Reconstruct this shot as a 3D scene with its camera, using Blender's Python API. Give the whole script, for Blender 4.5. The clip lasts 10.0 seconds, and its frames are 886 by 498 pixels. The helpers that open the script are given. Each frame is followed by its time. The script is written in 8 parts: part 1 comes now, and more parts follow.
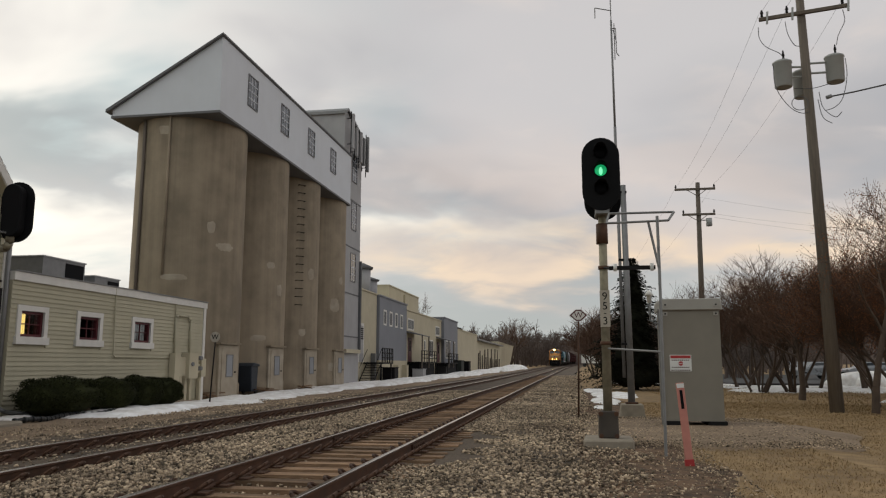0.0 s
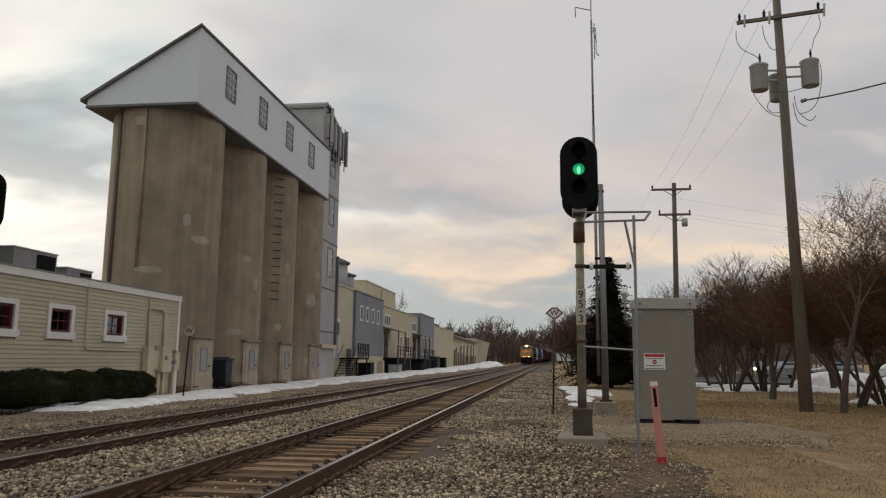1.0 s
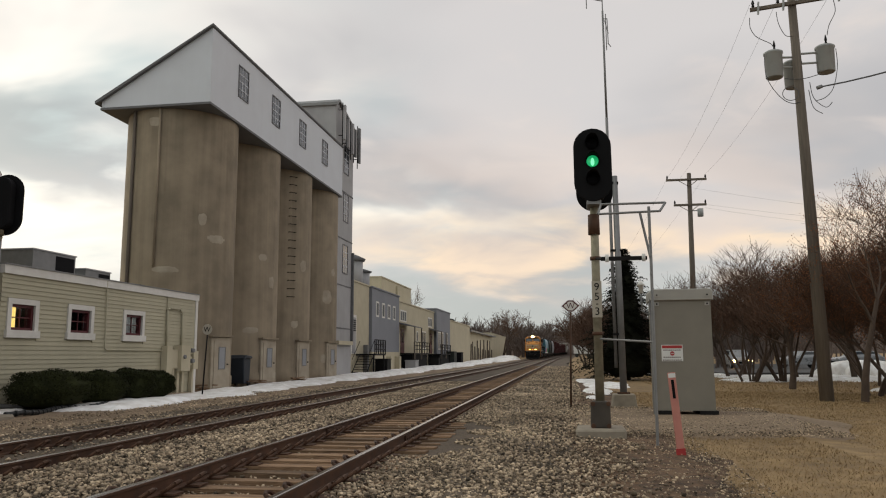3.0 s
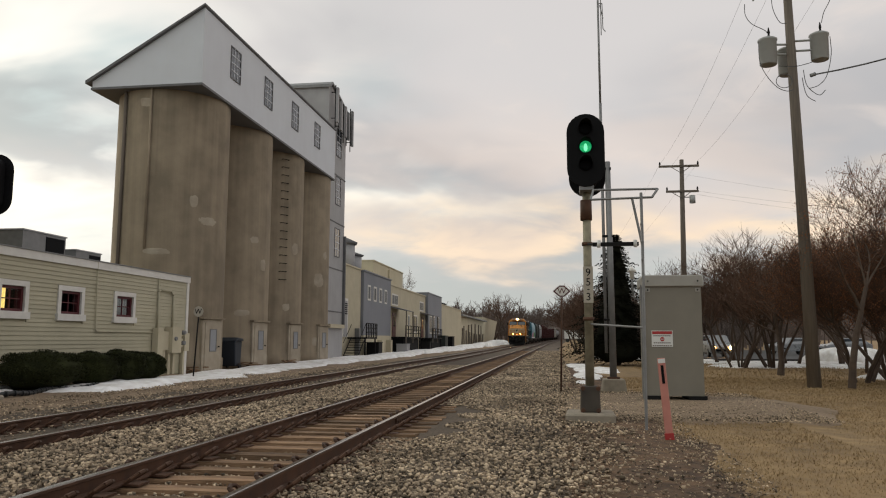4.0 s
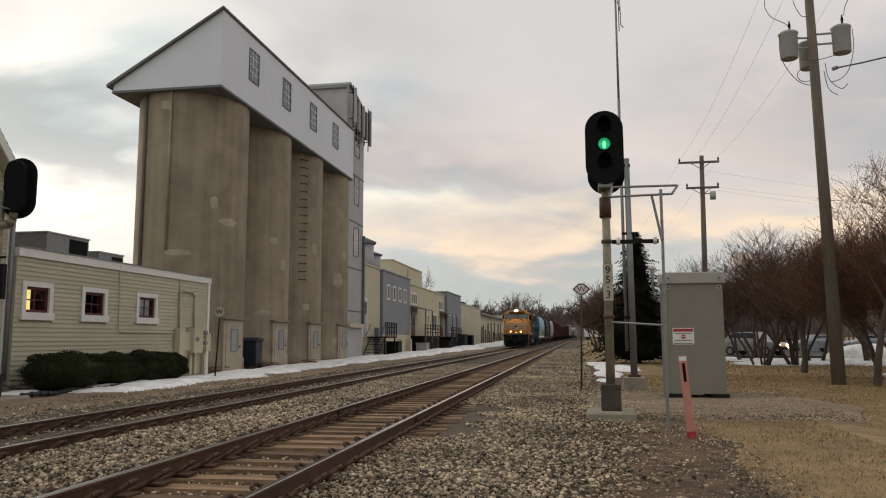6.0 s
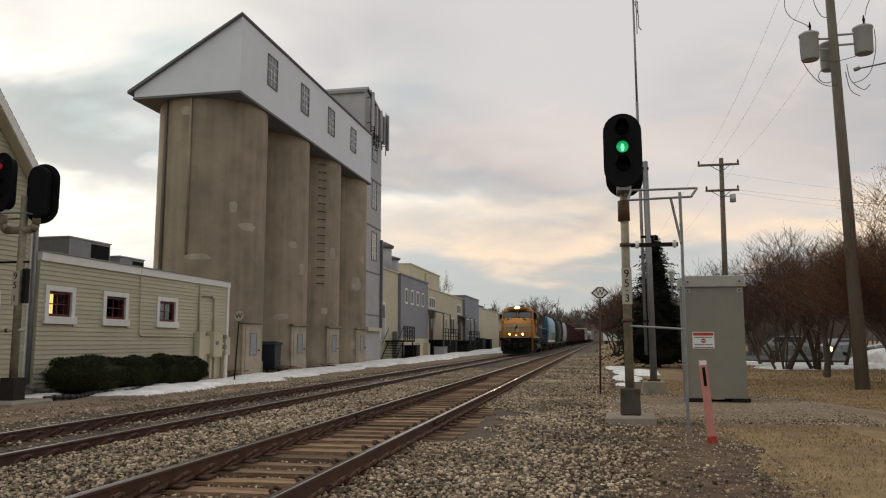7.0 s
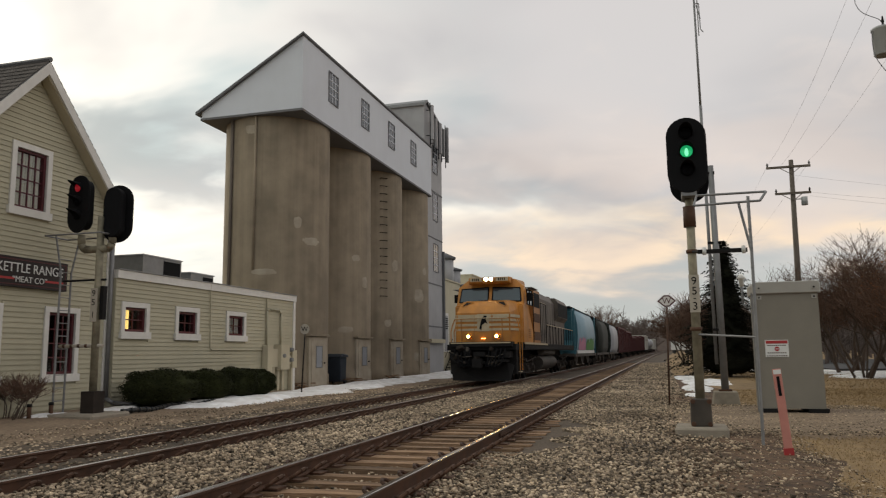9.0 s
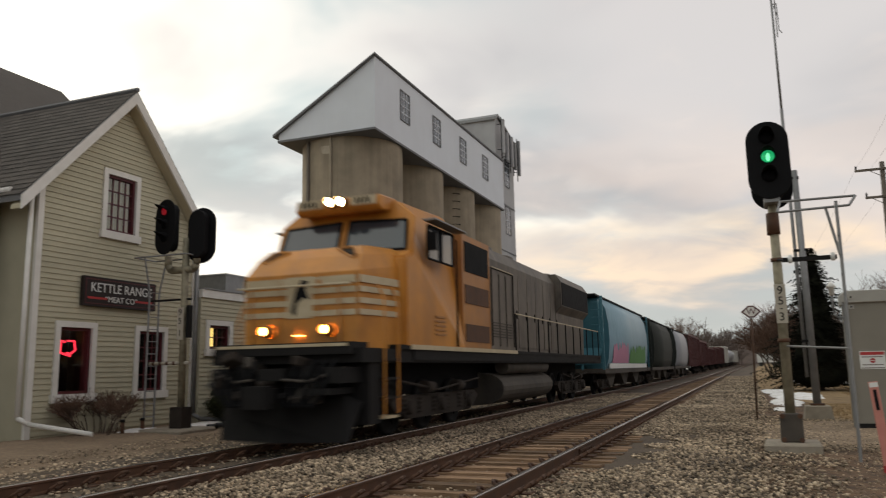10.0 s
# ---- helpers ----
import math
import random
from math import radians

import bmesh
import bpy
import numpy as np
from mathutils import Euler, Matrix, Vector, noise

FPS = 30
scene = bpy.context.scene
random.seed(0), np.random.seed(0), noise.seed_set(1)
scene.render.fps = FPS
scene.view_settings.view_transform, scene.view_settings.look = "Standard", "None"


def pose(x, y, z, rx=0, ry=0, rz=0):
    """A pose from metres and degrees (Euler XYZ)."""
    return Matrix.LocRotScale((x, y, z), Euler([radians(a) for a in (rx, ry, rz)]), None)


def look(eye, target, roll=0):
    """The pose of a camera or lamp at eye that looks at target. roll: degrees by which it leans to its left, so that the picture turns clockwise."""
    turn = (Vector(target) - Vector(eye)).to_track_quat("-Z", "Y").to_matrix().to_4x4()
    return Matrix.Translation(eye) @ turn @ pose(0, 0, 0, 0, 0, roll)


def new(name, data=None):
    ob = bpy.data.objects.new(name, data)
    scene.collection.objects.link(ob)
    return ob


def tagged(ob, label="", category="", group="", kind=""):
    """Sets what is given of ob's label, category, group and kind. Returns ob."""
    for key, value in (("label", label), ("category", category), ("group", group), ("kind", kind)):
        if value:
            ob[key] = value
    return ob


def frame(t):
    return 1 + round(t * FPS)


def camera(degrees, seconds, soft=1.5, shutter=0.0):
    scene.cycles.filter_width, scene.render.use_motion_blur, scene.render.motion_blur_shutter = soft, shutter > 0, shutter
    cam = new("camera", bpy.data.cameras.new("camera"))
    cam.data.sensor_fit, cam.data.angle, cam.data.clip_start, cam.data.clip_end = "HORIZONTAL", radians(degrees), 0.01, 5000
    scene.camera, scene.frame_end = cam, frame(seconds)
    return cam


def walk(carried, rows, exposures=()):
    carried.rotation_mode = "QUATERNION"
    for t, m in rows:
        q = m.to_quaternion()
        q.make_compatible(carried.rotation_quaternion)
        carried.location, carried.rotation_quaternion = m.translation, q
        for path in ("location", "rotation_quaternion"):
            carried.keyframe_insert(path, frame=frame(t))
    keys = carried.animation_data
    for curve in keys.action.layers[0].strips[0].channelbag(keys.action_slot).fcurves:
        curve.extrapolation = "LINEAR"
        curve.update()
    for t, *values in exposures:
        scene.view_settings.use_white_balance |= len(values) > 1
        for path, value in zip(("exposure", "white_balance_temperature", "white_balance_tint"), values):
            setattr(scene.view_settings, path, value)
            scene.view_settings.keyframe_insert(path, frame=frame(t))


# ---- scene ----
cam = camera(60.65, 10.0, soft=1.1, shutter=0.45)
EYE = (0.0, 0.0, 1.35)
PATH = [
    (0.0, pose(*EYE, 98.664, -0.049, 9.534)),
    (0.5, pose(*EYE, 97.979, -1.445, 9.755)),
    (1.0, pose(*EYE, 98.397, -0.616, 7.739)),
    (1.5, pose(*EYE, 98.917, 0.193, 7.582)),
    (2.0, pose(*EYE, 97.257, 1.079, 8.713)),
    (2.2, pose(*EYE, 98.447, 0.497, 9.178)),
    (3.3, pose(*EYE, 97.639, 0.161, 8.846)),
    (3.5, pose(*EYE, 97.352, 0.145, 8.696)),
    (4.0, pose(*EYE, 96.816, -0.182, 8.328)),
    (4.5, pose(*EYE, 96.686, 0.043, 8.867)),
    (5.0, pose(*EYE, 96.430, 0.175, 8.972)),
    (5.5, pose(*EYE, 96.546, 0.211, 9.262)),
    (6.8, pose(*EYE, 96.977, 0.070, 10.858)),
    (7.0, pose(*EYE, 97.022, 0.113, 11.142)),
    (7.5, pose(*EYE, 97.198, 0.145, 11.951)),
    (8.0, pose(*EYE, 97.308, 0.207, 12.924)),
    (8.5, pose(*EYE, 97.506, 0.354, 14.216)),
    (9.0, pose(*EYE, 97.887, 0.656, 15.910)),
    (9.5, pose(*EYE, 98.414, 0.908, 18.187)),
    (10.0, pose(*EYE, 99.067, 1.072, 21.610)),
]
walk(cam, PATH, [(0.0, 0.02, 6720, 10), (1.5, 0.0, 6720, 10), (2.3, 0.13, 6800, 10), (5.0, 0.19, 6850, 10), (9.0, 0.17, 6850, 10), (10.0, 0.24, 6850, 10)])

# ---- world and light ----
world = bpy.data.worlds.new("world")
scene.world = world
world.use_nodes = True
SUN_AZ, SUN_EL = radians(52), radians(16)          # left of the line, low behind the cloud


def build_sky(w):
    nt = w.node_tree
    nt.nodes.clear()
    N, L = nt.nodes.new, nt.links.new

    def node(kind, **kw):
        n = N(kind)
        for k, v in kw.items():
            if k == "op":
                n.operation = v
            else:
                n.inputs[int(k[1:])].default_value = v
        return n

    def math_(op, a, b=None):
        n = N("ShaderNodeMath")
        n.operation = op
        for i, v in enumerate((a, b)):
            if v is None:
                continue
            if isinstance(v, (int, float)):
                n.inputs[i].default_value = v
            else:
                L(v, n.inputs[i])
        return n.outputs[0]

    def ramp(fac, lo, hi):
        n = N("ShaderNodeMapRange")
        n.interpolation_type = "SMOOTHSTEP"
        L(fac, n.inputs[0])
        n.inputs[1].default_value, n.inputs[2].default_value = lo, hi
        return n.outputs[0]

    def mix(fac, a, b):
        n = N("ShaderNodeMix")
        n.data_type = "RGBA"
        if isinstance(fac, (int, float)):
            n.inputs[0].default_value = fac
        else:
            L(fac, n.inputs[0])
        for i, v in ((6, a), (7, b)):
            if isinstance(v, tuple):
                n.inputs[i].default_value = (*v, 1)
            else:
                L(v, n.inputs[i])
        return n.outputs[2]

    co = N("ShaderNodeTexCoord").outputs["Generated"]
    sep = N("ShaderNodeSeparateXYZ")
    L(co, sep.inputs[0])
    x, y, z = sep.outputs
    el = math_("MAXIMUM", z, 0.0)
    den = math_("ADD", el, 0.26)
    com = N("ShaderNodeCombineXYZ")
    L(math_("DIVIDE", x, den), com.inputs[0])
    L(math_("DIVIDE", y, den), com.inputs[1])

    def clouds(scale, detail, off, rough=0.5, dist=0.4):
        m = N("ShaderNodeMapping")
        m.inputs[1].default_value = off
        m.inputs[2].default_value = (0, 0, radians(-25))
        m.inputs[3].default_value = (1.0, 1.25, 1)
        L(com.outputs[0], m.inputs[0])
        n = N("ShaderNodeTexNoise")
        n.inputs["Scale"].default_value = scale
        n.inputs["Detail"].default_value = detail
        n.inputs["Roughness"].default_value = rough
        n.inputs["Distortion"].default_value = dist
        L(m.outputs[0], n.inputs["Vector"])
        return n.outputs["Fac"]

    sky = N("ShaderNodeTexSky")
    sky.sky_type = "NISHITA"
    sky.sun_disc = False
    sky.sun_elevation, sky.sun_rotation = SUN_EL, -SUN_AZ
    clear = N("ShaderNodeVectorMath")
    clear.operation = "SCALE"
    L(sky.outputs[0], clear.inputs[0])
    clear.inputs[3].default_value = 0.09
    az = math_("ARCTAN2", x, y)                       # 0 along the line, positive to the right
    big = clouds(0.55, 4, (3.1, 1.7, 0))
    fine = clouds(1.7, 4, (7.3, 2.2, 0), 0.5, 0.3)
    wisp = clouds(3.4, 5, (1.3, 8.2, 0), 0.5, 0.4)
    shift = math_("ADD", math_("MULTIPLY", math_("SUBTRACT", fine, 0.5), 0.16), math_("MULTIPLY", math_("SUBTRACT", wisp, 0.5), 0.07))
    h = math_("ADD", el, shift)                       # ragged height

    def layer(lo, hi, soft):
        return math_("MULTIPLY", ramp(h, lo - soft, lo + soft), math_("SUBTRACT", 1.0, ramp(h, hi - soft, hi + soft)))

    drift = math_("ADD", math_("MULTIPLY", math_("SUBTRACT", big, 0.5), 1.5), math_("MULTIPLY", math_("SUBTRACT", fine, 0.5), 1.1))
    west = math_("SUBTRACT", 1.0, ramp(math_("ADD", az, drift), radians(-52), radians(-4)))
    # high grey-lilac deck
    grey = mix(ramp(big, 0.40, 0.60), (0.415, 0.425, 0.455), (0.62, 0.61, 0.625))
    grey = mix(math_("MULTIPLY", ramp(wisp, 0.5, 0.75), 0.45), grey, (0.78, 0.70, 0.66))
    # torn bright cloud towards the hidden sun
    white = mix(ramp(fine, 0.38, 0.58), (0.56, 0.68, 0.70), (1.22, 1.20, 1.12))
    white = mix(math_("MULTIPLY", layer(0.19, 0.30, 0.035), ramp(wisp, 0.30, 0.55)), white, (0.40, 0.46, 0.485))
    white = mix(layer(0.135, 0.19, 0.02), white, (1.28, 1.24, 1.12))
    east = ramp(x, 0.35, 0.85)                        # the thinner cloud away from the hidden sun
    grey = mix(math_("MULTIPLY", east, 0.8), grey, (0.92, 0.90, 0.90))
    back = math_("SUBTRACT", 1.0, ramp(y, -0.75, -0.15))   # darker blue-grey cloud behind
    grey = mix(math_("MULTIPLY", back, 0.8), grey, (0.40, 0.44, 0.50))
    col = mix(west, grey, white)
    # warm light under the deck, low ahead
    ahead = math_("MULTIPLY", ramp(az, radians(-26), radians(-8)), math_("SUBTRACT", 1.0, ramp(az, radians(8), radians(60))))
    warm = math_("MULTIPLY", layer(0.105, 0.165, 0.03), ramp(wisp, 0.25, 0.6))
    col = mix(math_("MULTIPLY", math_("MULTIPLY", warm, ahead), 0.85), col, (0.98, 0.78, 0.57))
    blush = math_("MULTIPLY", layer(0.10, 0.30, 0.06), ramp(fine, 0.38, 0.62))
    col = mix(math_("MULTIPLY", math_("MULTIPLY", blush, ahead), 0.38), col, (0.80, 0.66, 0.58))
    low = math_("SUBTRACT", 1.0, ramp(h, 0.055, 0.125))
    col = mix(math_("MULTIPLY", low, 0.85), col, (0.45, 0.49, 0.50))
    col = mix(0.94, clear.outputs[0], col)
    bg = N("ShaderNodeBackground")
    L(col, bg.inputs[0])
    bg.inputs[1].default_value = 1.0
    out = N("ShaderNodeOutputWorld")
    L(bg.outputs[0], out.inputs[0])


build_sky(world)
sun = new("sun", bpy.data.lights.new("sun", "SUN"))
sun.data.energy, sun.data.angle, sun.data.color = 0.5, radians(25), (1.0, 0.93, 0.84)
sun.matrix_world = look((0, 0, 0), (math.sin(SUN_AZ) * math.cos(SUN_EL), -math.cos(SUN_AZ) * math.cos(SUN_EL), -math.sin(SUN_EL)))

# ---- materials ----


def mat(name, a, b=None, rough=0.8, metal=0.0, scale=3.0, big=0.35, bump=0.2, fine=40.0, emit=None, power=0.0, rand=0.0, stretch=(1, 1, 1), spec=0.4, island=False, streak=0.0):
    """Two tones mixed by noise at two scales, with fine relief."""
    m = bpy.data.materials.new(name)
    m.use_nodes = True
    nt = m.node_tree
    p = nt.nodes["Principled BSDF"]
    N, L = nt.nodes.new, nt.links.new
    b = b or tuple(c * 0.75 for c in a)
    co = N("ShaderNodeTexCoord")
    mp = N("ShaderNodeMapping")
    mp.inputs[3].default_value = stretch
    L(co.outputs["Object"], mp.inputs[0])
    n1 = N("ShaderNodeTexNoise")
    n1.inputs["Scale"].default_value, n1.inputs["Detail"].default_value = big, 5
    n2 = N("ShaderNodeTexNoise")
    n2.inputs["Scale"].default_value, n2.inputs["Detail"].default_value = scale, 6
    n3 = N("ShaderNodeTexNoise")
    n3.inputs["Scale"].default_value, n3.inputs["Detail"].default_value = fine, 3
    for n in (n1, n2, n3):
        L(mp.outputs[0], n.inputs["Vector"])
    ad = N("ShaderNodeMath")
    ad.operation = "ADD"
    L(n1.outputs["Fac"], ad.inputs[0])
    L(n2.outputs["Fac"], ad.inputs[1])
    fac = ad.outputs[0]
    if streak:
        wv = N("ShaderNodeTexNoise")
        wv.inputs["Scale"].default_value, wv.inputs["Detail"].default_value = 1.0, 4
        m2 = N("ShaderNodeMapping")
        m2.inputs[3].default_value = (3.5, 3.5, 0.12)
        L(co.outputs["Object"], m2.inputs[0])
        L(m2.outputs[0], wv.inputs["Vector"])
        mm = N("ShaderNodeMath")
        mm.operation = "MULTIPLY_ADD"
        L(wv.outputs["Fac"], mm.inputs[0])
        mm.inputs[1].default_value = streak
        sb = N("ShaderNodeMath")
        sb.operation = "SUBTRACT"
        L(fac, sb.inputs[0])
        sb.inputs[1].default_value = streak * 0.5
        L(sb.outputs[0], mm.inputs[2])
        fac = mm.outputs[0]
    rg = N("ShaderNodeMapRange")
    rg.inputs[1].default_value, rg.inputs[2].default_value = 0.7, 1.3
    L(fac, rg.inputs[0])
    mx = N("ShaderNodeMix")
    mx.data_type = "RGBA"
    L(rg.outputs[0], mx.inputs[0])
    mx.inputs[6].default_value, mx.inputs[7].default_value = (*b, 1), (*a, 1)
    col = mx.outputs[2]
    if rand:
        if island:
            rnd = N("ShaderNodeNewGeometry").outputs["Random Per Island"]
        else:
            rnd = N("ShaderNodeObjectInfo").outputs["Random"]
        r2 = N("ShaderNodeMapRange")
        r2.inputs[3].default_value, r2.inputs[4].default_value = 1 - rand, 1 + rand
        L(rnd, r2.inputs[0])
        hs = N("ShaderNodeHueSaturation")
        L(r2.outputs[0], hs.inputs["Value"])
        L(col, hs.inputs["Color"])
        col = hs.outputs[0]
    L(col, p.inputs["Base Color"])
    rr = N("ShaderNodeMapRange")
    rr.inputs[3].default_value, rr.inputs[4].default_value = max(rough - 0.12, 0.02), min(rough + 0.12, 1)
    L(n2.outputs["Fac"], rr.inputs[0])
    L(rr.outputs[0], p.inputs["Roughness"])
    p.inputs["Metallic"].default_value = metal
    p.inputs["Specular IOR Level"].default_value = spec
    if bump:
        bp = N("ShaderNodeBump")
        bp.inputs["Strength"].default_value, bp.inputs["Distance"].default_value = bump, 0.02
        L(n3.outputs["Fac"], bp.inputs["Height"])
        L(bp.outputs[0], p.inputs["Normal"])
    if emit:
        p.inputs["Emission Color"].default_value = (*emit, 1)
        p.inputs["Emission Strength"].default_value = power
    return m


def glass(name, tint=(0.9, 0.95, 0.95), dark=0.0):
    m = bpy.data.materials.new(name)
    m.use_nodes = True
    p = m.node_tree.nodes["Principled BSDF"]
    p.inputs["Base Color"].default_value = (*tint, 1)
    p.inputs["Roughness"].default_value = 0.04
    p.inputs["Transmission Weight"].default_value = 1 - dark
    p.inputs["IOR"].default_value = 1.45
    return m


M = dict(
    concrete=mat("silo_concrete", (0.33, 0.268, 0.192), (0.20, 0.162, 0.116), 0.9, scale=1.2, big=0.25, bump=0.25, fine=25, streak=0.75),
    concrete_pale=mat("pale_concrete", (0.34, 0.295, 0.235), (0.20, 0.17, 0.13), 0.9, scale=4, bump=0.4, fine=60),
    patch=mat("render_patch", (0.44, 0.40, 0.33), (0.36, 0.32, 0.27), 0.9, scale=2, fine=30),
    mortar=mat("faded_mortar", (0.42, 0.365, 0.285), (0.30, 0.25, 0.19), 0.9, scale=2.5, big=1.2, fine=30),
    steeldoor=mat("grey_steel_door", (0.22, 0.215, 0.215), (0.17, 0.165, 0.165), 0.6, scale=2, bump=0.05, streak=0.5),
    gallery=mat("pale_cladding", (0.615, 0.64, 0.68), (0.565, 0.585, 0.62), 0.6, scale=0.8, big=0.2, bump=0.03, streak=0.3),
    tower=mat("grey_cladding", (0.40, 0.395, 0.40), (0.31, 0.305, 0.31), 0.7, scale=1, bump=0.05, streak=0.4),
    siding=mat("khaki_siding", (0.455, 0.42, 0.305), (0.39, 0.36, 0.26), 0.65, scale=2.5, big=0.5, bump=0.06, fine=30, rand=0.06),
    trim=mat("white_trim", (0.72, 0.70, 0.66), (0.62, 0.60, 0.56), 0.6, scale=5, bump=0.05),
    maroon=mat("maroon_sash", (0.10, 0.015, 0.02), (0.07, 0.012, 0.016), 0.5, scale=6),
    roof=mat("brown_shingle", (0.10, 0.085, 0.075), (0.07, 0.06, 0.052), 0.9, scale=6, bump=0.5, fine=30, rand=0.2, island=True),
    darkroof=mat("dark_roof_edge", (0.15, 0.15, 0.155), None, 0.7),
    rail=mat("rusty_rail", (0.115, 0.054, 0.030), (0.045, 0.023, 0.014), 0.75, 0.1, scale=6, fine=60),
    railtop=mat("worn_rail_head", (0.42, 0.38, 0.35), (0.28, 0.25, 0.23), 0.22, 1.0, scale=3, bump=0.05, stretch=(1, 0.1, 1)),
    tie=mat("weathered_tie", (0.30, 0.185, 0.108), (0.105, 0.062, 0.036), 0.9, scale=4, big=1.2, bump=0.9, fine=22, rand=0.4, stretch=(0.5, 3, 3)),
    ballast=mat("ballast_bed", (0.135, 0.098, 0.068), (0.042, 0.031, 0.022), 0.95, scale=16, big=0.5, bump=1.0, fine=22),
    stone=mat("ballast_stone", (0.53, 0.415, 0.292), (0.125, 0.090, 0.061), 0.9, scale=9, big=0.5, bump=0.3, fine=60, rand=0.85, island=True),
    dirt=mat("bare_dirt", (0.175, 0.102, 0.056), (0.030, 0.018, 0.011), 0.95, scale=7, big=0.9, bump=1.0, fine=26),
    gravel=mat("fine_gravel", (0.33, 0.24, 0.16), (0.155, 0.11, 0.073), 0.95, scale=14, big=0.7, bump=1.0, fine=50),
    grass=mat("dormant_grass", (0.345, 0.232, 0.114), (0.165, 0.108, 0.056), 0.95, scale=3, big=0.45, bump=0.45, fine=30),
    blade=mat("dry_grass_blades", (0.345, 0.238, 0.122), (0.235, 0.158, 0.08), 0.9, scale=1.2, big=0.4, rand=0.12, island=True, bump=0),
    snow=mat("old_snow", (0.92, 0.92, 0.92), (0.66, 0.63, 0.60), 0.7, scale=2.2, big=1.1, bump=0.5, fine=12),
    black=mat("black_paint", (0.008, 0.008, 0.009), (0.005, 0.005, 0.006), 0.75, scale=5, bump=0.05, spec=0.12),
    darksteel=mat("dark_steel", (0.013, 0.012, 0.012), (0.007, 0.0065, 0.0065), 0.75, 0.0, scale=4, bump=0.3, spec=0.2),
    galv=mat("galvanised_steel", (0.26, 0.26, 0.26), (0.18, 0.18, 0.183), 0.55, 0.4, scale=6, bump=0.1),
    mast=mat("weathered_mast", (0.30, 0.27, 0.19), (0.12, 0.10, 0.068), 0.65, 0.1, scale=7, big=2.2, bump=0.3, streak=0.5),
    cabinet=mat("grey_green_cabinet", (0.225, 0.205, 0.168), (0.195, 0.177, 0.145), 0.55, scale=3, bump=0.05, streak=0.25),
    cabtop=mat("cabinet_lid", (0.36, 0.345, 0.31), (0.31, 0.295, 0.265), 0.5, scale=3, bump=0.05),
    pole=mat("weathered_pole", (0.175, 0.144, 0.115), (0.095, 0.079, 0.065), 0.9, scale=4, bump=0.7, fine=20, stretch=(6, 6, 0.4)),
    can=mat("transformer_grey", (0.36, 0.37, 0.36), (0.31, 0.315, 0.31), 0.45, scale=4, bump=0.05),
    bark=mat("bare_bark", (0.10, 0.070, 0.052), (0.055, 0.039, 0.030), 0.95, scale=5, bump=0.5),
    twig=mat("bare_twigs", (0.15, 0.092, 0.066), (0.08, 0.05, 0.038), 0.95, scale=3, bump=0, spec=0.1),
    bud=mat("rusty_seed_heads", (0.36, 0.15, 0.07), (0.22, 0.095, 0.05), 0.95, scale=3, bump=0, rand=0.3, island=True),
    conifer=mat("dark_conifer", (0.020, 0.021, 0.013), (0.010, 0.011, 0.008), 0.95, scale=3, bump=0, rand=0.4, island=True, spec=0.1),
    hedge=mat("dark_hedge_leaf", (0.030, 0.034, 0.012), (0.013, 0.015, 0.006), 0.9, scale=3, bump=0, rand=0.5, island=True, spec=0.1),
    # brown lightened so the colour carries the haze of distance
    woods=mat("far_woods", (0.14, 0.105, 0.09), (0.085, 0.065, 0.056), 1.0, scale=0.6, big=0.1, bump=0),
    cream=mat("cream_render", (0.53, 0.475, 0.345), (0.45, 0.40, 0.29), 0.85, scale=1.5, bump=0.1, streak=0.3),
    slate=mat("slate_blue_panel", (0.225, 0.235, 0.262), (0.19, 0.198, 0.222), 0.7, scale=1.5, bump=0.05, streak=0.25),
    yellow=mat("armour_yellow", (0.55, 0.225, 0.034), (0.36, 0.145, 0.026), 0.45, scale=2.5, big=0.8, bump=0.03, streak=0.7),
    yellow_dirty=mat("grimy_yellow", (0.40, 0.17, 0.04), (0.27, 0.115, 0.035), 0.5, scale=3, big=0.9, bump=0.05, streak=0.5),
    locogrey=mat("grimy_grey", (0.15, 0.123, 0.098), (0.058, 0.048, 0.039), 0.6, scale=3, bump=0.08, streak=0.9),
    undergrime=mat("underframe_grime", (0.075, 0.062, 0.050), (0.030, 0.025, 0.021), 0.75, scale=3, bump=0.1, streak=0.5),
    stripe=mat("silver_stripe", (0.50, 0.42, 0.29), (0.36, 0.28, 0.17), 0.5, scale=4, bump=0),
    teal=mat("teal_hopper", (0.05, 0.16, 0.20), (0.035, 0.12, 0.155), 0.55, scale=3, bump=0.05, streak=0.5),
    skyblue=mat("pale_blue_hopper", (0.27, 0.40, 0.47), (0.21, 0.33, 0.39), 0.5, scale=2, bump=0.04, streak=0.5),
    pink=mat("pink_spray", (0.50, 0.22, 0.32), (0.40, 0.17, 0.26), 0.6, scale=4, bump=0),
    green=mat("green_spray", (0.10, 0.26, 0.08), (0.07, 0.20, 0.06), 0.6, scale=4, bump=0),
    darkgreen=mat("dark_green_car", (0.016, 0.021, 0.016), (0.009, 0.012, 0.009), 0.75, scale=3, bump=0.05, streak=0.5),
    tankgrey=mat("grey_tank", (0.33, 0.34, 0.36), (0.25, 0.26, 0.28), 0.5, scale=2, bump=0.04, streak=0.5),
    oxide=mat("oxide_red_car", (0.10, 0.028, 0.026), (0.06, 0.02, 0.02), 0.7, scale=2, bump=0.08, streak=0.6),
    whitecar=mat("off_white_car", (0.55, 0.53, 0.48), (0.42, 0.40, 0.36), 0.6, scale=2, bump=0.05, streak=0.6),
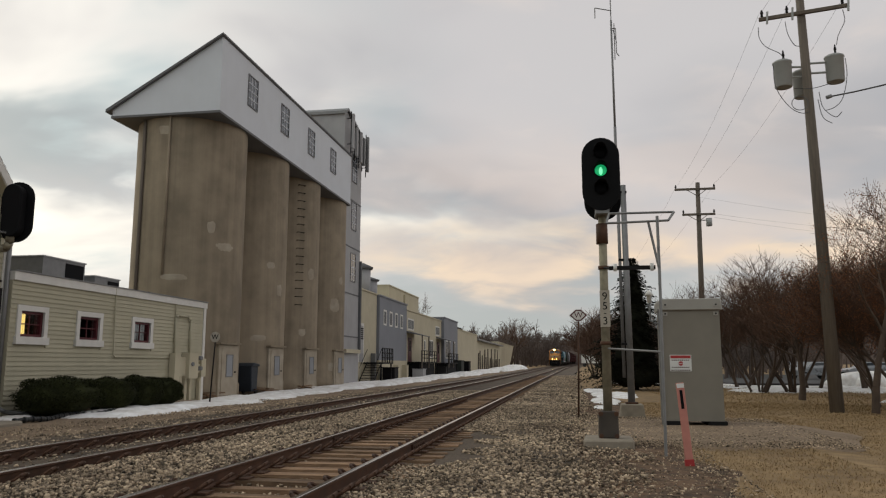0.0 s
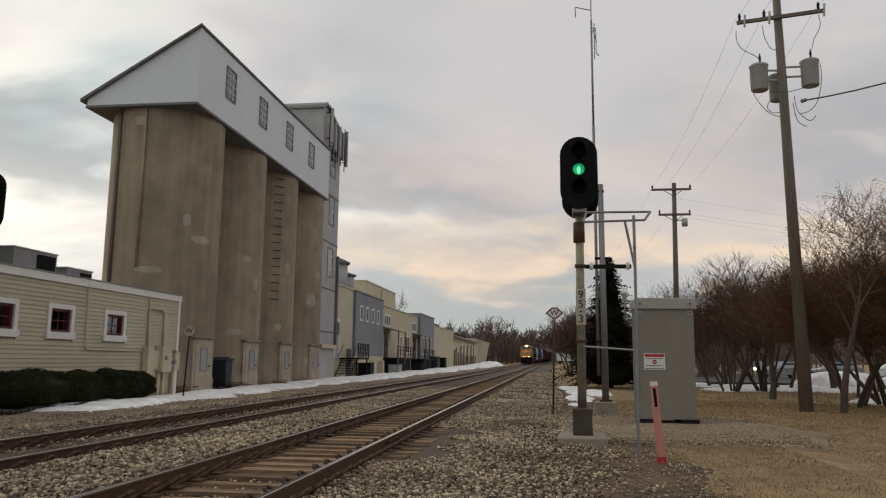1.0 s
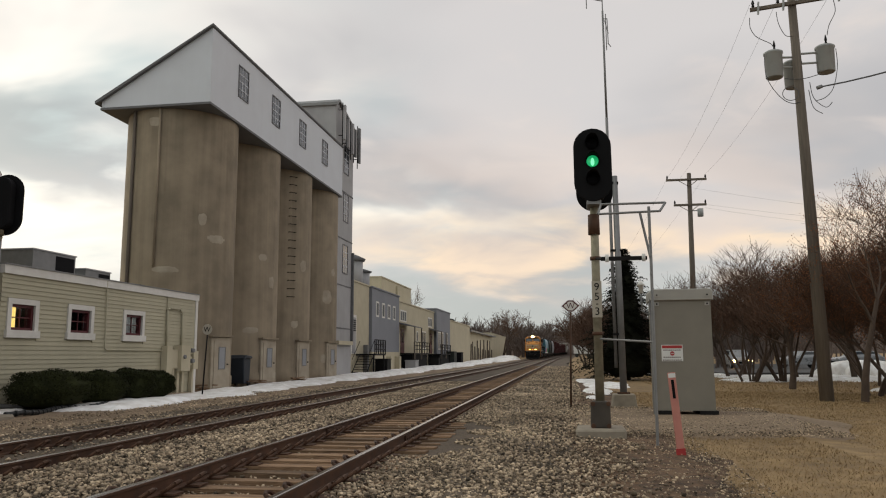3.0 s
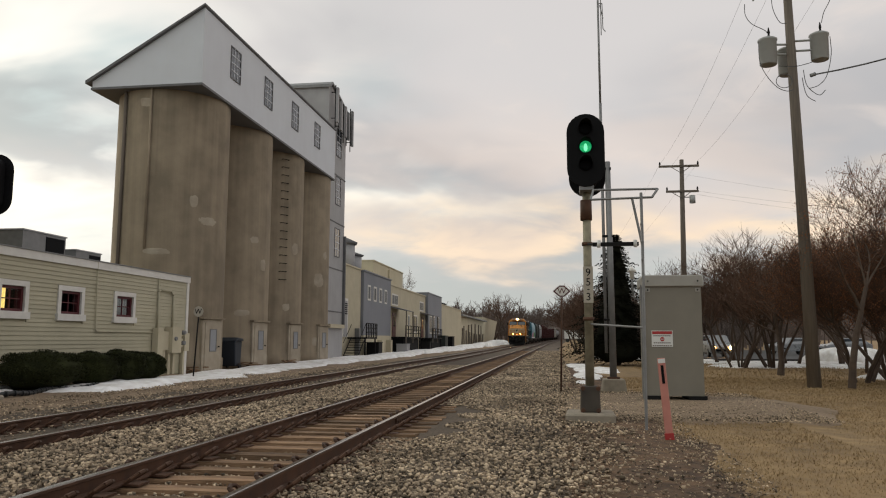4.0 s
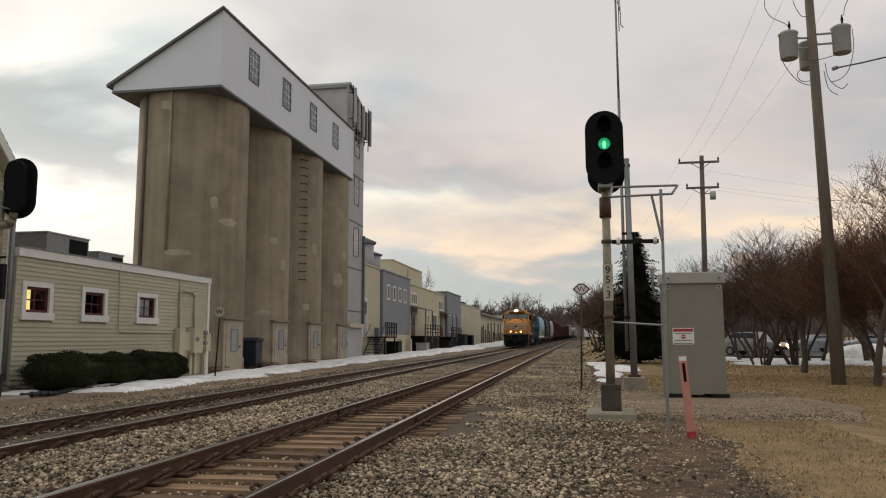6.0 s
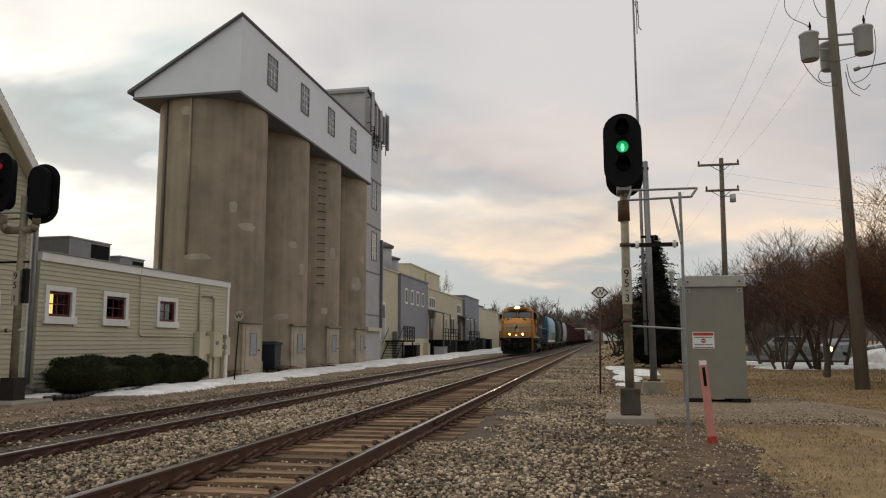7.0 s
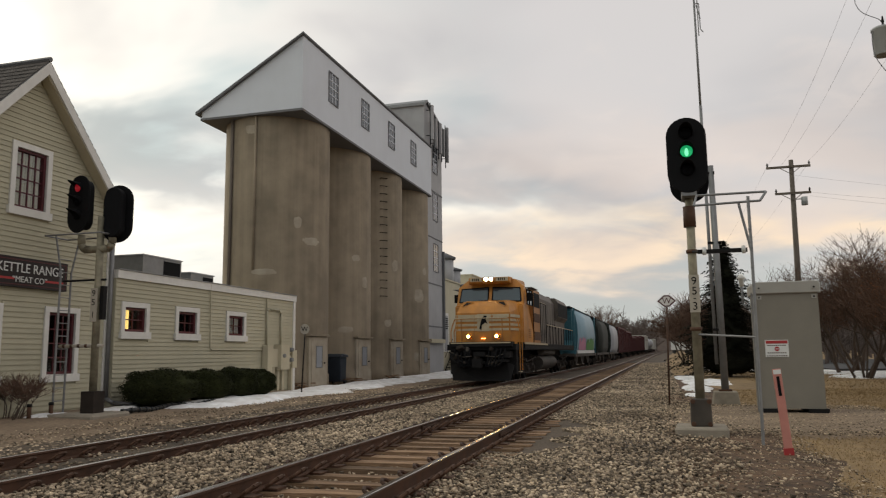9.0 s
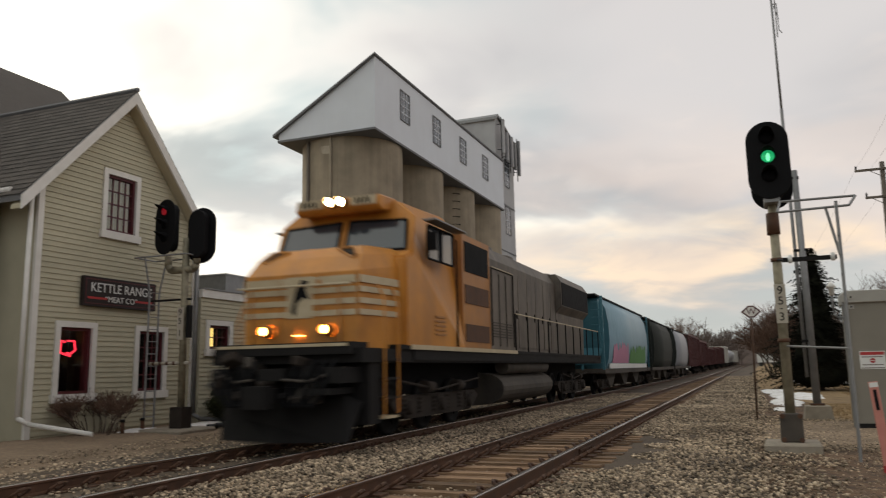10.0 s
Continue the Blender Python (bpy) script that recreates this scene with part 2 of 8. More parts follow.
    pinkstake=mat("faded_red_stake", (0.55, 0.235, 0.19), (0.45, 0.18, 0.145), 0.7, scale=6, bump=0.05),
    white=mat("white_paint", (0.72, 0.72, 0.70), (0.62, 0.62, 0.60), 0.6, scale=5, bump=0.03),
    red=mat("red_paint", (0.42, 0.035, 0.035), (0.34, 0.03, 0.03), 0.55, scale=5, bump=0.03),
    signbrown=mat("sign_board", (0.020, 0.012, 0.011), (0.014, 0.009, 0.009), 0.6, scale=5, bump=0.05),
    # the unlit room's shade is put into this near-black colour
    room=mat("interior_shade", (0.035, 0.028, 0.026), (0.02, 0.017, 0.016), 0.9, scale=3, bump=0),
    # emission on the curtain stands in for the lamplight of the room
    warmroom=mat("glowing_curtain", (0.6, 0.45, 0.15), (0.5, 0.36, 0.12), 0.9, scale=5, bump=0, emit=(1.0, 0.70, 0.22), power=1.0),
    headlight=mat("headlight_lens", (0.9, 0.8, 0.6), None, 0.3, bump=0, emit=(1.0, 0.70, 0.28), power=600.0),
    ditch=mat("ditch_light_lens", (0.9, 0.8, 0.6), None, 0.3, bump=0, emit=(1.0, 0.46, 0.09), power=36.0),
    carlamp=mat("car_headlight_lens", (0.9, 0.8, 0.6), None, 0.3, bump=0, emit=(1.0, 0.52, 0.14), power=40.0),
    amber=mat("amber_lens", (0.8, 0.4, 0.1), None, 0.3, bump=0, emit=(1.0, 0.45, 0.10), power=8.0),
    greenlens=mat("green_lens", (0.02, 0.5, 0.2), None, 0.2, bump=0, emit=(0.01, 0.62, 0.22), power=0.42),
    redlens=mat("red_lens", (0.5, 0.02, 0.03), None, 0.2, bump=0, emit=(1.0, 0.02, 0.06), power=0.09),
    greencore=mat("green_lamp_core", (0.1, 0.5, 0.3), None, 0.2, bump=0, emit=(0.20, 1.0, 0.52), power=0.95),
    neon=mat("red_neon", (0.6, 0.02, 0.03), None, 0.3, bump=0, emit=(1.0, 0.03, 0.06), power=1.6),
    deadlens=mat("dark_lens", (0.005, 0.005, 0.006), None, 0.9, bump=0, spec=0.05),
    window=mat("dark_glass", (0.035, 0.045, 0.055), (0.025, 0.03, 0.04), 0.06, bump=0, spec=0.9, scale=1),
    dullglass=mat("dull_dark_glass", (0.03, 0.032, 0.036), (0.02, 0.02, 0.024), 0.35, bump=0, spec=0.25, scale=1),
    truck=mat("grimy_cast_steel", (0.04, 0.031, 0.025), (0.017, 0.0135, 0.0115), 0.85, 0.0, scale=4, bump=0.3, spec=0.2),
    rubber=mat("black_plastic", (0.02, 0.022, 0.024), (0.014, 0.015, 0.016), 0.5, bump=0.05),
    bluebin=mat("dark_blue_bin", (0.018, 0.026, 0.038), (0.012, 0.018, 0.028), 0.45, bump=0.05),
    wire=mat("wire", (0.10, 0.10, 0.105), None, 0.6, bump=0),
    asphalt=mat("asphalt", (0.06, 0.06, 0.062), (0.045, 0.045, 0.046), 0.9, scale=5, bump=0.4),
    carpaint=mat("silver_car_paint", (0.30, 0.31, 0.32), None, 0.3, 0.3, bump=0),
)
PANE = glass("window_pane")

# ---- mesh helpers ----


def bm_new():
    return bmesh.new()


def box(bm, x0, x1, y0, y1, z0, z1, m=None):
    v = [bm.verts.new((x, y, z)) for z in (z0, z1) for y in (y0, y1) for x in (x0, x1)]
    for f in ((0, 2, 3, 1), (4, 5, 7, 6), (0, 1, 5, 4), (2, 6, 7, 3), (0, 4, 6, 2), (1, 3, 7, 5)):
        bm.faces.new([v[i] for i in f])
    if m is not None:
        bmesh.ops.transform(bm, matrix=m, verts=v)
    return bm


def rod(bm, p0, p1, r0, r1=None, n=10, caps=True):
    p0, p1 = Vector(p0), Vector(p1)
    r1 = r0 if r1 is None else r1
    q = (p1 - p0).to_track_quat("Z", "Y")
    rings = []
    for p, r in ((p0, r0), (p1, r1)):
        rings.append([bm.verts.new(p + q @ Vector((r * math.cos(2 * math.pi * i / n), r * math.sin(2 * math.pi * i / n), 0))) for i in range(n)])
    for i in range(n):
        f = bm.faces.new((rings[0][i], rings[0][(i + 1) % n], rings[1][(i + 1) % n], rings[1][i]))
        f.smooth = n > 6
    if caps:
        bm.faces.new(rings[0][::-1])
        bm.faces.new(rings[1])
    return bm


def tube(bm, pts, r, n=6):
    for a, b in zip(pts, pts[1:]):
        rod(bm, a, b, r, r, n)
    return bm


def prism(bm, poly, axis, a0, a1):
    """Extrude a 2D outline along an axis (x: (y,z), y: (x,z), z: (x,y))."""
    def at(p, a):
        return {"x": (a, p[0], p[1]), "y": (p[0], a, p[1]), "z": (p[0], p[1], a)}[axis]
    lo = [bm.verts.new(at(p, a0)) for p in poly]
    hi = [bm.verts.new(at(p, a1)) for p in poly]
    k = len(poly)
    bm.faces.new(lo[::-1])
    bm.faces.new(hi)
    for i in range(k):
        bm.faces.new((lo[i], lo[(i + 1) % k], hi[(i + 1) % k], hi[i]))
    bmesh.ops.recalc_face_normals(bm, faces=bm.faces[:])
    return bm


def lathe(bm, prof, n=24, centre=(0, 0, 0), axis="z"):
    """Turn (radius, height) pairs round an axis."""
    rings = []
    for r, h in prof:
        ring = []
        for i in range(n):
            a = 2 * math.pi * i / n
            c, s = r * math.cos(a), r * math.sin(a)
            p = {"z": (c, s, h), "y": (c, h, s), "x": (h, c, s)}[axis]
            ring.append(bm.verts.new(Vector(p) + Vector(centre)))
        rings.append(ring)
    for a, b in zip(rings, rings[1:]):
        for i in range(n):
            f = bm.faces.new((a[i], a[(i + 1) % n], b[(i + 1) % n], b[i]))
            f.smooth = True
    bm.faces.new(rings[0][::-1])
    bm.faces.new(rings[-1])
    bmesh.ops.recalc_face_normals(bm, faces=bm.faces[:])
    return bm


def bevel(bm, w, seg=1):
    es = [e for e in bm.edges if len(e.link_faces) == 2 and e.calc_face_angle(0) > 0.5]
    bmesh.ops.bevel(bm, geom=es, offset=w, segments=seg, affect="EDGES", clamp_overlap=True)
    return bm


def mesh_of(name, bm, material):
    me = bpy.data.meshes.new(name)
    bm.to_mesh(me)
    bm.free()
    me.materials.append(material)
    return me


def part(name, bm, material, parent=None, label=""):
    ob = new(name, mesh_of(name, bm, material))
    ob.parent = parent
    return tagged(ob, label)


def piece(name, me, parent, m):
    ob = new(name, me)
    ob.parent = parent
    ob.matrix_basis = m
    return ob


def thing(name, label, category, group="", m=None):
    ob = new(name)
    ob.empty_display_size = 0.2
    if m is not None:
        ob.matrix_basis = m
    return tagged(ob, label, category, group)


def fixed(name, bm, material, label, category=""):
    return tagged(part(name, bm, material), label, category, kind="structure")


def raw(name, verts, faces, material, parent=None, label="", smooth=False):
    me = bpy.data.meshes.new(name)
    me.from_pydata([tuple(v) for v in verts], [], [tuple(f) for f in faces])
    me.materials.append(material)
    if smooth:
        me.polygons.foreach_set("use_smooth", [True] * len(me.polygons))
    me.update()
    ob = new(name, me)
    ob.parent = parent
    return tagged(ob, label)


def words(body, size, m, material, parent, name="lettering", depth=0.004, label="", squeeze=1.0):
    cu = bpy.data.curves.new(name, "FONT")
    cu.body, cu.size, cu.extrude, cu.align_x, cu.align_y = body, size, depth, "CENTER", "CENTER"
    tmp = bpy.data.objects.new(name, cu)
    me = bpy.data.meshes.new_from_object(tmp)
    bpy.data.objects.remove(tmp)
    bpy.data.curves.remove(cu)
    me.materials.clear()
    me.materials.append(material)
    me.transform(Matrix.Diagonal((squeeze, 1, 1, 1)))
    me.transform(m)
    ob = new(name, me)
    ob.parent = parent
    return tagged(ob, label)


FACE_X = Matrix(((0, 0, 1, 0), (1, 0, 0, 0), (0, 1, 0, 0), (0, 0, 0, 1)))     # writing that faces +x, read along +y
FACE_NY = Matrix(((1, 0, 0, 0), (0, 0, -1, 0), (0, 1, 0, 0), (0, 0, 0, 1)))    # writing that faces -y, read along +x

# ---- the line: it bends gently to the right and climbs far off ----


def bend(y):
    d = max(0.0, min(y, 300) - 40)
    return 8.5e-5 * d * d + (0.0442 * (y - 300) if y > 300 else 0)


def climb(y):
    d = max(0.0, y - 45)
    if d < 110:
        return 3.4e-5 * d * d
    return 0.411 + 0.0058 * (min(d, 700) - 110)


NEAR_X, FAR_X = -3.25, -7.33
NEAR_TOP, FAR_TOP = 0.17, 0.12
RNG = random.Random(7)


def ground_z(x, y):
    z = climb(y) - 0.02
    if x < -9.3:
        z += 0.10 * min(1, (-9.3 - x) / 3.5) * min(1, max(0, (26 - y) / 6))
    if x > 4:
        z += 0.05 * math.sin(x * 0.35) * math.cos(y * 0.21)
    return z


def ground_sheet():
    xs = [-900, -400, -150, -70, -40, -28] + [-22 + i * 1.0 for i in range(45)] + [30, 45, 80, 160, 400, 900]
    ys = [-120, -50, -20] + [-10 + i * 1.0 for i in range(90)] + [85 + i * 8 for i in range(40)] + [450, 600, 900, 1500, 2500]
    verts, faces = [], []
    for y in ys:
        for x in xs:
            n = noise.noise((x * 0.6, y * 0.6, 0)) * 0.03 if -30 < x < 30 else 0
            verts.append((x, y, ground_z(x, y) - 0.06 + n))
    w = len(xs)
    for j in range(len(ys) - 1):
        for i in range(w - 1):
            faces.append((j * w + i, j * w + i + 1, (j + 1) * w + i + 1, (j + 1) * w + i))
    return tagged(raw("ground", verts, faces, M["grass"], smooth=True), "dormant straw-coloured grass and bare earth", "ground", kind="structure")


def strip(name, x_of, ys, material, label, category, lift=0.0, rough=0.02):
    """A band of ground along the line; x_of(y) gives its (x, z) section."""
    verts, faces = [], []
    w = 0
    for y in ys:
        row = x_of(y)
        w = len(row)
        for x, z in row:
            verts.append((x + bend(y), y, z + climb(y) + lift + rough * noise.noise((x * 2.1, y * 2.1, 3))))
    for j in range(len(ys) - 1):
        for i in range(w - 1):
            faces.append((j * w + i, j * w + i + 1, (j + 1) * w + i + 1, (j + 1) * w + i))
    return tagged(raw(name, verts, faces, material, smooth=True), label, category, kind="structure")


ground = ground_sheet()
YS = [-14 + i * 0.6 for i in range(150)] + [76 + i * 5 for i in range(80)] + [500, 600, 700]


def wob(y, k):
    return 0.45 * noise.noise((y * 0.35, k * 9.1, 0)) + 0.2 * noise.noise((y * 1.3, k * 5.3, 2))


ballast = strip("ballast_bed", lambda y: [(-10.4 + wob(y, 1), -0.08), (-9.6, -0.02), (-8.6, -0.05), (-6.1, -0.05), (-5.3, -0.03), (-4.6, -0.02), (-4.15, -0.04), (-3.95, -0.07), (-2.55, -0.07), (-2.35, -0.04), (-1.9, -0.02), (-1.2, 0.0),
                (-0.5, -0.01), (-0.1 + wob(y, 2) * 0.5, -0.03), (0.35 + wob(y, 3) * 0.6, -0.09)], YS, M["ballast"], "crushed grey-brown stone ballast under the tracks", "ballast")
verge = strip("dirt_verge", lambda y: [(-0.3, -0.06), (0.8, -0.035), (1.3, -0.035), (1.6 + wob(y, 4) * 0.6, -0.04), (2.0 + wob(y, 5) + 0.25 * noise.noise((y * 3.1, 2, 0)), -0.10)], [-12 + i * 0.2 for i in range(295)], M["dirt"], "bare dark dirt beside the ballast", "dirt")
berm = strip("dirt_strip", lambda y: [(-13.9, 0.10 if y < 26 else -0.02), (-12.6, 0.10 if y < 26 else -0.01), (-11.5, 0.05 if y < 26 else -0.01), (-10.6 + wob(y, 6), -0.01), (-10.0, -0.05)], YS[:170], M["gravel"], "bare dirt between the track and the buildings", "dirt")


def pad():
    verts, faces = [(3.2, 18.0, 0.015)], []
    for i in range(40):
        a = 2 * math.pi * i / 40
        r = 1 + 0.30 * noise.noise((math.cos(a) * 2, math.sin(a) * 2, 5)) + 0.10 * noise.noise((math.cos(a) * 6, math.sin(a) * 6, 2))
        verts.append((2.55 + 2.3 * r * math.cos(a), 17.2 + 2.9 * r * math.sin(a), 0.005))
    for i in range(40):
        a = 2 * math.pi * i / 40
        r = 1 + 0.30 * noise.noise((math.cos(a) * 2, math.sin(a) * 2, 5)) + 0.10 * noise.noise((math.cos(a) * 6, math.sin(a) * 6, 2))
        verts.append((2.55 + 3.3 * r * math.cos(a), 17.2 + 4.0 * r * math.sin(a), -0.10))
    for i in range(40):
        j = (i + 1) % 40
        faces += [(0, 1 + i, 1 + j), (1 + i, 41 + i, 41 + j, 1 + j)]
    tagged(raw("gravel_pad", verts, faces, M["gravel"], smooth=True), "pale gravel pad around the cabinet", "gravel", kind="structure")


pad()


def rail(name, x0, top, parent):
    ys = [-14 + i * 2.0 for i in range(60)] + [106 + i * 6 for i in range(70)]
    sect = [(-0.07, -0.17), (0.07, -0.17), (0.07, -0.155), (0.012, -0.135), (0.010, -0.045), (0.036, -0.034), (0.036, -0.010), (-0.036, -0.010), (-0.036, -0.034), (-0.010, -0.045), (-0.012, -0.135), (-0.07, -0.155)]
    verts, faces = [], []
    k = len(sect)
    for y in ys:
        verts += [(x0 + bend(y) + sx, y, top + climb(y) + sz) for sx, sz in sect]
    for j in range(len(ys) - 1):
        for i in range(k):
            a, b = j * k + i, j * k + (i + 1) % k
            faces.append((a, b, b + k, a + k))
    body = raw(name, verts, faces, M["rail"], parent)
    sect = [(-0.036, -0.0102), (0.036, -0.0102), (0.033, -0.003), (0.022, 0.0), (-0.022, 0.0), (-0.033, -0.003)]
    verts, faces = [], []
    k = len(sect)
    for y in ys:
        verts += [(x0 + bend(y) + sx, y, top + climb(y) + sz) for sx, sz in sect]
    for j in range(len(ys) - 1):
        for i in range(k):
            a, b = j * k + i, j * k + (i + 1) % k
            faces.append((a, b, b + k, a + k))
    raw("rail_head", verts, faces, M["railtop"], body, "worn shiny running surface")
    return body


def track(cx, top, label):
    t = tagged(new("railway_track"), label, "railway track", "tracks", kind="structure")
    rails = [rail("rail", cx + s * 0.772, top, t) for s in (-1, 1)]
    return t


near_track = track(NEAR_X, NEAR_TOP, "near railway track with rusty rails on weathered wooden ties")
far_track = track(FAR_X, FAR_TOP, "railway track with rusty rails and half-buried wooden ties")

# ---- grain silos ----
SILO_X, SILO_R, SILO_Y = -16.7, 2.36, (31.0, 36.3, 41.4, 46.7)


def silo_door(parent, sy):
    """A painted steel door with a window slit, almost flush in a shallow concrete surround."""
    m = Matrix.Translation((SILO_X, sy, 0)) @ Matrix.Rotation(radians(-11), 4, "Z")
    r = SILO_R
    bm = bm_new()
    box(bm, r - 0.35, r + 0.03, -0.66, 0.66, 0.0, 2.16, m)
    part("door_frame", bevel(bm, 0.02), M["mortar"], parent, "pale concrete door surround")
    bm = bm_new()
    box(bm, r + 0.03, r + 0.055, -0.50, 0.50, 0.06, 2.02, m)
    d = part("door", bm, M["mortar"], parent, "pale painted steel door with a narrow window")
    # opaque pale grey pane: the sky's reflection is put into its colour
    bm = bm_new()
    box(bm, r + 0.056, r + 0.066, -0.17, 0.22, 0.85, 1.72, m)
    part("door_window", bm, M["tankgrey"], d, "opaque pane with its sky reflection painted pale grey")
    for q in ((-0.21, -0.17, 0.81, 1.76), (0.22, 0.26, 0.81, 1.76), (-0.17, 0.22, 0.81, 0.85), (-0.17, 0.22, 1.72, 1.76)):
        bm = bm_new()
        box(bm, r + 0.056, r + 0.078, q[0], q[1], q[2], q[3], m)
        part("window_trim", bm, M["steeldoor"], d)
    bm = bm_new()
    rod(bm, m @ Vector((r + 0.055, 0.40, 1.02)), m @ Vector((r + 0.11, 0.40, 1.02)), 0.03, None, 8)
    part("door_handle", bm, M["truck"], d)
    bm = bm_new()
    box(bm, r - 0.4, r + 0.14, -0.72, 0.72, 2.17, 2.25, m)
    part("lintel", bm, M["concrete"], parent)


def silo(sy, label):
    s = thing("grain_silo", label, "silo", "grain silos")
    bm = bm_new()
    prof = [(SILO_R + 0.05, -0.3), (SILO_R + 0.05, 0.5), (SILO_R, 0.55)] + [(SILO_R + 0.004 * (i % 2), 0.55 + i * 1.14) for i in range(1, 11)] + [(SILO_R, 12.4)]
    lathe(bm, prof, 56, (SILO_X, sy, 0))
    part("shell", bm, M["concrete"], s, "stained tan concrete shell")
    silo_door(s, sy)
    return s


silos = [silo(y, "tall round tan concrete grain silo with a grey door") for y in SILO_Y]


def patches(s, sy, spots):
    for q, (a0, z0, w, h) in enumerate(spots):
        n = 22
        verts, faces = [], []
        for r in (0.0, 0.6, 1.0):
            for i in range(n):
                t = 2 * math.pi * i / n
                lump = r * (1 + 0.28 * noise.noise((math.cos(t) * 1.4 + q * 3.7, math.sin(t) * 1.4, z0)) + 0.12 * noise.noise((math.cos(t) * 4, math.sin(t) * 4, z0)))
                u = math.copysign(abs(math.cos(t)) ** 0.7, math.cos(t)) * lump
                v = math.copysign(abs(math.sin(t)) ** 0.7, math.sin(t)) * lump
                a = radians(a0) + u * w / 2 / SILO_R
                rr = SILO_R + (0.012 if r < 1 else 0.002)
                verts.append((SILO_X + rr * math.cos(a), sy + rr * math.sin(a), z0 + v * h / 2))
        for k in (0, 1):
            for i in range(n):
                faces.append((k * n + i, k * n + (i + 1) % n, (k + 1) * n + (i + 1) % n, (k + 1) * n + i))
        raw("mortar_patch", verts, faces, M["mortar"], s, "", True)


patches(silos[0], SILO_Y[0], [(-92, 11.2, 0.55, 0.4), (-22, 6.3, 0.9, 0.35), (-75, 4.9, 1.1, 0.25), (-40, 7.1, 0.35, 0.5), (-120, 10.1, 0.3, 0.5)])
patches(silos[1], SILO_Y[1], [(-25, 6.2, 0.6, 0.3), (-8, 5.0, 0.5, 0.6), (-40, 2.6, 0.8, 0.3)])
patches(silos[2], SILO_Y[2], [(-15, 6.4, 0.6, 0.6), (-30, 3.1, 0.5, 0.4)])
patches(silos[3], SILO_Y[3], [(-25, 5.0, 0.9, 0.8), (-10, 6.6, 0.4, 0.5), (-30, 1.2, 0.5, 0.5)])
# ladder rungs set into the third silo
for i in range(16):
    bm = bm_new()
    a = radians(-38)
    c, sn = math.cos(a), math.sin(a)
    px, py = SILO_X + SILO_R * c, SILO_Y[2] + SILO_R * sn
    z = 4.6 + i * 0.45
    tube(bm, [(px - 0.02 * c + 0.2 * sn, py - 0.02 * sn - 0.2 * c, z), (px + 0.13 * c + 0.2 * sn, py + 0.13 * sn - 0.2 * c, z), (px + 0.13 * c - 0.2 * sn, py + 0.13 * sn + 0.2 * c, z), (px - 0.02 * c - 0.2 * sn, py - 0.02 * sn + 0.2 * c, z)], 0.02, 5)
    part("ladder_rung", bm, M["darksteel"], silos[2])
# downpipes on the first silo
for a, r, zt in ((-118, 0.07, 12.3), (-86, 0.05, 12.3)):
    bm = bm_new()
    px, py = SILO_X + (SILO_R + r) * math.cos(radians(a)), SILO_Y[0] + (SILO_R + r) * math.sin(radians(a))
    rod(bm, (px, py, 0 if r > 0.06 else 5.0), (px, py, zt), r, r, 8)
    part("downpipe", bm, M["pole"] if r > 0.06 else M["concrete"], silos[0])
bm = bm_new()
lathe(bm, [(0.09, 0.0), (0.11, 0.1), (0.11, 0.22), (0.03, 0.28)], 12, (SILO_X - 0.3, SILO_Y[0] - SILO_R - 0.15, 4.0))
part("vent_cap", bm, M["black"], silos[0])

GX0, GX1, GY0, GY1, GZ0, GZ1 = -19.15, -14.25, 28.45, 47.6, 11.85, 15.12


def gallery_window(parent, x, y0, y1, z0, z1, cols=3, rows=4, name="window"):
    bm = bm_new()
    box(bm, x - 0.06, x + 0.012, y0, y1, z0, z1)
    w = part(name, bm, M["window"], parent, "dark glazed steel window")
    fr = bm_new()
    for a, b, c, d in ((y0 - 0.05, y0, z0 - 0.05, z1 + 0.05), (y1, y1 + 0.05, z0 - 0.05, z1 + 0.05), (y0, y1, z0 - 0.05, z0), (y0, y1, z1, z1 + 0.05)):
        box(fr, x, x + 0.035, a, b, c, d)
    part("window_frame", fr, M["darkroof"], w)
    for i in range(1, cols):
        bm = bm_new()
        yy = y0 + (y1 - y0) * i / cols
        box(bm, x + 0.012, x + 0.028, yy - 0.02, yy + 0.02, z0, z1)
        part("glazing_bar", bm, M["gallery"], w)
    for i in range(1, rows):
        bm = bm_new()
        zz = z0 + (z1 - z0) * i / rows
        box(bm, x + 0.012, x + 0.027, y0, y1, zz - 0.02, zz + 0.02)
        part("glazing_bar", bm, M["gallery"], w)
    return w


def gallery():
    g = thing("silo_gallery", "pale grey clad gallery with sloping roof atop the silos", "building")
    bm = bm_new()
    poly = [(GX1, GZ0), (GX1, GZ1), (GX0, GZ0 + 0.28), (GX0, GZ0)]
    prism(bm, poly, "y", GY0, GY1)
    part("wall", bm, M["gallery"], g, "pale grey metal-clad walls")
    # roof slab with dark edge, oversailing the ends
    bm = bm_new()
    prism(bm, [(GX1 + 0.08, GZ1 + 0.02), (GX1 + 0.08, GZ1 + 0.10), (GX0 - 0.24, GZ0 + 0.27), (GX0 - 0.24, GZ0 + 0.14), (GX0 - 0.02, GZ0 + 0.26)], "y", GY0 - 0.16, GY1)
    part("roof", bm, M["darkroof"], g, "thin dark roof with a metal edge")
    bm = bm_new()
    box(bm, GX0 - 0.05, GX1 + 0.02, GY0 - 0.03, GY1, GZ0 - 0.10, GZ0 - 0.002)
    part("soffit", bm, M["darkroof"], g, "dark soffit")
    for i in range(4):
        y0 = 31.15 + i * 4.03
        gallery_window(g, GX1, y0, y0 + 1.0, 13.05, 14.45)
    return g


gallery()


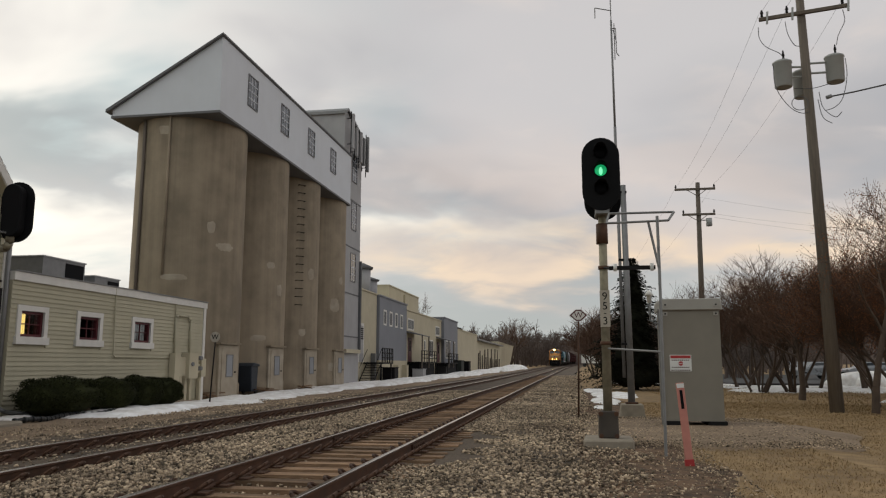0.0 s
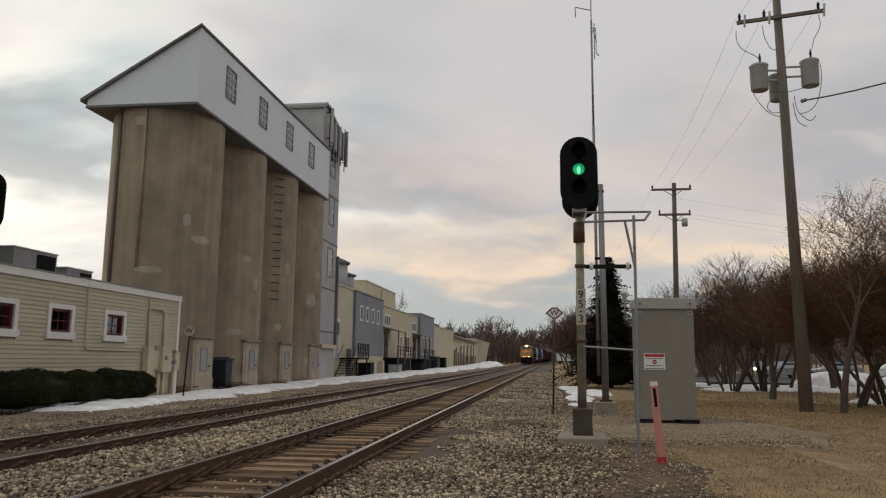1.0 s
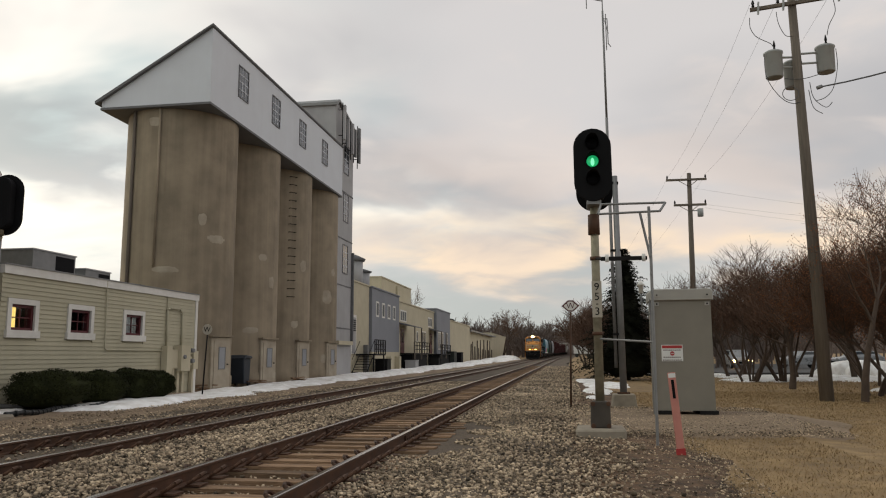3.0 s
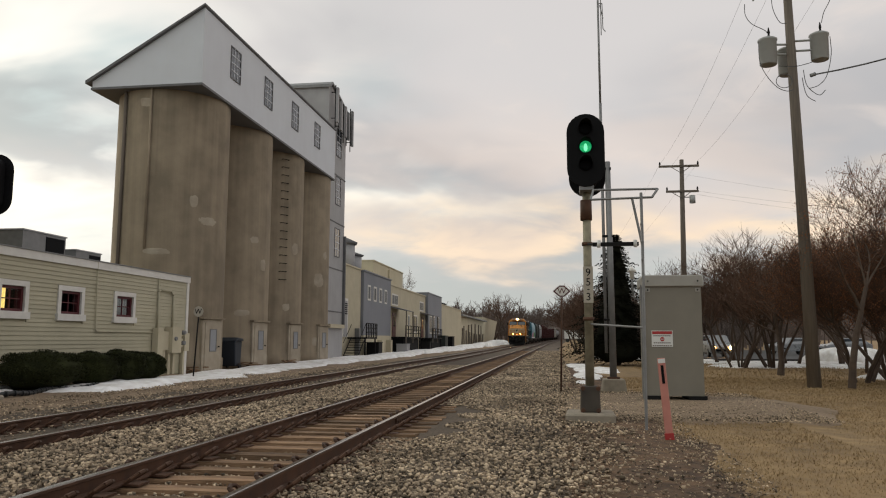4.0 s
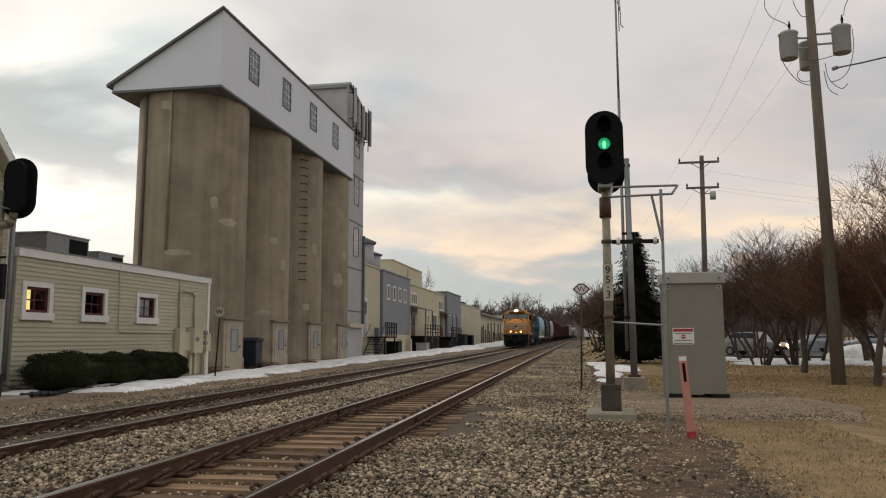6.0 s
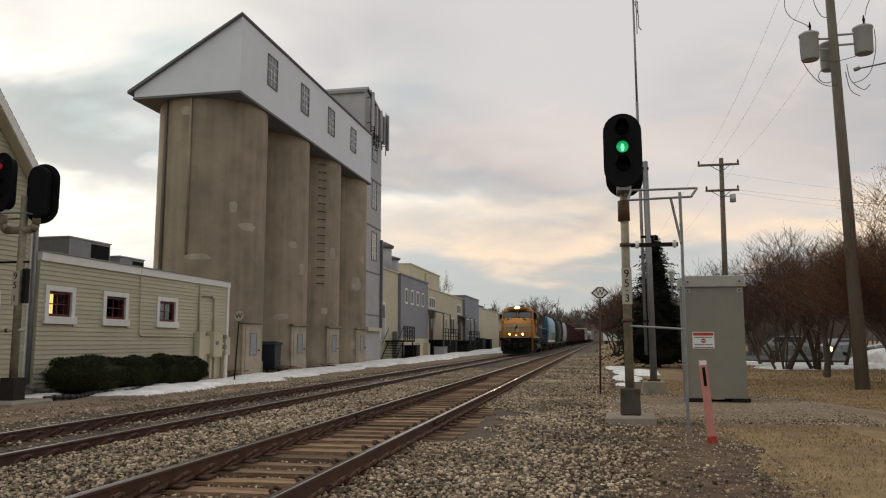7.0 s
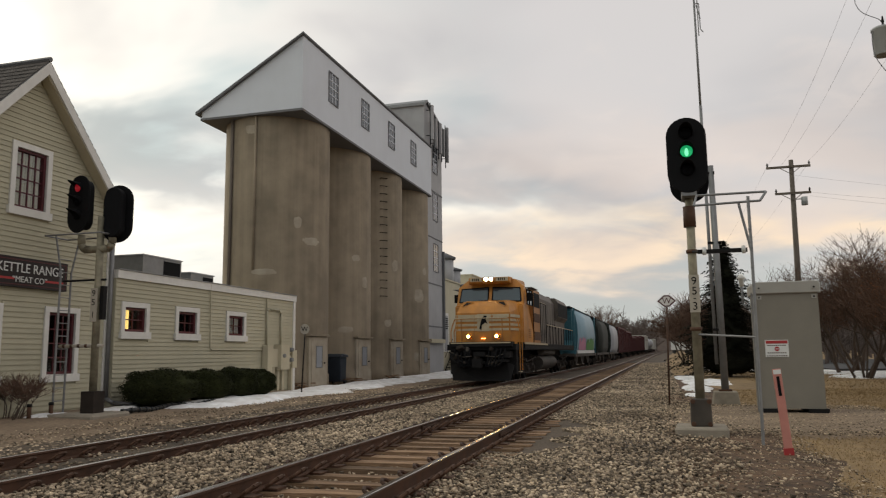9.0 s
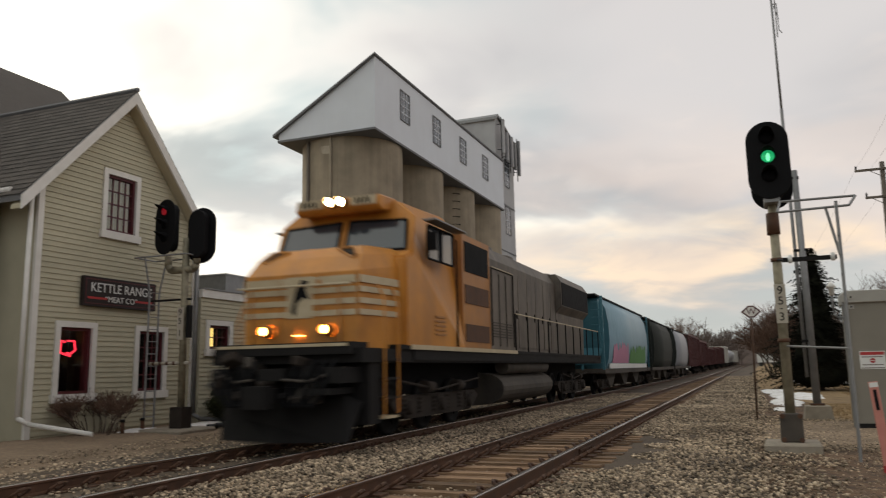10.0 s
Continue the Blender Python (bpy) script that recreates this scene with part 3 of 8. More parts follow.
def tower():
    t = thing("elevator_tower", "tall narrow grey clad elevator tower beside the silos", "tower")
    x0, x1, y0, y1 = -19.0, -14.75, 47.62, 51.9
    bm = bm_new()
    prism(bm, [(y0, -0.2), (y0, 18.2), (y0 + 0.4, 18.5), (y1, 17.55), (y1, -0.2)], "x", x0, x1)
    part("wall", bm, M["tower"], t, "grey panelled walls")
    bm = bm_new()
    prism(bm, [(y0 - 0.15, 18.15), (y0 - 0.15, 18.35), (y0 + 0.4, 18.68), (y1 + 0.1, 17.7), (y1 + 0.1, 17.55), (y0 + 0.4, 18.52)], "x", x0 - 0.15, x1 + 0.15)
    part("roof", bm, M["galv"], t)
    for z0 in (14.0, 10.6, 7.0):
        gallery_window(t, x1, 49.6, 50.7, z0, z0 + 1.9, 2, 4)
    for z in (3.2, 6.1, 9.3, 12.6):
        bm = bm_new()
        box(bm, x1, x1 + 0.03, y0, y1, z - 0.04, z + 0.04)
        part("panel_joint", bm, M["darkroof"], t)
    bm = bm_new()
    box(bm, x1 + 0.01, x1 + 0.18, y1 - 0.2, y1, 2.2, 8.6)
    part("pipe_duct", bm, M["darkroof"], t)
    bm = bm_new()
    box(bm, x1 + 0.002, x1 + 0.25, y0 + 0.6, y1 - 0.3, 2.1, 2.35)
    part("canopy", bm, M["cream"], t)
    # aerials on the roof edge
    for i, (dy, dz, h) in enumerate(((0.6, 15.9, 2.4), (1.5, 15.6, 2.0), (2.6, 15.4, 2.2), (3.4, 15.4, 2.0), (4.4, 15.2, 2.6))):
        bm = bm_new()
        box(bm, x1 + 0.35, x1 + 0.50, y0 + dy - 0.14, y0 + dy + 0.14, dz, dz + h)
        bevel(bm, 0.03)
        a = part("aerial_panel", bm, M["galv"] if i > 2 else M["tower"], t, "flat grey aerial panel")
        bm = bm_new()
        rod(bm, (x1 + 0.28, y0 + dy, dz - 0.4), (x1 + 0.28, y0 + dy, dz + h + 0.2), 0.035, None, 6)
        for k in (0.3, h - 0.3):
            rod(bm, (x1 - 0.1, y0 + dy, dz + k), (x1 + 0.4, y0 + dy, dz + k), 0.03, None, 6)
        part("mount", bm, M["darksteel"], a)
    return t


tower()

# ---- clapboard buildings by the line ----


def spans(lo, hi, cuts):
    """What is left of lo..hi once the cuts are taken out."""
    out, a = [], lo
    for c, d in sorted(cuts):
        if c > a:
            out.append((a, min(c, hi)))
        a = max(a, d)
    if a < hi:
        out.append((a, hi))
    return [(p, q) for p, q in out if q - p > 0.02]


def backing(bm, x0, x1, y0, y1, z0, z1, holes):
    ys = sorted({y0, y1, *[v for h in holes for v in h[:2]]})
    for a, b in zip(ys, ys[1:]):
        cuts = [(h[2], h[3]) for h in holes if h[0] <= a + 1e-6 and h[1] >= b - 1e-6]
        for c, d in spans(z0, z1, cuts):
            box(bm, x0, x1, a, b, c, d)


def clapboards(parent, x, y0, y1, z0, z1, holes, course=0.2, edge=None):
    """Lapped boards on a wall that faces +x; edge(z) narrows them under a gable."""
    z = z0
    while z < z1 - 0.03:
        top = min(z + course, z1)
        a, b = (y0, y1) if edge is None else edge(top)
        if b - a > 0.1:
            cuts = [(h[0], h[1]) for h in holes if h[2] < top - 0.01 and h[3] > z + 0.01]
            for c, d in spans(a, b, cuts):
                bm = bm_new()
                prism(bm, [(x, z), (x + 0.026, z), (x + 0.026, z + 0.009), (x + 0.006, top), (x, top)], "y", c, d)
                part("clapboard", bm, M["siding"], parent)
        z = top


def trim_window(parent, x, y0, y1, z0, z1, cols, rows, trim=0.13, sash=0.07, inside="room", curtain=None):
    """White casing, sill, maroon sash, real panes, and a box of room behind, its dimness put into the near-black
    colour.
    """
    w = new("window")
    w.parent = parent
    a, b, c, d = y0 + trim, y1 - trim, z0 + trim + 0.05, z1 - trim
    for s in ((y0, a, c, d), (b, y1, c, d), (y0, y1, d, z1)):
        bm = bm_new()
        box(bm, x - 0.02, x + 0.06, *s)
        part("casing", bm, M["trim"], w, "white painted casing")
    bm = bm_new()
    box(bm, x - 0.02, x + 0.10, y0 - 0.04, y1 + 0.04, z0, c)
    part("sill", bevel(bm, 0.01), M["trim"], w, "white painted sill")
    bm = bm_new()
    for s in ((a, a + sash, c, d), (b - sash, b, c, d), (a + sash, b - sash, c, c + sash), (a + sash, b - sash, d - sash, d)):
        box(bm, x - 0.20, x - 0.01, *s)
    part("sash", bm, M["maroon"], w, "maroon window sash")
    for i in range(1, cols):
        bm = bm_new()
        yy = a + sash + (b - a - 2 * sash) * i / cols
        box(bm, x - 0.085, x - 0.05, yy - 0.014, yy + 0.014, c + sash, d - sash)
        part("glazing_bar", bm, M["maroon"], w)
    for i in range(1, rows):
        bm = bm_new()
        zz = c + sash + (d - c - 2 * sash) * i / rows
        box(bm, x - 0.083, x - 0.052, a + sash, b - sash, zz - 0.014, zz + 0.014)
        part("glazing_bar", bm, M["maroon"], w)
    bm = bm_new()
    box(bm, x - 0.072, x - 0.066, a + sash * 0.5, b - sash * 0.5, c + sash * 0.5, d - sash * 0.5)
    g = part("pane", bm, PANE, w)
    g.visible_shadow = False
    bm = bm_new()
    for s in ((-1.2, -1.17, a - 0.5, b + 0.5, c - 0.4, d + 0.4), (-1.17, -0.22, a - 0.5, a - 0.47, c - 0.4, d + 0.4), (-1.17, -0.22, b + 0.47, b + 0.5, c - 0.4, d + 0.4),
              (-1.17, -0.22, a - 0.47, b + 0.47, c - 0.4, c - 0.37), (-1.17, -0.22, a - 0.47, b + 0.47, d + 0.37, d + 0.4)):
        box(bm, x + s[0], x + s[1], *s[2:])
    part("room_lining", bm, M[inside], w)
    if curtain:
        u0, u1, v0, v1, mt = curtain
        bm = bm_new()
        n = 8
        for i in range(n):
            p, q = a + (b - a) * (u0 + (u1 - u0) * i / n), a + (b - a) * (u0 + (u1 - u0) * (i + 1) / n)
            box(bm, x - 0.125 - 0.012 * (i % 2), x - 0.115 - 0.012 * (i % 2), p, q, c + (d - c) * v0, c + (d - c) * v1)
        part("blind", bm, M[mt], w)
    return w, (a, b, c, d)


def shop():
    """The low flat-roofed wing."""
    s = thing("low_shop_wing", "low khaki clapboard building with white trim and small windows", "building")
    X, y0, y1, zt = -13.6, 16.62, 26.72, 3.42
    wins = [(16.84, 17.98, 1.84, 2.82), (19.17, 20.36, 1.84, 2.82), (21.88, 23.1, 1.84, 2.82)]
    holes = []
    for i, w in enumerate(wins):
        cur = (0.02, 0.42, 0.0, 1.0, "warmroom") if i == 0 else (0.3, 0.9, 0.0, 1.0, "tower") if i == 2 else None
        _, h = trim_window(s, X, *w, 2, 2, 0.14, 0.07, "room", cur)
        holes.append(h)
    bm = bm_new()
    backing(bm, X - 0.22, X - 0.001, y0, y1, -0.2, zt, holes)
    box(bm, -22, X - 0.22, y1 - 0.22, y1, -0.2, zt)
    box(bm, -22.2, -22, y0, y1, -0.2, zt)
    part("wall", bm, M["siding"], s, "khaki wall")
    clapboards(s, X, y0, y1 - 0.14, 0.12, zt, [(w[0], w[1], w[2], w[3]) for w in wins], 0.118)
    bm = bm_new()
    box(bm, X, X + 0.05, y1 - 0.14, y1 + 0.03, 0.0, zt)
    part("corner_board", bm, M["trim"], s, "white corner board")
    bm = bm_new()
    box(bm, X - 0.3, X + 0.07, y0, y1 + 0.06, zt, zt + 0.22)
    part("fascia", bm, M["trim"], s, "white painted roof fascia")
    bm = bm_new()
    box(bm, -22.2, X - 0.3, y0, y1 + 0.04, zt, zt + 0.15)
    part("roof", bm, M["darkroof"], s)
    bm = bm_new()
    box(bm, X - 0.1, X + 0.10, y0, y1 + 0.08, zt + 0.222, zt + 0.25)
    part("flashing", bm, M["galv"], s)
    # conduit and pipes on the wall
    bm = bm_new()
    tube(bm, [(X + 0.06, 20.9, zt + 0.2), (X + 0.06, 20.95, 1.62), (X + 0.06, 21.05, 1.56), (X + 0.06, 24.3, 1.56)], 0.018, 6)
    part("conduit", bm, M["siding"], s)
    bm = bm_new()
    tube(bm, [(X + 0.07, 24.5, 1.7), (X + 0.07, 24.5, 2.95), (X + 0.07, 24.62, 3.03), (X + 0.07, 25.35, 3.03), (X + 0.07, 25.55, 2.9), (X + 0.07, 25.55, 1.75)], 0.035, 8)
    part("service_pipe", bm, M["siding"], s)
    bm = bm_new()
    rod(bm, (X + 0.05, 24.5, 1.7), (X + 0.05, 24.5, zt), 0.02, None, 6)
    part("conduit", bm, M["siding"], s)
    return s


def meter_boxes():
    t = thing("meter_boxes", "khaki electric meter boxes with pipes on the wall", "meter box")
    X = -13.56
    for y0, y1, z0, z1, d in ((24.25, 24.62, 0.75, 1.72, 0.22), (24.72, 25.1, 0.95, 1.6, 0.16), (25.1, 25.75, 0.85, 1.75, 0.30), (25.8, 26.05, 1.05, 1.35, 0.2), (25.8, 26.05, 1.45, 1.7, 0.2), (26.15, 26.5, 0.9, 1.55, 0.22)):
        bm = bm_new()
        box(bm, X, X + d, y0, y1, z0, z1)
        part("box", bevel(bm, 0.02), M["cream"], t)
    for y, z in ((25.92, 1.2), (25.92, 1.57), (25.3, 1.35)):
        bm = bm_new()
        rod(bm, (X + 0.2, y, z), (X + 0.36, y, z), 0.085, 0.07, 14)
        part("meter", bm, M["galv"], t, "round glass meter")
    for y, w in ((24.42, 0.05), (24.9, 0.07), (25.25, 0.08), (25.6, 0.08), (26.3, 0.06)):
        bm = bm_new()
        box(bm, X, X + 0.12, y - w, y + w, -0.05, 0.95)
        part("riser", bm, M["cream"], t)
    return t


def rooftop_units():
    for (x, y, w, d, h) in ((-16.5, 21.2, 1.9, 2.0, 0.98), (-16.4, 23.6, 1.5, 1.4, 0.68)):
        t = thing("rooftop_unit", "grey rooftop air-conditioning unit with dark vents", "air conditioner", "rooftop units")
        z0 = 3.57
        bm = bm_new()
        box(bm, x - w / 2, x + w / 2, y - d / 2, y + d / 2, z0, z0 + h)
        part("casing", bevel(bm, 0.03), M["galv"], t)
        bm = bm_new()
        box(bm, x + w / 2 + 0.002, x + w / 2 + 0.02, y + d * 0.02, y + d * 0.46, z0 + 0.1, z0 + h - 0.08)
        part("vent", bm, M["black"], t)
        bm = bm_new()
        box(bm, x - w / 2 - 0.03, x + w / 2 + 0.03, y - d / 2 - 0.03, y + d / 2 + 0.03, z0 + h, z0 + h + 0.04)
        part("lid", bm, M["tower"], t)


HX, HY0, HY1, HRIDGE, HZ, HEAVE = -13.8, 11.55, 16.58, 13.86, 7.97, 5.38


def house():
    h = thing("shop_house", "khaki clapboard gabled house with white trim and brown shingle roof", "house")
    slope = (HZ - HEAVE) / (HRIDGE - HY0 + 0.1)
    wins = [(13.25, 14.42, 4.56, 6.24), (12.15, 13.28, 0.80, 2.56), (14.47, 15.58, 0.80, 2.56)]
    holes = []
    for i, w in enumerate(wins):
        cur = ((0.0, 0.92, 0.0, 1.0, "cream"), None, None)[i]
        _, q = trim_window(h, HX, *w, (4, 1, 3)[i], (4, 1, 4)[i], 0.13, 0.06, "room", cur)
        holes.append(q)
    def edge(z):
        d = max(0.0, (z - HEAVE) / slope)
        return (HY0 + d if z > HEAVE else HY0, HY1 - d if z > HEAVE else HY1)
    bm = bm_new()
    backing(bm, HX - 0.22, HX - 0.001, HY0, HY1, 0.0, 4.3, holes)
    backing(bm, HX - 0.22, HX - 0.001, HY0, HY1, 4.3, HEAVE, [q for q in holes if q[3] > 4.3])
    # gable above the eaves round the upper window
    up = holes[0]
    z = HEAVE
    while z < HZ - 0.1:
        top = min(z + 0.2, HZ)
        a, b = edge(top)
        cuts = [(up[0], up[1])] if up[3] > z + 0.01 else []
        for c, d in spans(a, b, cuts):
            box(bm, HX - 0.22, HX - 0.001, c, d, z, top)
        z = top
    box(bm, -24, HX - 0.22, HY0, HY0 + 0.2, 0.0, HEAVE)
    box(bm, -24, HX - 0.22, HY1 - 0.2, HY1, 0.0, HEAVE)
    part("wall", bm, M["siding"], h, "khaki wall")
    clapboards(h, HX, HY0 + 0.12, HY1 - 0.12, 0.15, HZ - 0.15, wins, 0.118, edge=lambda z: (max(edge(z)[0], HY0 + 0.12), min(edge(z)[1], HY1 - 0.12)))
    for y in (HY0 - 0.02, HY1 - 0.12):
        bm = bm_new()
        box(bm, HX - 0.02, HX + 0.05, y, y + 0.14, 0.0, HEAVE + 0.15)
        part("corner_board", bm, M["trim"], h, "white corner board")
    # roof slabs, shingle courses, rake boards and soffits
    ov = 0.30
    for s in (-1, 1):
        ye = HRIDGE + (3.0 if s > 0 else -2.98)
        ze = HZ + 0.28 - slope * abs(ye - HRIDGE)
        bm = bm_new()
        prism(bm, [(HRIDGE, HZ + 0.16), (HRIDGE, HZ + 0.30), (ye, ze + 0.02), (ye, ze - 0.12)], "x", -26, HX + ov)
        part("roof_slab", bm, M["darkroof"], h)
        n = 22
        verts, faces = [], []
        rnd = random.Random(5 + s)
        for i in range(n):
            t0, t1 = i / n, (i + 1) / n + 0.01
            x = HX + ov + 0.03
            while x > -26:
                wd = 0.28 + 0.1 * rnd.random()
                k = len(verts)
                for xx in (x, x - wd + 0.01):
                    for t, up_ in ((t0, 0.012), (t1, 0.035)):
                        verts.append((xx, HRIDGE + (ye - HRIDGE) * t, HZ + 0.30 + (ze + 0.02 - HZ - 0.30) * t + up_))
                faces.append((k, k + 1, k + 3, k + 2) if s > 0 else (k, k + 2, k + 3, k + 1))
                x -= wd
        tagged(raw("shingles", verts, faces, M["roof"], h, "brown asphalt shingles"), kind="stuff")
        bm = bm_new()
        prism(bm, [(HRIDGE, HZ + 0.27), (HRIDGE, HZ - 0.02), (ye, ze - 0.30), (ye, ze + 0.0)], "x", HX + ov, HX + ov + 0.05)
        part("rake_board", bm, M["trim"], h, "white rake board")
        bm = bm_new()
        prism(bm, [(HRIDGE, HZ + 0.02), (HRIDGE, HZ - 0.06), (ye, ze - 0.28), (ye, ze - 0.20)], "x", HX + 0.03, HX + ov - 0.002)
        part("soffit", bm, M["cream"], h)
    bm = bm_new()
    rod(bm, (HX + ov + 0.06, HRIDGE, HZ + 0.34), (-26, HRIDGE, HZ + 0.34), 0.06, None, 6)
    part("ridge_cap", bm, M["darkroof"], h)
    bm = bm_new()
    rod(bm, (HX - 0.15, HY0 - 0.55, HEAVE - 0.16), (-24, HY0 - 0.55, HEAVE - 0.16), 0.07, None, 8)
    part("gutter", bm, M["trim"], h)
    bm = bm_new()
    tube(bm, [(HX + 0.10, HY1 - 0.02, 5.4), (HX + 0.10, HY1 - 0.02, 0.32), (HX + 0.3, HY1 + 0.05, 0.2), (HX + 0.9, HY1 + 0.35, 0.14)], 0.055, 8)
    part("downspout", bm, M["galv"], h, "grey metal downspout")
    bm = bm_new()
    tube(bm, [(HX + 0.07, HY0 - 0.22, 5.3), (HX + 0.07, HY0 - 0.22, 0.55), (HX + 0.25, HY0 - 0.1, 0.42), (HX + 1.5, HY0 + 0.35, 0.20)], 0.05, 8)
    part("downspout", bm, M["trim"], h, "white downspout with a long foot")
    # taller wing behind
    bm = bm_new()
    prism(bm, [(-25.2, 0.0), (-25.2, 6.9), (-21.0, 10.7), (-16.9, 6.9), (-16.9, 0.0)], "y", -6, 18.0)
    part("rear_wing", bm, M["siding"], h)
    for xa in (-25.8, -16.3):
        bm = bm_new()
        prism(bm, [(-21.0, 10.75), (-21.0, 10.95), (xa, 6.55), (xa, 6.38)], "y", -6.3, 18.2)
        part("rear_roof", bm, M["roof"], h, "brown shingle roof of the rear wing")
    # side porch wall beside the corner
    bm = bm_new()
    box(bm, -22, HX - 1.0, 9.3, HY0 - 0.25, 0.0, 5.0)
    part("side_bay", bm, M["tower"], h)
    # neon in the lower window
    a, b, c, d = holes[1]
    bm = bm_new()
    for pts in ([(0.2, 0.80), (0.2, 0.62), (0.32, 0.60)], [(0.2, 0.80), (0.33, 0.78)], [(0.40, 0.80), (0.62, 0.80), (0.66, 0.66), (0.5, 0.60), (0.4, 0.62)], [(0.3, 0.60), (0.52, 0.57)]):
        tube(bm, [(HX - 0.13, a + (b - a) * u, c + (d - c) * v) for u, v in pts], 0.022, 6)
    part("neon_sign", bm, M["neon"], h, "glowing red neon sign inside the window")
    return h


def shop_sign():
    s = thing("shop_sign", "dark brown shop sign with white lettering and red stripe", "sign")
    x = HX + 0.05
    y0, y1, z0, z1 = 12.74, 14.98, 2.93, 3.60
    bm = bm_new()
    box(bm, x, x + 0.10, y0, y1, z0, z1)
    part("board", bevel(bm, 0.012), M["signbrown"], s)
    for a, b, c, d in ((y0 + 0.05, y1 - 0.05, z1 - 0.07, z1 - 0.05), (y0 + 0.05, y1 - 0.05, z0 + 0.05, z0 + 0.07), (y0 + 0.05, y0 + 0.07, z0 + 0.07, z1 - 0.07), (y1 - 0.07, y1 - 0.05, z0 + 0.07, z1 - 0.07)):
        bm = bm_new()
        box(bm, x + 0.10, x + 0.106, a, b, c, d)
        part("border", bm, M["maroon"], s)
    for a, b in ((y0 + 0.12, y0 + 0.68), (y1 - 0.68, y1 - 0.12)):
        bm = bm_new()
        box(bm, x + 0.10, x + 0.107, a, b, z0 + 0.16, z0 + 0.21)
        part("stripe", bm, M["red"], s)
    words("KETTLE RANGE", 0.30, Matrix.Translation((x + 0.108, (y0 + y1) / 2 + 0.02, z0 + 0.42)) @ FACE_X, M["white"], s, label="white shop lettering", squeeze=0.92)
    words("\u201cMEAT CO\u201d", 0.19, Matrix.Translation((x + 0.108, (y0 + y1) / 2, z0 + 0.17)) @ FACE_X, M["white"], s)
    return s


shop()
meter_boxes()
rooftop_units()
house()
shop_sign()

# ---- the freight train ----
# each vehicle is built round its own middle, nose towards -y, rail top at z = 0
WHEELS = []


def bogie(parent, cy, axles, r, dark="darksteel", half=0.98):
    for a in axles:
        ob = new("wheelset")
        ob.parent = parent
        ob.matrix_basis = pose(0, cy + a, r)
        for s in (-1, 1):
            bm = bm_new()
            lathe(bm, [(r, s * 0.70), (r - 0.01, s * 0.82), (r * 0.86, s * 0.83), (r * 0.80, s * 0.79), (r * 0.35, s * 0.80), (r * 0.28, s * 0.90)], 20, axis="x")
            for k in range(4):
                q = k * math.pi / 2
                rod(bm, (s * 0.80, r * 0.55 * math.cos(q), r * 0.55 * math.sin(q)), (s * 0.835, r * 0.55 * math.cos(q), r * 0.55 * math.sin(q)), 0.05, None, 6)
            part("wheel", bm, M[dark], ob)
        bm = bm_new()
        rod(bm, (-0.8, 0, 0), (0.8, 0, 0), 0.09, None, 8)
        part("axle", bm, M[dark], ob)
        WHEELS.append((ob, (0, cy + a, r), r))
    lo, hi = min(axles) - 0.75, max(axles) + 0.75
    for s in (-1, 1):
        bm = bm_new()
        prism(bm, [(cy + lo, r + 0.10), (cy + lo + 0.25, r + 0.22), (cy + hi - 0.25, r + 0.22), (cy + hi, r + 0.10), (cy + hi - 0.25, r - 0.08), (cy + hi - 0.7, r - 0.22), (cy + lo + 0.7, r - 0.22), (cy + lo + 0.25, r - 0.08)], "x", s * half - 0.07, s * half + 0.07)
        part("side_frame", bm, M["truck"], parent, "grimy cast truck side frame")
        for k in range(len(axles) * 2):
            bm = bm_new()
            yy = cy + lo + 0.55 + (hi - lo - 1.1) * k / (len(axles) * 2 - 1)
            for q in range(4):
                rod(bm, (s * (half + 0.05), yy, r - 0.12 + q * 0.085), (s * (half + 0.05), yy, r - 0.07 + q * 0.085), 0.085, None, 8)
            part("coil_spring", bm, M["truck"], parent)
        if len(axles) > 2:
            for yy in (cy - 1.0, cy + 0.75):
                bm = bm_new()
                rod(bm, (s * (half + 0.12), yy, r + 0.36), (s * (half + 0.12), yy + 0.45, r + 0.36), 0.13, 0.11, 12)
                part("brake_cylinder", bm, M["truck"], parent)
            bm = bm_new()
            tube(bm, [(s * (half + 0.2), cy + lo + 0.2, r + 0.5), (s * (half + 0.2), cy - 0.4, r + 0.30), (s * (half + 0.2), cy + hi - 0.3, r + 0.5)], 0.025, 6)
            part("sand_pipe", bm, M["truck"], parent)
        for a in axles:
            bm = bm_new()
            rod(bm, (s * half, cy + a, r), (s * (half + 0.2), cy + a, r), 0.16, 0.13, 12)
            box(bm, s * half - 0.05, s * half + 0.10, cy + a - 0.2, cy + a + 0.2, r - 0.18, r + 0.2)
            part("axle_box", bm, M["truck"], parent)


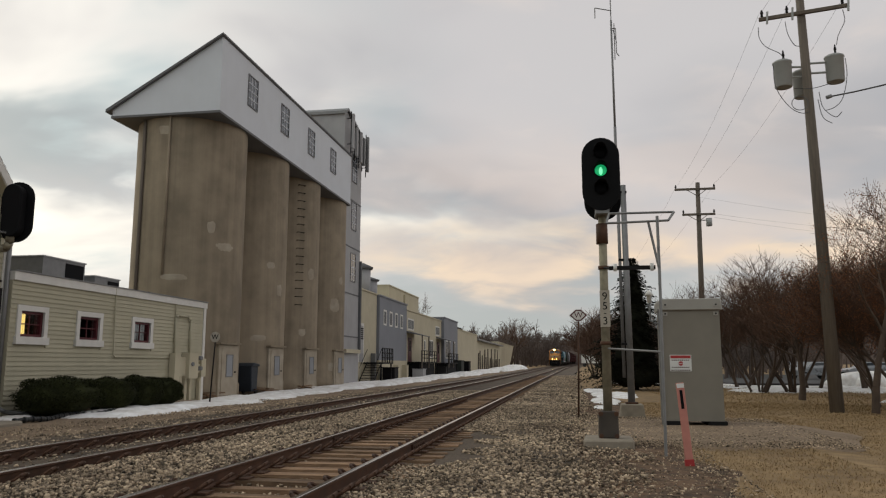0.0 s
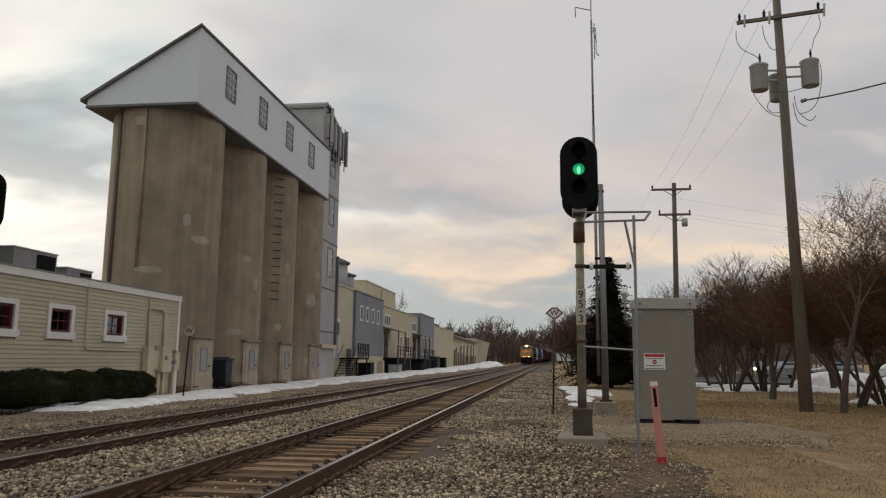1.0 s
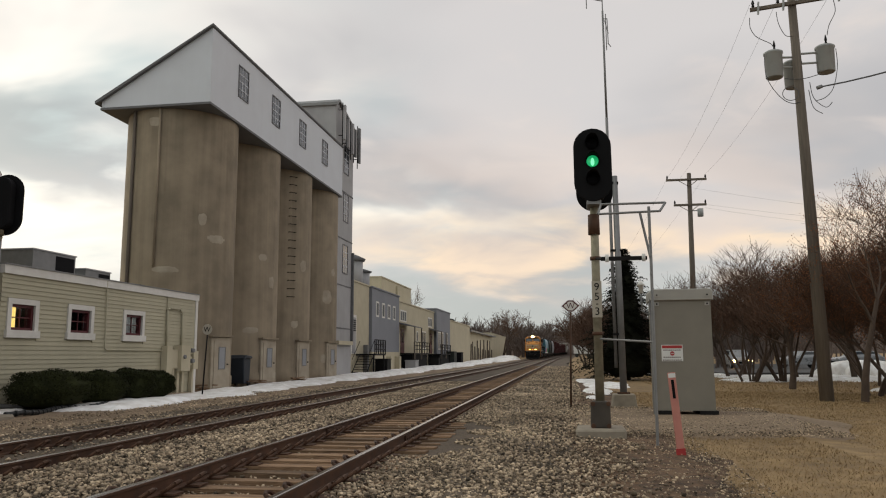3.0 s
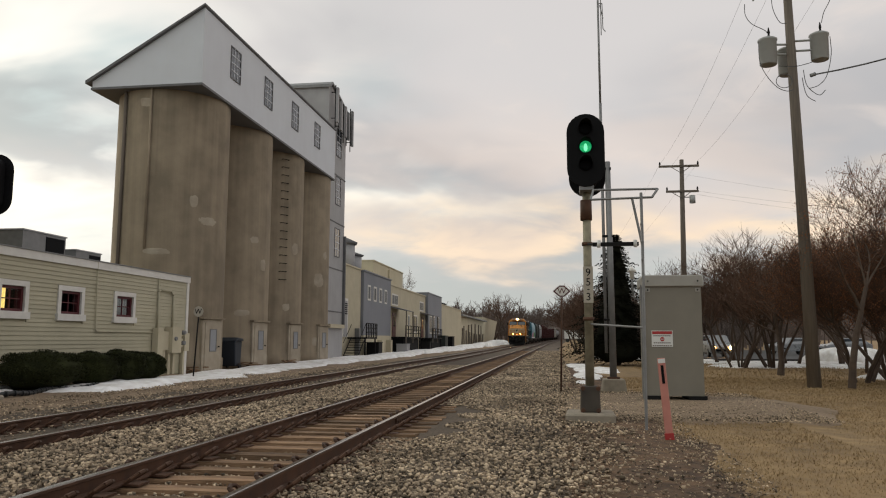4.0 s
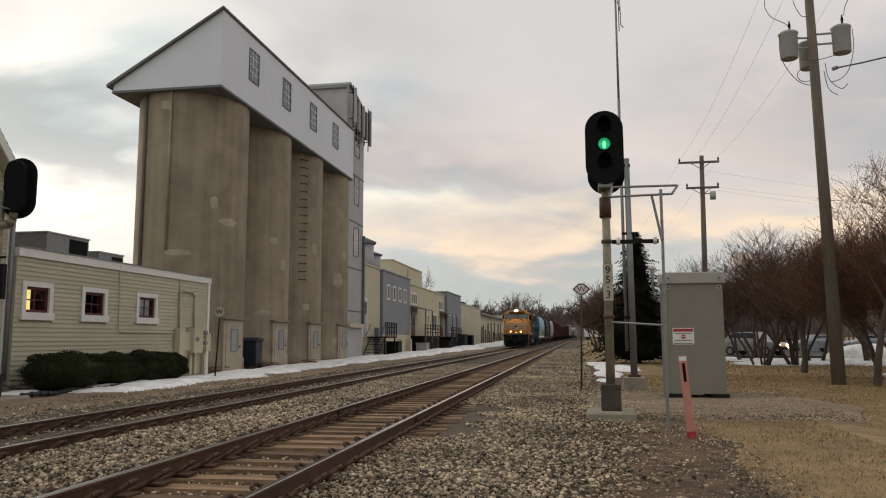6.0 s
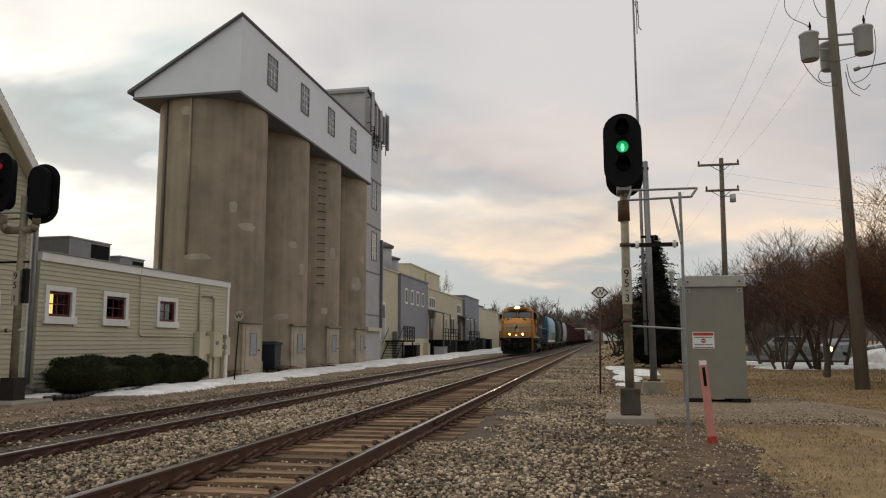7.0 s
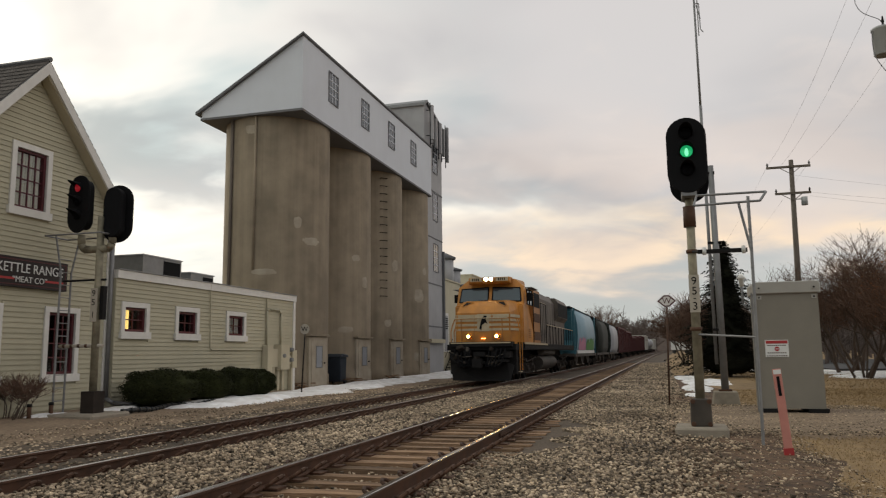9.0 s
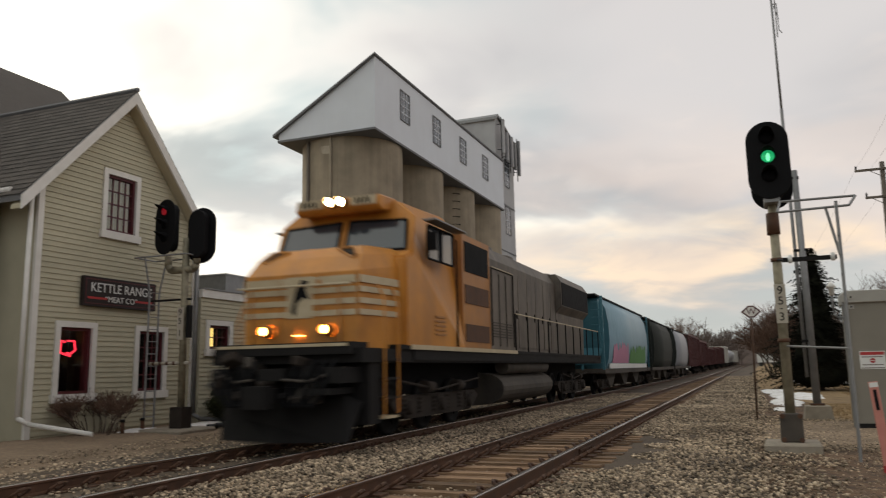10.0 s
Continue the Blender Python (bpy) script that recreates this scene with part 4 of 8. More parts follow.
def locomotive():
    e = thing("diesel_locomotive", "grimy yellow-orange six-axle diesel freight locomotive with white nose stripes, headlights lit", "locomotive")
    F, R = -11.0, 11.2
    W = 1.55
    # frame and walkway
    bm = bm_new()
    box(bm, -1.5, 1.5, F + 0.15, R, 1.38, 1.62)
    part("frame", bevel(bm, 0.02), M["darksteel"], e)
    bm = bm_new()
    box(bm, -W, W, F + 1.5, R - 0.2, 1.62, 1.70)
    part("walkway", bm, M["darksteel"], e)
    for s in (-1, 1):
        bm = bm_new()
        box(bm, s * 1.5 - 0.03, s * 1.5 + 0.03, F + 2.2, R - 1.2, 1.42, 1.66)
        part("frame_sill", bm, M["darksteel"], e)
    for s in (-1, 1):
        bm = bm_new()
        box(bm, s * 1.56 - 0.012, s * 1.56 + 0.012, F + 2.0, F + 9.1, 1.62, 1.71)
        part("sill_line", bm, M["stripe"], e, "pale line along the sill")
    # nose: wide, an upright banded face under a brow that leans back
    bm = bm_new()
    rows = ((1.62, 0.0, 1.17, 1.52), (2.98, 0.02, 1.17, 1.52), (3.30, 0.30, 1.10, 1.50), (3.50, 0.52, 0.98, 1.40), (3.56, 0.95, 0.92, 1.30))
    rings = [[bm.verts.new(p) for p in ((-wf, F + 0.62 + dy, z), (wf, F + 0.62 + dy, z), (wb, F + 2.6, z), (-wb, F + 2.6, z))] for z, dy, wf, wb in rows]
    for lo, hi in zip(rings, rings[1:]):
        for i in range(4):
            bm.faces.new((lo[i], lo[(i + 1) % 4], hi[(i + 1) % 4], hi[i]))
    bm.faces.new(rings[0][::-1])
    bm.faces.new(rings[-1])
    part("nose", bevel(bm, 0.05, 2), M["yellow"], e, "yellow nose")
    # dark plates that paint the shade of recesses in the brow's corners, with raised rims
    for s in (-1, 1):
        pts = [(s * 0.52, 3.47), (s * 0.90, 3.24), (s * 1.00, 3.30), (s * 0.84, 3.48)]
        bm = bm_new()
        verts = [bm.verts.new((px, F + 0.62 + (0.30 if pz < 3.4 else 0.50) + dd, pz)) for dd in (-0.03, 0.1) for px, pz in pts]
        bm.faces.new(verts[:4])
        bm.faces.new(verts[4:][::-1])
        for i in range(4):
            bm.faces.new((verts[i], verts[i + 4], verts[(i + 1) % 4 + 4], verts[(i + 1) % 4]))
        bmesh.ops.recalc_face_normals(bm, faces=bm.faces[:])
        well = part("brow_recess", bm, M["truck"], e, "dark plate painting the shade of a recess in the brow")
        bm = bm_new()
        rim = [(px, F + 0.58 + (0.30 if pz < 3.4 else 0.50), pz) for px, pz in pts]
        tube(bm, rim + rim[:1], 0.025, 6)
        part("rim", bm, M["yellow"], well)
    # nose door with its hinges
    for x0, x1, z0, z1 in ((-0.40, -0.385, 1.75, 2.95), (0.385, 0.40, 1.75, 2.95)):
        bm = bm_new()
        box(bm, x0, x1, F + 0.605, F + 0.622, z0, z1)
        part("door_gap", bm, M["yellow_dirty"], e)
    for z in (1.95, 2.35, 2.8):
        bm = bm_new()
        box(bm, 0.36, 0.44, F + 0.59, F + 0.62, z - 0.05, z + 0.05)
        part("hinge", bm, M["yellow_dirty"], e)
    bm = bm_new()
    box(bm, -0.09, 0.09, F + 0.57, F + 0.62, 1.86, 1.885)
    part("marker_light", bm, M["amber"], e, "small amber light bar")
    # cab
    bm = bm_new()
    prism(bm, [(F + 1.8, 1.64), (F + 1.8, 3.36), (F + 2.1, 3.48), (F + 2.37, 4.24), (F + 2.50, 4.60), (F + 5.0, 4.70), (F + 5.0, 1.64)], "x", -1.56, 1.56)
    for v in bm.verts:
        if v.co.z > 4.3:
            v.co.x *= 0.70
    part("cab", bevel(bm, 0.05, 2), M["yellow"], e, "yellow driving cab")
    bm = bm_new()
    prism(bm, [(F + 2.05, 4.34), (F + 1.92, 4.43), (F + 1.97, 4.65), (F + 2.7, 4.69), (F + 2.8, 4.45)], "x", -0.95, 0.95)
    part("headlight_housing", bevel(bm, 0.03), M["yellow"], e)
    for s in (-1, 1):
        bm = bm_new()
        rod(bm, (s * 0.12, F + 1.88, 4.55), (s * 0.12, F + 1.97, 4.55), 0.074, 0.074, 16)
        part("headlight", bm, M["headlight"], e, "lit headlight")
        bm = bm_new()
        for i in range(20):
            a0, a1 = 2 * math.pi * i / 20, 2 * math.pi * (i + 1) / 20
            q = [bm.verts.new((s * 0.12 + r * math.cos(a), y, 4.55 + r * math.sin(a))) for a in (a0, a1) for r, y in ((0.080, F + 1.96), (0.090, F + 1.80), (0.105, F + 1.80), (0.105, F + 1.96))]
            for k in range(3):
                bm.faces.new((q[k], q[k + 1], q[k + 5], q[k + 4]))
        part("bezel", bm, M["truck"], e, "dark lamp bezel")
        bm = bm_new()
        box(bm, s * 0.60 - 0.27, s * 0.60 + 0.27, F + 1.90, F + 1.97, 4.46, 4.63)
        nb = part("number_board", bm, M["stripe"], e, "lit number board")
        for k in range(4):
            bm = bm_new()
            box(bm, s * 0.60 - 0.17 + k * 0.09, s * 0.60 - 0.12 + k * 0.09, F + 1.893, F + 1.90, 4.49, 4.60)
            part("bar", bm, M["black"], nb)
        # windscreens, sloped with the cab front
        verts = []
        x0, x1 = s * 0.10, s * 1.42
        for x, z in ((x0, 3.60), (x1, 3.54), (x1 * 0.95, 4.16), (x0, 4.22)):
            y = F + 2.10 + (z - 3.48) * 0.355
            verts.append((x, y - 0.03, z))
        verts += [(v[0], v[1] + 0.05, v[2]) for v in verts]
        raw("windscreen", verts, [(0, 1, 2, 3), (7, 6, 5, 4), (0, 4, 5, 1), (1, 5, 6, 2), (2, 6, 7, 3), (3, 7, 4, 0)], M["window"], e, "dark windscreen")
        bm = bm_new()
        pp = [verts[i] for i in (0, 1, 2, 3, 0)]
        tube(bm, [(p[0], p[1] - 0.005, p[2]) for p in pp], 0.028, 5)
        part("gasket", bm, M["black"], e)
        # ditch lights, sunk in their cases
        bm = bm_new()
        n = 20
        for i in range(n):
            a0, a1 = 2 * math.pi * i / n, 2 * math.pi * (i + 1) / n
            q = [bm.verts.new((s * 0.62 + r * math.cos(a), y, 1.96 + r * math.sin(a))) for a in (a0, a1) for r, y in ((0.072, F + 0.46), (0.080, F + 0.37), (0.10, F + 0.37), (0.115, F + 0.62))]
            for k in range(3):
                bm.faces.new((q[k], q[k + 1], q[k + 5], q[k + 4]))
        dl = part("ditch_light_case", bm, M["yellow_dirty"], e)
        bm = bm_new()
        rod(bm, (s * 0.62, F + 0.44, 1.96), (s * 0.62, F + 0.60, 1.96), 0.070, 0.070, 16)
        part("ditch_light", bm, M["ditch"], dl, "lit ditch light")
        # cab side windows
        for k, (a, b) in enumerate(((F + 2.85, F + 3.47), (F + 3.57, F + 4.25))):
            bm = bm_new()
            box(bm, s * 1.555 - 0.02, s * 1.555 + 0.012, a, b, 3.44, 4.12)
            part("side_window", bm, M["window"], e, "dark cab side window")
            bm = bm_new()
            tube(bm, [(s * 1.575, a, 3.44), (s * 1.575, b, 3.44), (s * 1.575, b, 4.12), (s * 1.575, a, 4.12), (s * 1.575, a, 3.44)], 0.025, 5)
            part("gasket", bm, M["black"], e)
        bm = bm_new()
        box(bm, s * 1.57, s * 1.85, F + 2.6, F + 4.4, 4.17, 4.20)
        part("sun_shade", bm, M["galv"], e)
        # mirror
        bm = bm_new()
        box(bm, s * 1.60, s * 1.82, F + 2.68, F + 2.73, 3.57, 3.95)
        part("mirror", bm, M["black"], e)
    # silver bands across nose and cab front, with the dark emblem between
    for z in (2.86, 2.66, 2.46, 2.26):
        for s in (-1, 1):
            bm = bm_new()
            box(bm, min(s * 0.22, s * 1.13), max(s * 0.22, s * 1.13), F + 0.608, F + 0.622, z - (0.055 if z < 2.8 else 0.09), z + 0.045)
            part("band", bm, M["stripe"], e, "silver band")
            bm = bm_new()
            box(bm, -0.012, 0.012, -0.98, 0.98, z - (0.055 if z < 2.8 else 0.09), z + 0.045, Matrix.Translation((s * 1.359, F + 1.61, 0)) @ Matrix.Rotation(-s * math.atan2(0.334, 1.98), 4, "Z"))
            part("band", bm, M["stripe"], e)
    bm = bm_new()
    box(bm, -0.26, 0.26, F + 0.606, F + 0.622, 2.18, 2.92)
    part("emblem_field", bm, M["stripe"], e)
    bm = bm_new()
    prism(bm, [(-0.17, 2.30), (-0.08, 2.22), (-0.05, 2.45), (0.10, 2.55), (0.20, 2.50), (0.12, 2.68), (0.18, 2.84), (0.05, 2.86), (-0.06, 2.70), (-0.12, 2.52)], "y", F + 0.598, F + 0.606)
    part("emblem", bm, M["black"], e, "dark rearing emblem shape")
    # nose handrails
    for x in (-0.95, 0.85):
        bm = bm_new()
        tube(bm, [(x, F + 0.56, 1.72), (x, F + 0.5, 2.72)], 0.022, 6)
        part("grab_iron", bm, M["yellow_dirty"], e)
    bm = bm_new()
    tube(bm, [(-1.2, F + 0.46, 2.74), (1.1, F + 0.46, 2.74)], 0.022, 6)
    part("grab_iron", bm, M["stripe"], e)
    # anticlimber, pilot plow, coupler, hoses, steps
    bm = bm_new()
    box(bm, -1.36, 1.36, F, F + 0.62, 1.52, 1.72)
    part("anticlimber", bevel(bm, 0.03), M["darksteel"], e)
    bm = bm_new()
    box(bm, -1.30, 1.30, F - 0.012, F - 0.002, 1.65, 1.70)
    part("sill_edge", bm, M["stripe"], e)
    bm = bm_new()
    prism(bm, [(-1.52, 0.10), (-0.5, -0.42 + 0.42), (0.0, 0.0), (0.5, 0.0), (1.52, 0.10), (1.52, 0.72), (1.2, 0.85), (-1.2, 0.85), (-1.52, 0.72)], "y", F + 0.05, F + 0.11)
    for v in bm.verts:
        v.co.z = max(0.09, v.co.z)
        v.co.x *= 0.82 if v.co.z < 0.5 else 0.90
        if v.co.z < 0.5:
            v.co.y -= 0.22
        v.co.y += 0.22 * abs(v.co.x)
    part("plow", bm, M["darksteel"], e, "black snow plow pilot")
    bm = bm_new()
    box(bm, -1.45, 1.45, F + 0.5, F + 0.9, 0.35, 1.5)
    part("pilot", bm, M["darksteel"], e)
    bm = bm_new()
    box(bm, -0.14, 0.14, F - 0.55, F + 0.4, 0.74, 0.98)
    box(bm, -0.2, 0.2, F - 0.75, F - 0.5, 0.66, 1.02)
    part("coupler", bevel(bm, 0.04), M["darksteel"], e)
    for k, (x, z, w, hh) in enumerate(((-1.15, 1.2, 0.32, 0.22), (-0.62, 1.25, 0.2, 0.26), (0.62, 1.22, 0.22, 0.24), (1.15, 1.18, 0.30, 0.26), (0.0, 1.2, 0.5, 0.2), (-0.95, 0.92, 0.4, 0.1), (0.95, 0.92, 0.4, 0.1))):
        bm = bm_new()
        box(bm, x - w / 2, x + w / 2, F - 0.12 - 0.03 * k, F + 0.5, z - hh / 2, z + hh / 2)
        part("pilot_bracket", bevel(bm, 0.03), M["darksteel"], e)
    rnd = random.Random(9)
    for k in range(16):
        bm = bm_new()
        x, z = rnd.uniform(-1.2, 1.2), rnd.uniform(0.75, 1.42)
        w, hh = rnd.uniform(0.08, 0.3), rnd.uniform(0.06, 0.22)
        box(bm, -w / 2, w / 2, -0.35, 0.2, -hh / 2, hh / 2, pose(x, F + rnd.uniform(0.0, 0.2), z, rnd.uniform(-25, 25), rnd.uniform(-30, 30), rnd.uniform(-20, 20)))
        part("pilot_fitting", bevel(bm, 0.02), M[("truck", "undergrime", "darksteel")[k % 3]], e)
    for s_ in (-1, 1):
        bm = bm_new()
        tube(bm, [(s_ * 1.3, F - 0.1, 1.30), (s_ * 0.7, F - 0.22, 1.08), (s_ * 0.3, F - 0.35, 1.12)], 0.025, 6)
        part("uncoupling_lever", bm, M["undergrime"], e)
    for x in (-1.1, -0.95, -0.8, -0.62, -0.45, 0.4, 0.55, 0.72, 0.9, 1.08):
        bm = bm_new()
        pts = [(x, F - 0.02, 1.42), (x * 0.98, F - 0.24, 1.15), (x * 0.9, F - 0.30, 0.85), (x * 0.75, F - 0.28, 0.68), (x * 0.55, F - 0.22, 0.80)]
        tube(bm, pts, 0.032, 6)
        part("air_hose", bm, M["black"], e)
    for s in (-1, 1):
        for k in range(4):
            bm = bm_new()
            box(bm, s * 1.12, s * 1.54, F + 0.95, F + 1.45, 0.42 + k * 0.33, 0.46 + k * 0.33) if s > 0 else box(bm, -1.54, -1.12, F + 0.95, F + 1.45, 0.42 + k * 0.33, 0.46 + k * 0.33)
            part("step", bm, M["stripe"] if k == 0 else M["darksteel"], e)
        for yy in (F + 0.92, F + 1.48):
            bm = bm_new()
            tube(bm, [(s * 1.53, yy, 0.5), (s * 1.53, yy, 2.2), (s * 1.47, yy + 0.1, 2.5), (s * 1.36, yy + 0.1, 2.75)], 0.022, 6)
            part("handrail", bm, M["yellow"], e, "yellow step handrail")
        bm = bm_new()
        rod(bm, (s * 1.30, F + 0.86, 0.66), (s * 1.30, F + 0.94, 0.66), 0.06, None, 12)
        part("step_light", bm, M["amber"], e)
    # cab rear electrical cabinet, hood, radiator
    bm = bm_new()
    box(bm, -1.50, 1.50, F + 5.0, F + 7.0, 1.70, 4.30)
    part("equipment_cabinet", bevel(bm, 0.04), M["yellow_dirty"], e, "grimy yellow cabinet behind the cab")
    for s in (-1, 1):
        for z0, z1, mt in ((3.45, 4.15, "black"), (2.72, 3.15, "rail"), (1.85, 2.25, "rail")):
            bm = bm_new()
            box(bm, s * 1.505 - 0.01, s * 1.505 + 0.012, F + 5.15, F + 6.85, z0, z1)
            part("grille", bm, M[mt], e, "dark intake grille")
        for k in range(5):
            bm = bm_new()
            box(bm, s * 1.565 - 0.006, s * 1.565 + 0.012, F + 3.2, F + 3.75, 1.92 + k * 0.09, 1.96 + k * 0.09)
            part("louvre", bm, M["yellow_dirty"], e)
        bm = bm_new()
        tube(bm, [(s * 1.585, F + 4.42, 1.72), (s * 1.585, F + 4.42, 4.05)], 0.022, 6)
        part("grab_iron", bm, M["black"], e)
    bm = bm_new()
    prism(bm, [(-0.98, 1.70), (0.98, 1.70), (1.0, 4.22), (0.80, 4.58), (-0.80, 4.58), (-1.0, 4.22)], "y", F + 7.0, F + 16.2)
    part("engine_hood", bm, M["locogrey"], e, "grimy grey-brown engine hood")
    bm = bm_new()
    prism(bm, [(-0.98, 1.70), (0.98, 1.70), (1.02, 3.2), (1.24, 3.45), (1.24, 4.34), (1.05, 4.62), (-1.05, 4.62), (-1.24, 4.34), (-1.24, 3.45), (-1.02, 3.2)], "y", F + 16.2, F + 21.2)
    part("radiator", bm, M["locogrey"], e, "flared radiator section")
    for s in (-1, 1):
        bm = bm_new()
        box(bm, s * 1.245 - 0.01, s * 1.245 + 0.012, F + 16.3, F + 21.1, 3.48, 4.32)
        part("radiator_grille", bm, M["black"], e, "black radiator grille")
        for k in range(9):
            y0 = F + 7.15 + k * 1.04
            bm = bm_new()
            box(bm, s * 0.985 - 0.004, s * 0.985 + 0.018, y0, y0 + 0.94, 1.85, 4.05)
            d = part("hood_door", bevel(bm, 0.008), M["locogrey"], e)
            bm = bm_new()
            box(bm, s * 1.004, s * 1.004 + s * 0.03, y0 + 0.78, y0 + 0.82, 2.7, 2.95) if s > 0 else box(bm, -1.034, -1.004, y0 + 0.78, y0 + 0.82, 2.7, 2.95)
            part("latch", bm, M["darksteel"], d)
        # walkway railings
        bm = bm_new()
        tube(bm, [(s * 1.50, F + 9.2, 2.72), (s * 1.50, R - 0.4, 2.72)], 0.022, 6)
        part("handrail", bm, M["stripe"], e)
        for k in range(11):
            bm = bm_new()
            yy = F + 9.2 + k * 1.26
            tube(bm, [(s * 1.50, yy, 1.66), (s * 1.50, yy, 2.72)], 0.022, 6)
            part("stanchion", bm, M["darksteel"], e)
        bm = bm_new()
        box(bm, min(s * 0.99, s * 1.50), max(s * 0.99, s * 1.50), F + 7.02, F + 9.0, 1.72, 3.72)
        part("blower_housing", bevel(bm, 0.04), M["locogrey"], e)
        bm = bm_new()
        tube(bm, [(s * 1.53, F + 7.05, 1.80), (s * 1.53, F + 7.05, 3.75), (s * 1.53, F + 8.95, 3.75), (s * 1.53, F + 8.95, 1.80)], 0.02, 5)
        part("door_trim", bm, M["truck"], e)
        for yy in (F + 7.75, F + 8.35):
            bm = bm_new()
            box(bm, s * 1.502 - 0.006, s * 1.502 + 0.012, yy - 0.02, yy + 0.02, 1.80, 3.66)
            part("door_gap", bm, M["truck"], e)
        for k in range(6):
            bm = bm_new()
            box(bm, s * 1.502 - 0.006, s * 1.502 + 0.012, F + 7.2, F + 8.8, 2.02 + k * 0.07, 2.045 + k * 0.07)
            part("louvre", bm, M["undergrime"], e)
        bm = bm_new()
        tube(bm, [(s * 1.53, F + 7.05, 3.78), (s * 1.53, F + 8.95, 3.78)], 0.018, 5)
        part("grab_iron", bm, M["stripe"], e)
        # fuel tank and air tanks
        bm = bm_new()
        rod(bm, (s * 1.22, F + 8.7, 1.28), (s * 1.22, F + 13.2, 1.28), 0.19, None, 14)
        part("air_reservoir", bm, M["undergrime"], e)
    bm = bm_new()
    prism(bm, [(1.42 * math.copysign(abs(math.cos(a)) ** 0.45, math.cos(a)), 0.72 + 0.44 * math.sin(a)) for a in [math.pi * (2 * k + 1) / 24 for k in range(24)]], "y", F + 8.2, F + 13.6)
    part("fuel_tank", bm, M["undergrime"], e, "grimy dark grey fuel tank")
    for y0 in (10.2, 12.4, 17.8, 19.6):
        bm = bm_new()
        lathe(bm, [(0.55, 4.5), (0.55, 4.78), (0.45, 4.84)], 18, (0, F + y0, 0.0))
        part("roof_fan", bm, M["locogrey"], e)
    bm = bm_new()
    box(bm, -0.35, 0.35, F + 14.2, F + 15.4, 4.55, 4.78)
    part("exhaust", bevel(bm, 0.04), M["darksteel"], e)
    bm = bm_new()
    box(bm, -0.15, 0.35, F + 4.3, F + 4.9, 4.66, 4.86)
    part("horn", bevel(bm, 0.05), M["darksteel"], e)
    bogie(e, -6.7, (-1.7, 0.0, 1.7), 0.53, half=1.12)
    bogie(e, 6.7, (-1.7, 0.0, 1.7), 0.53, half=1.12)
    bm = bm_new()
    box(bm, -0.7, 0.7, F + 1.5, R - 1.5, 0.75, 1.40)
    part("underframe", bm, M["black"], e)
    return e


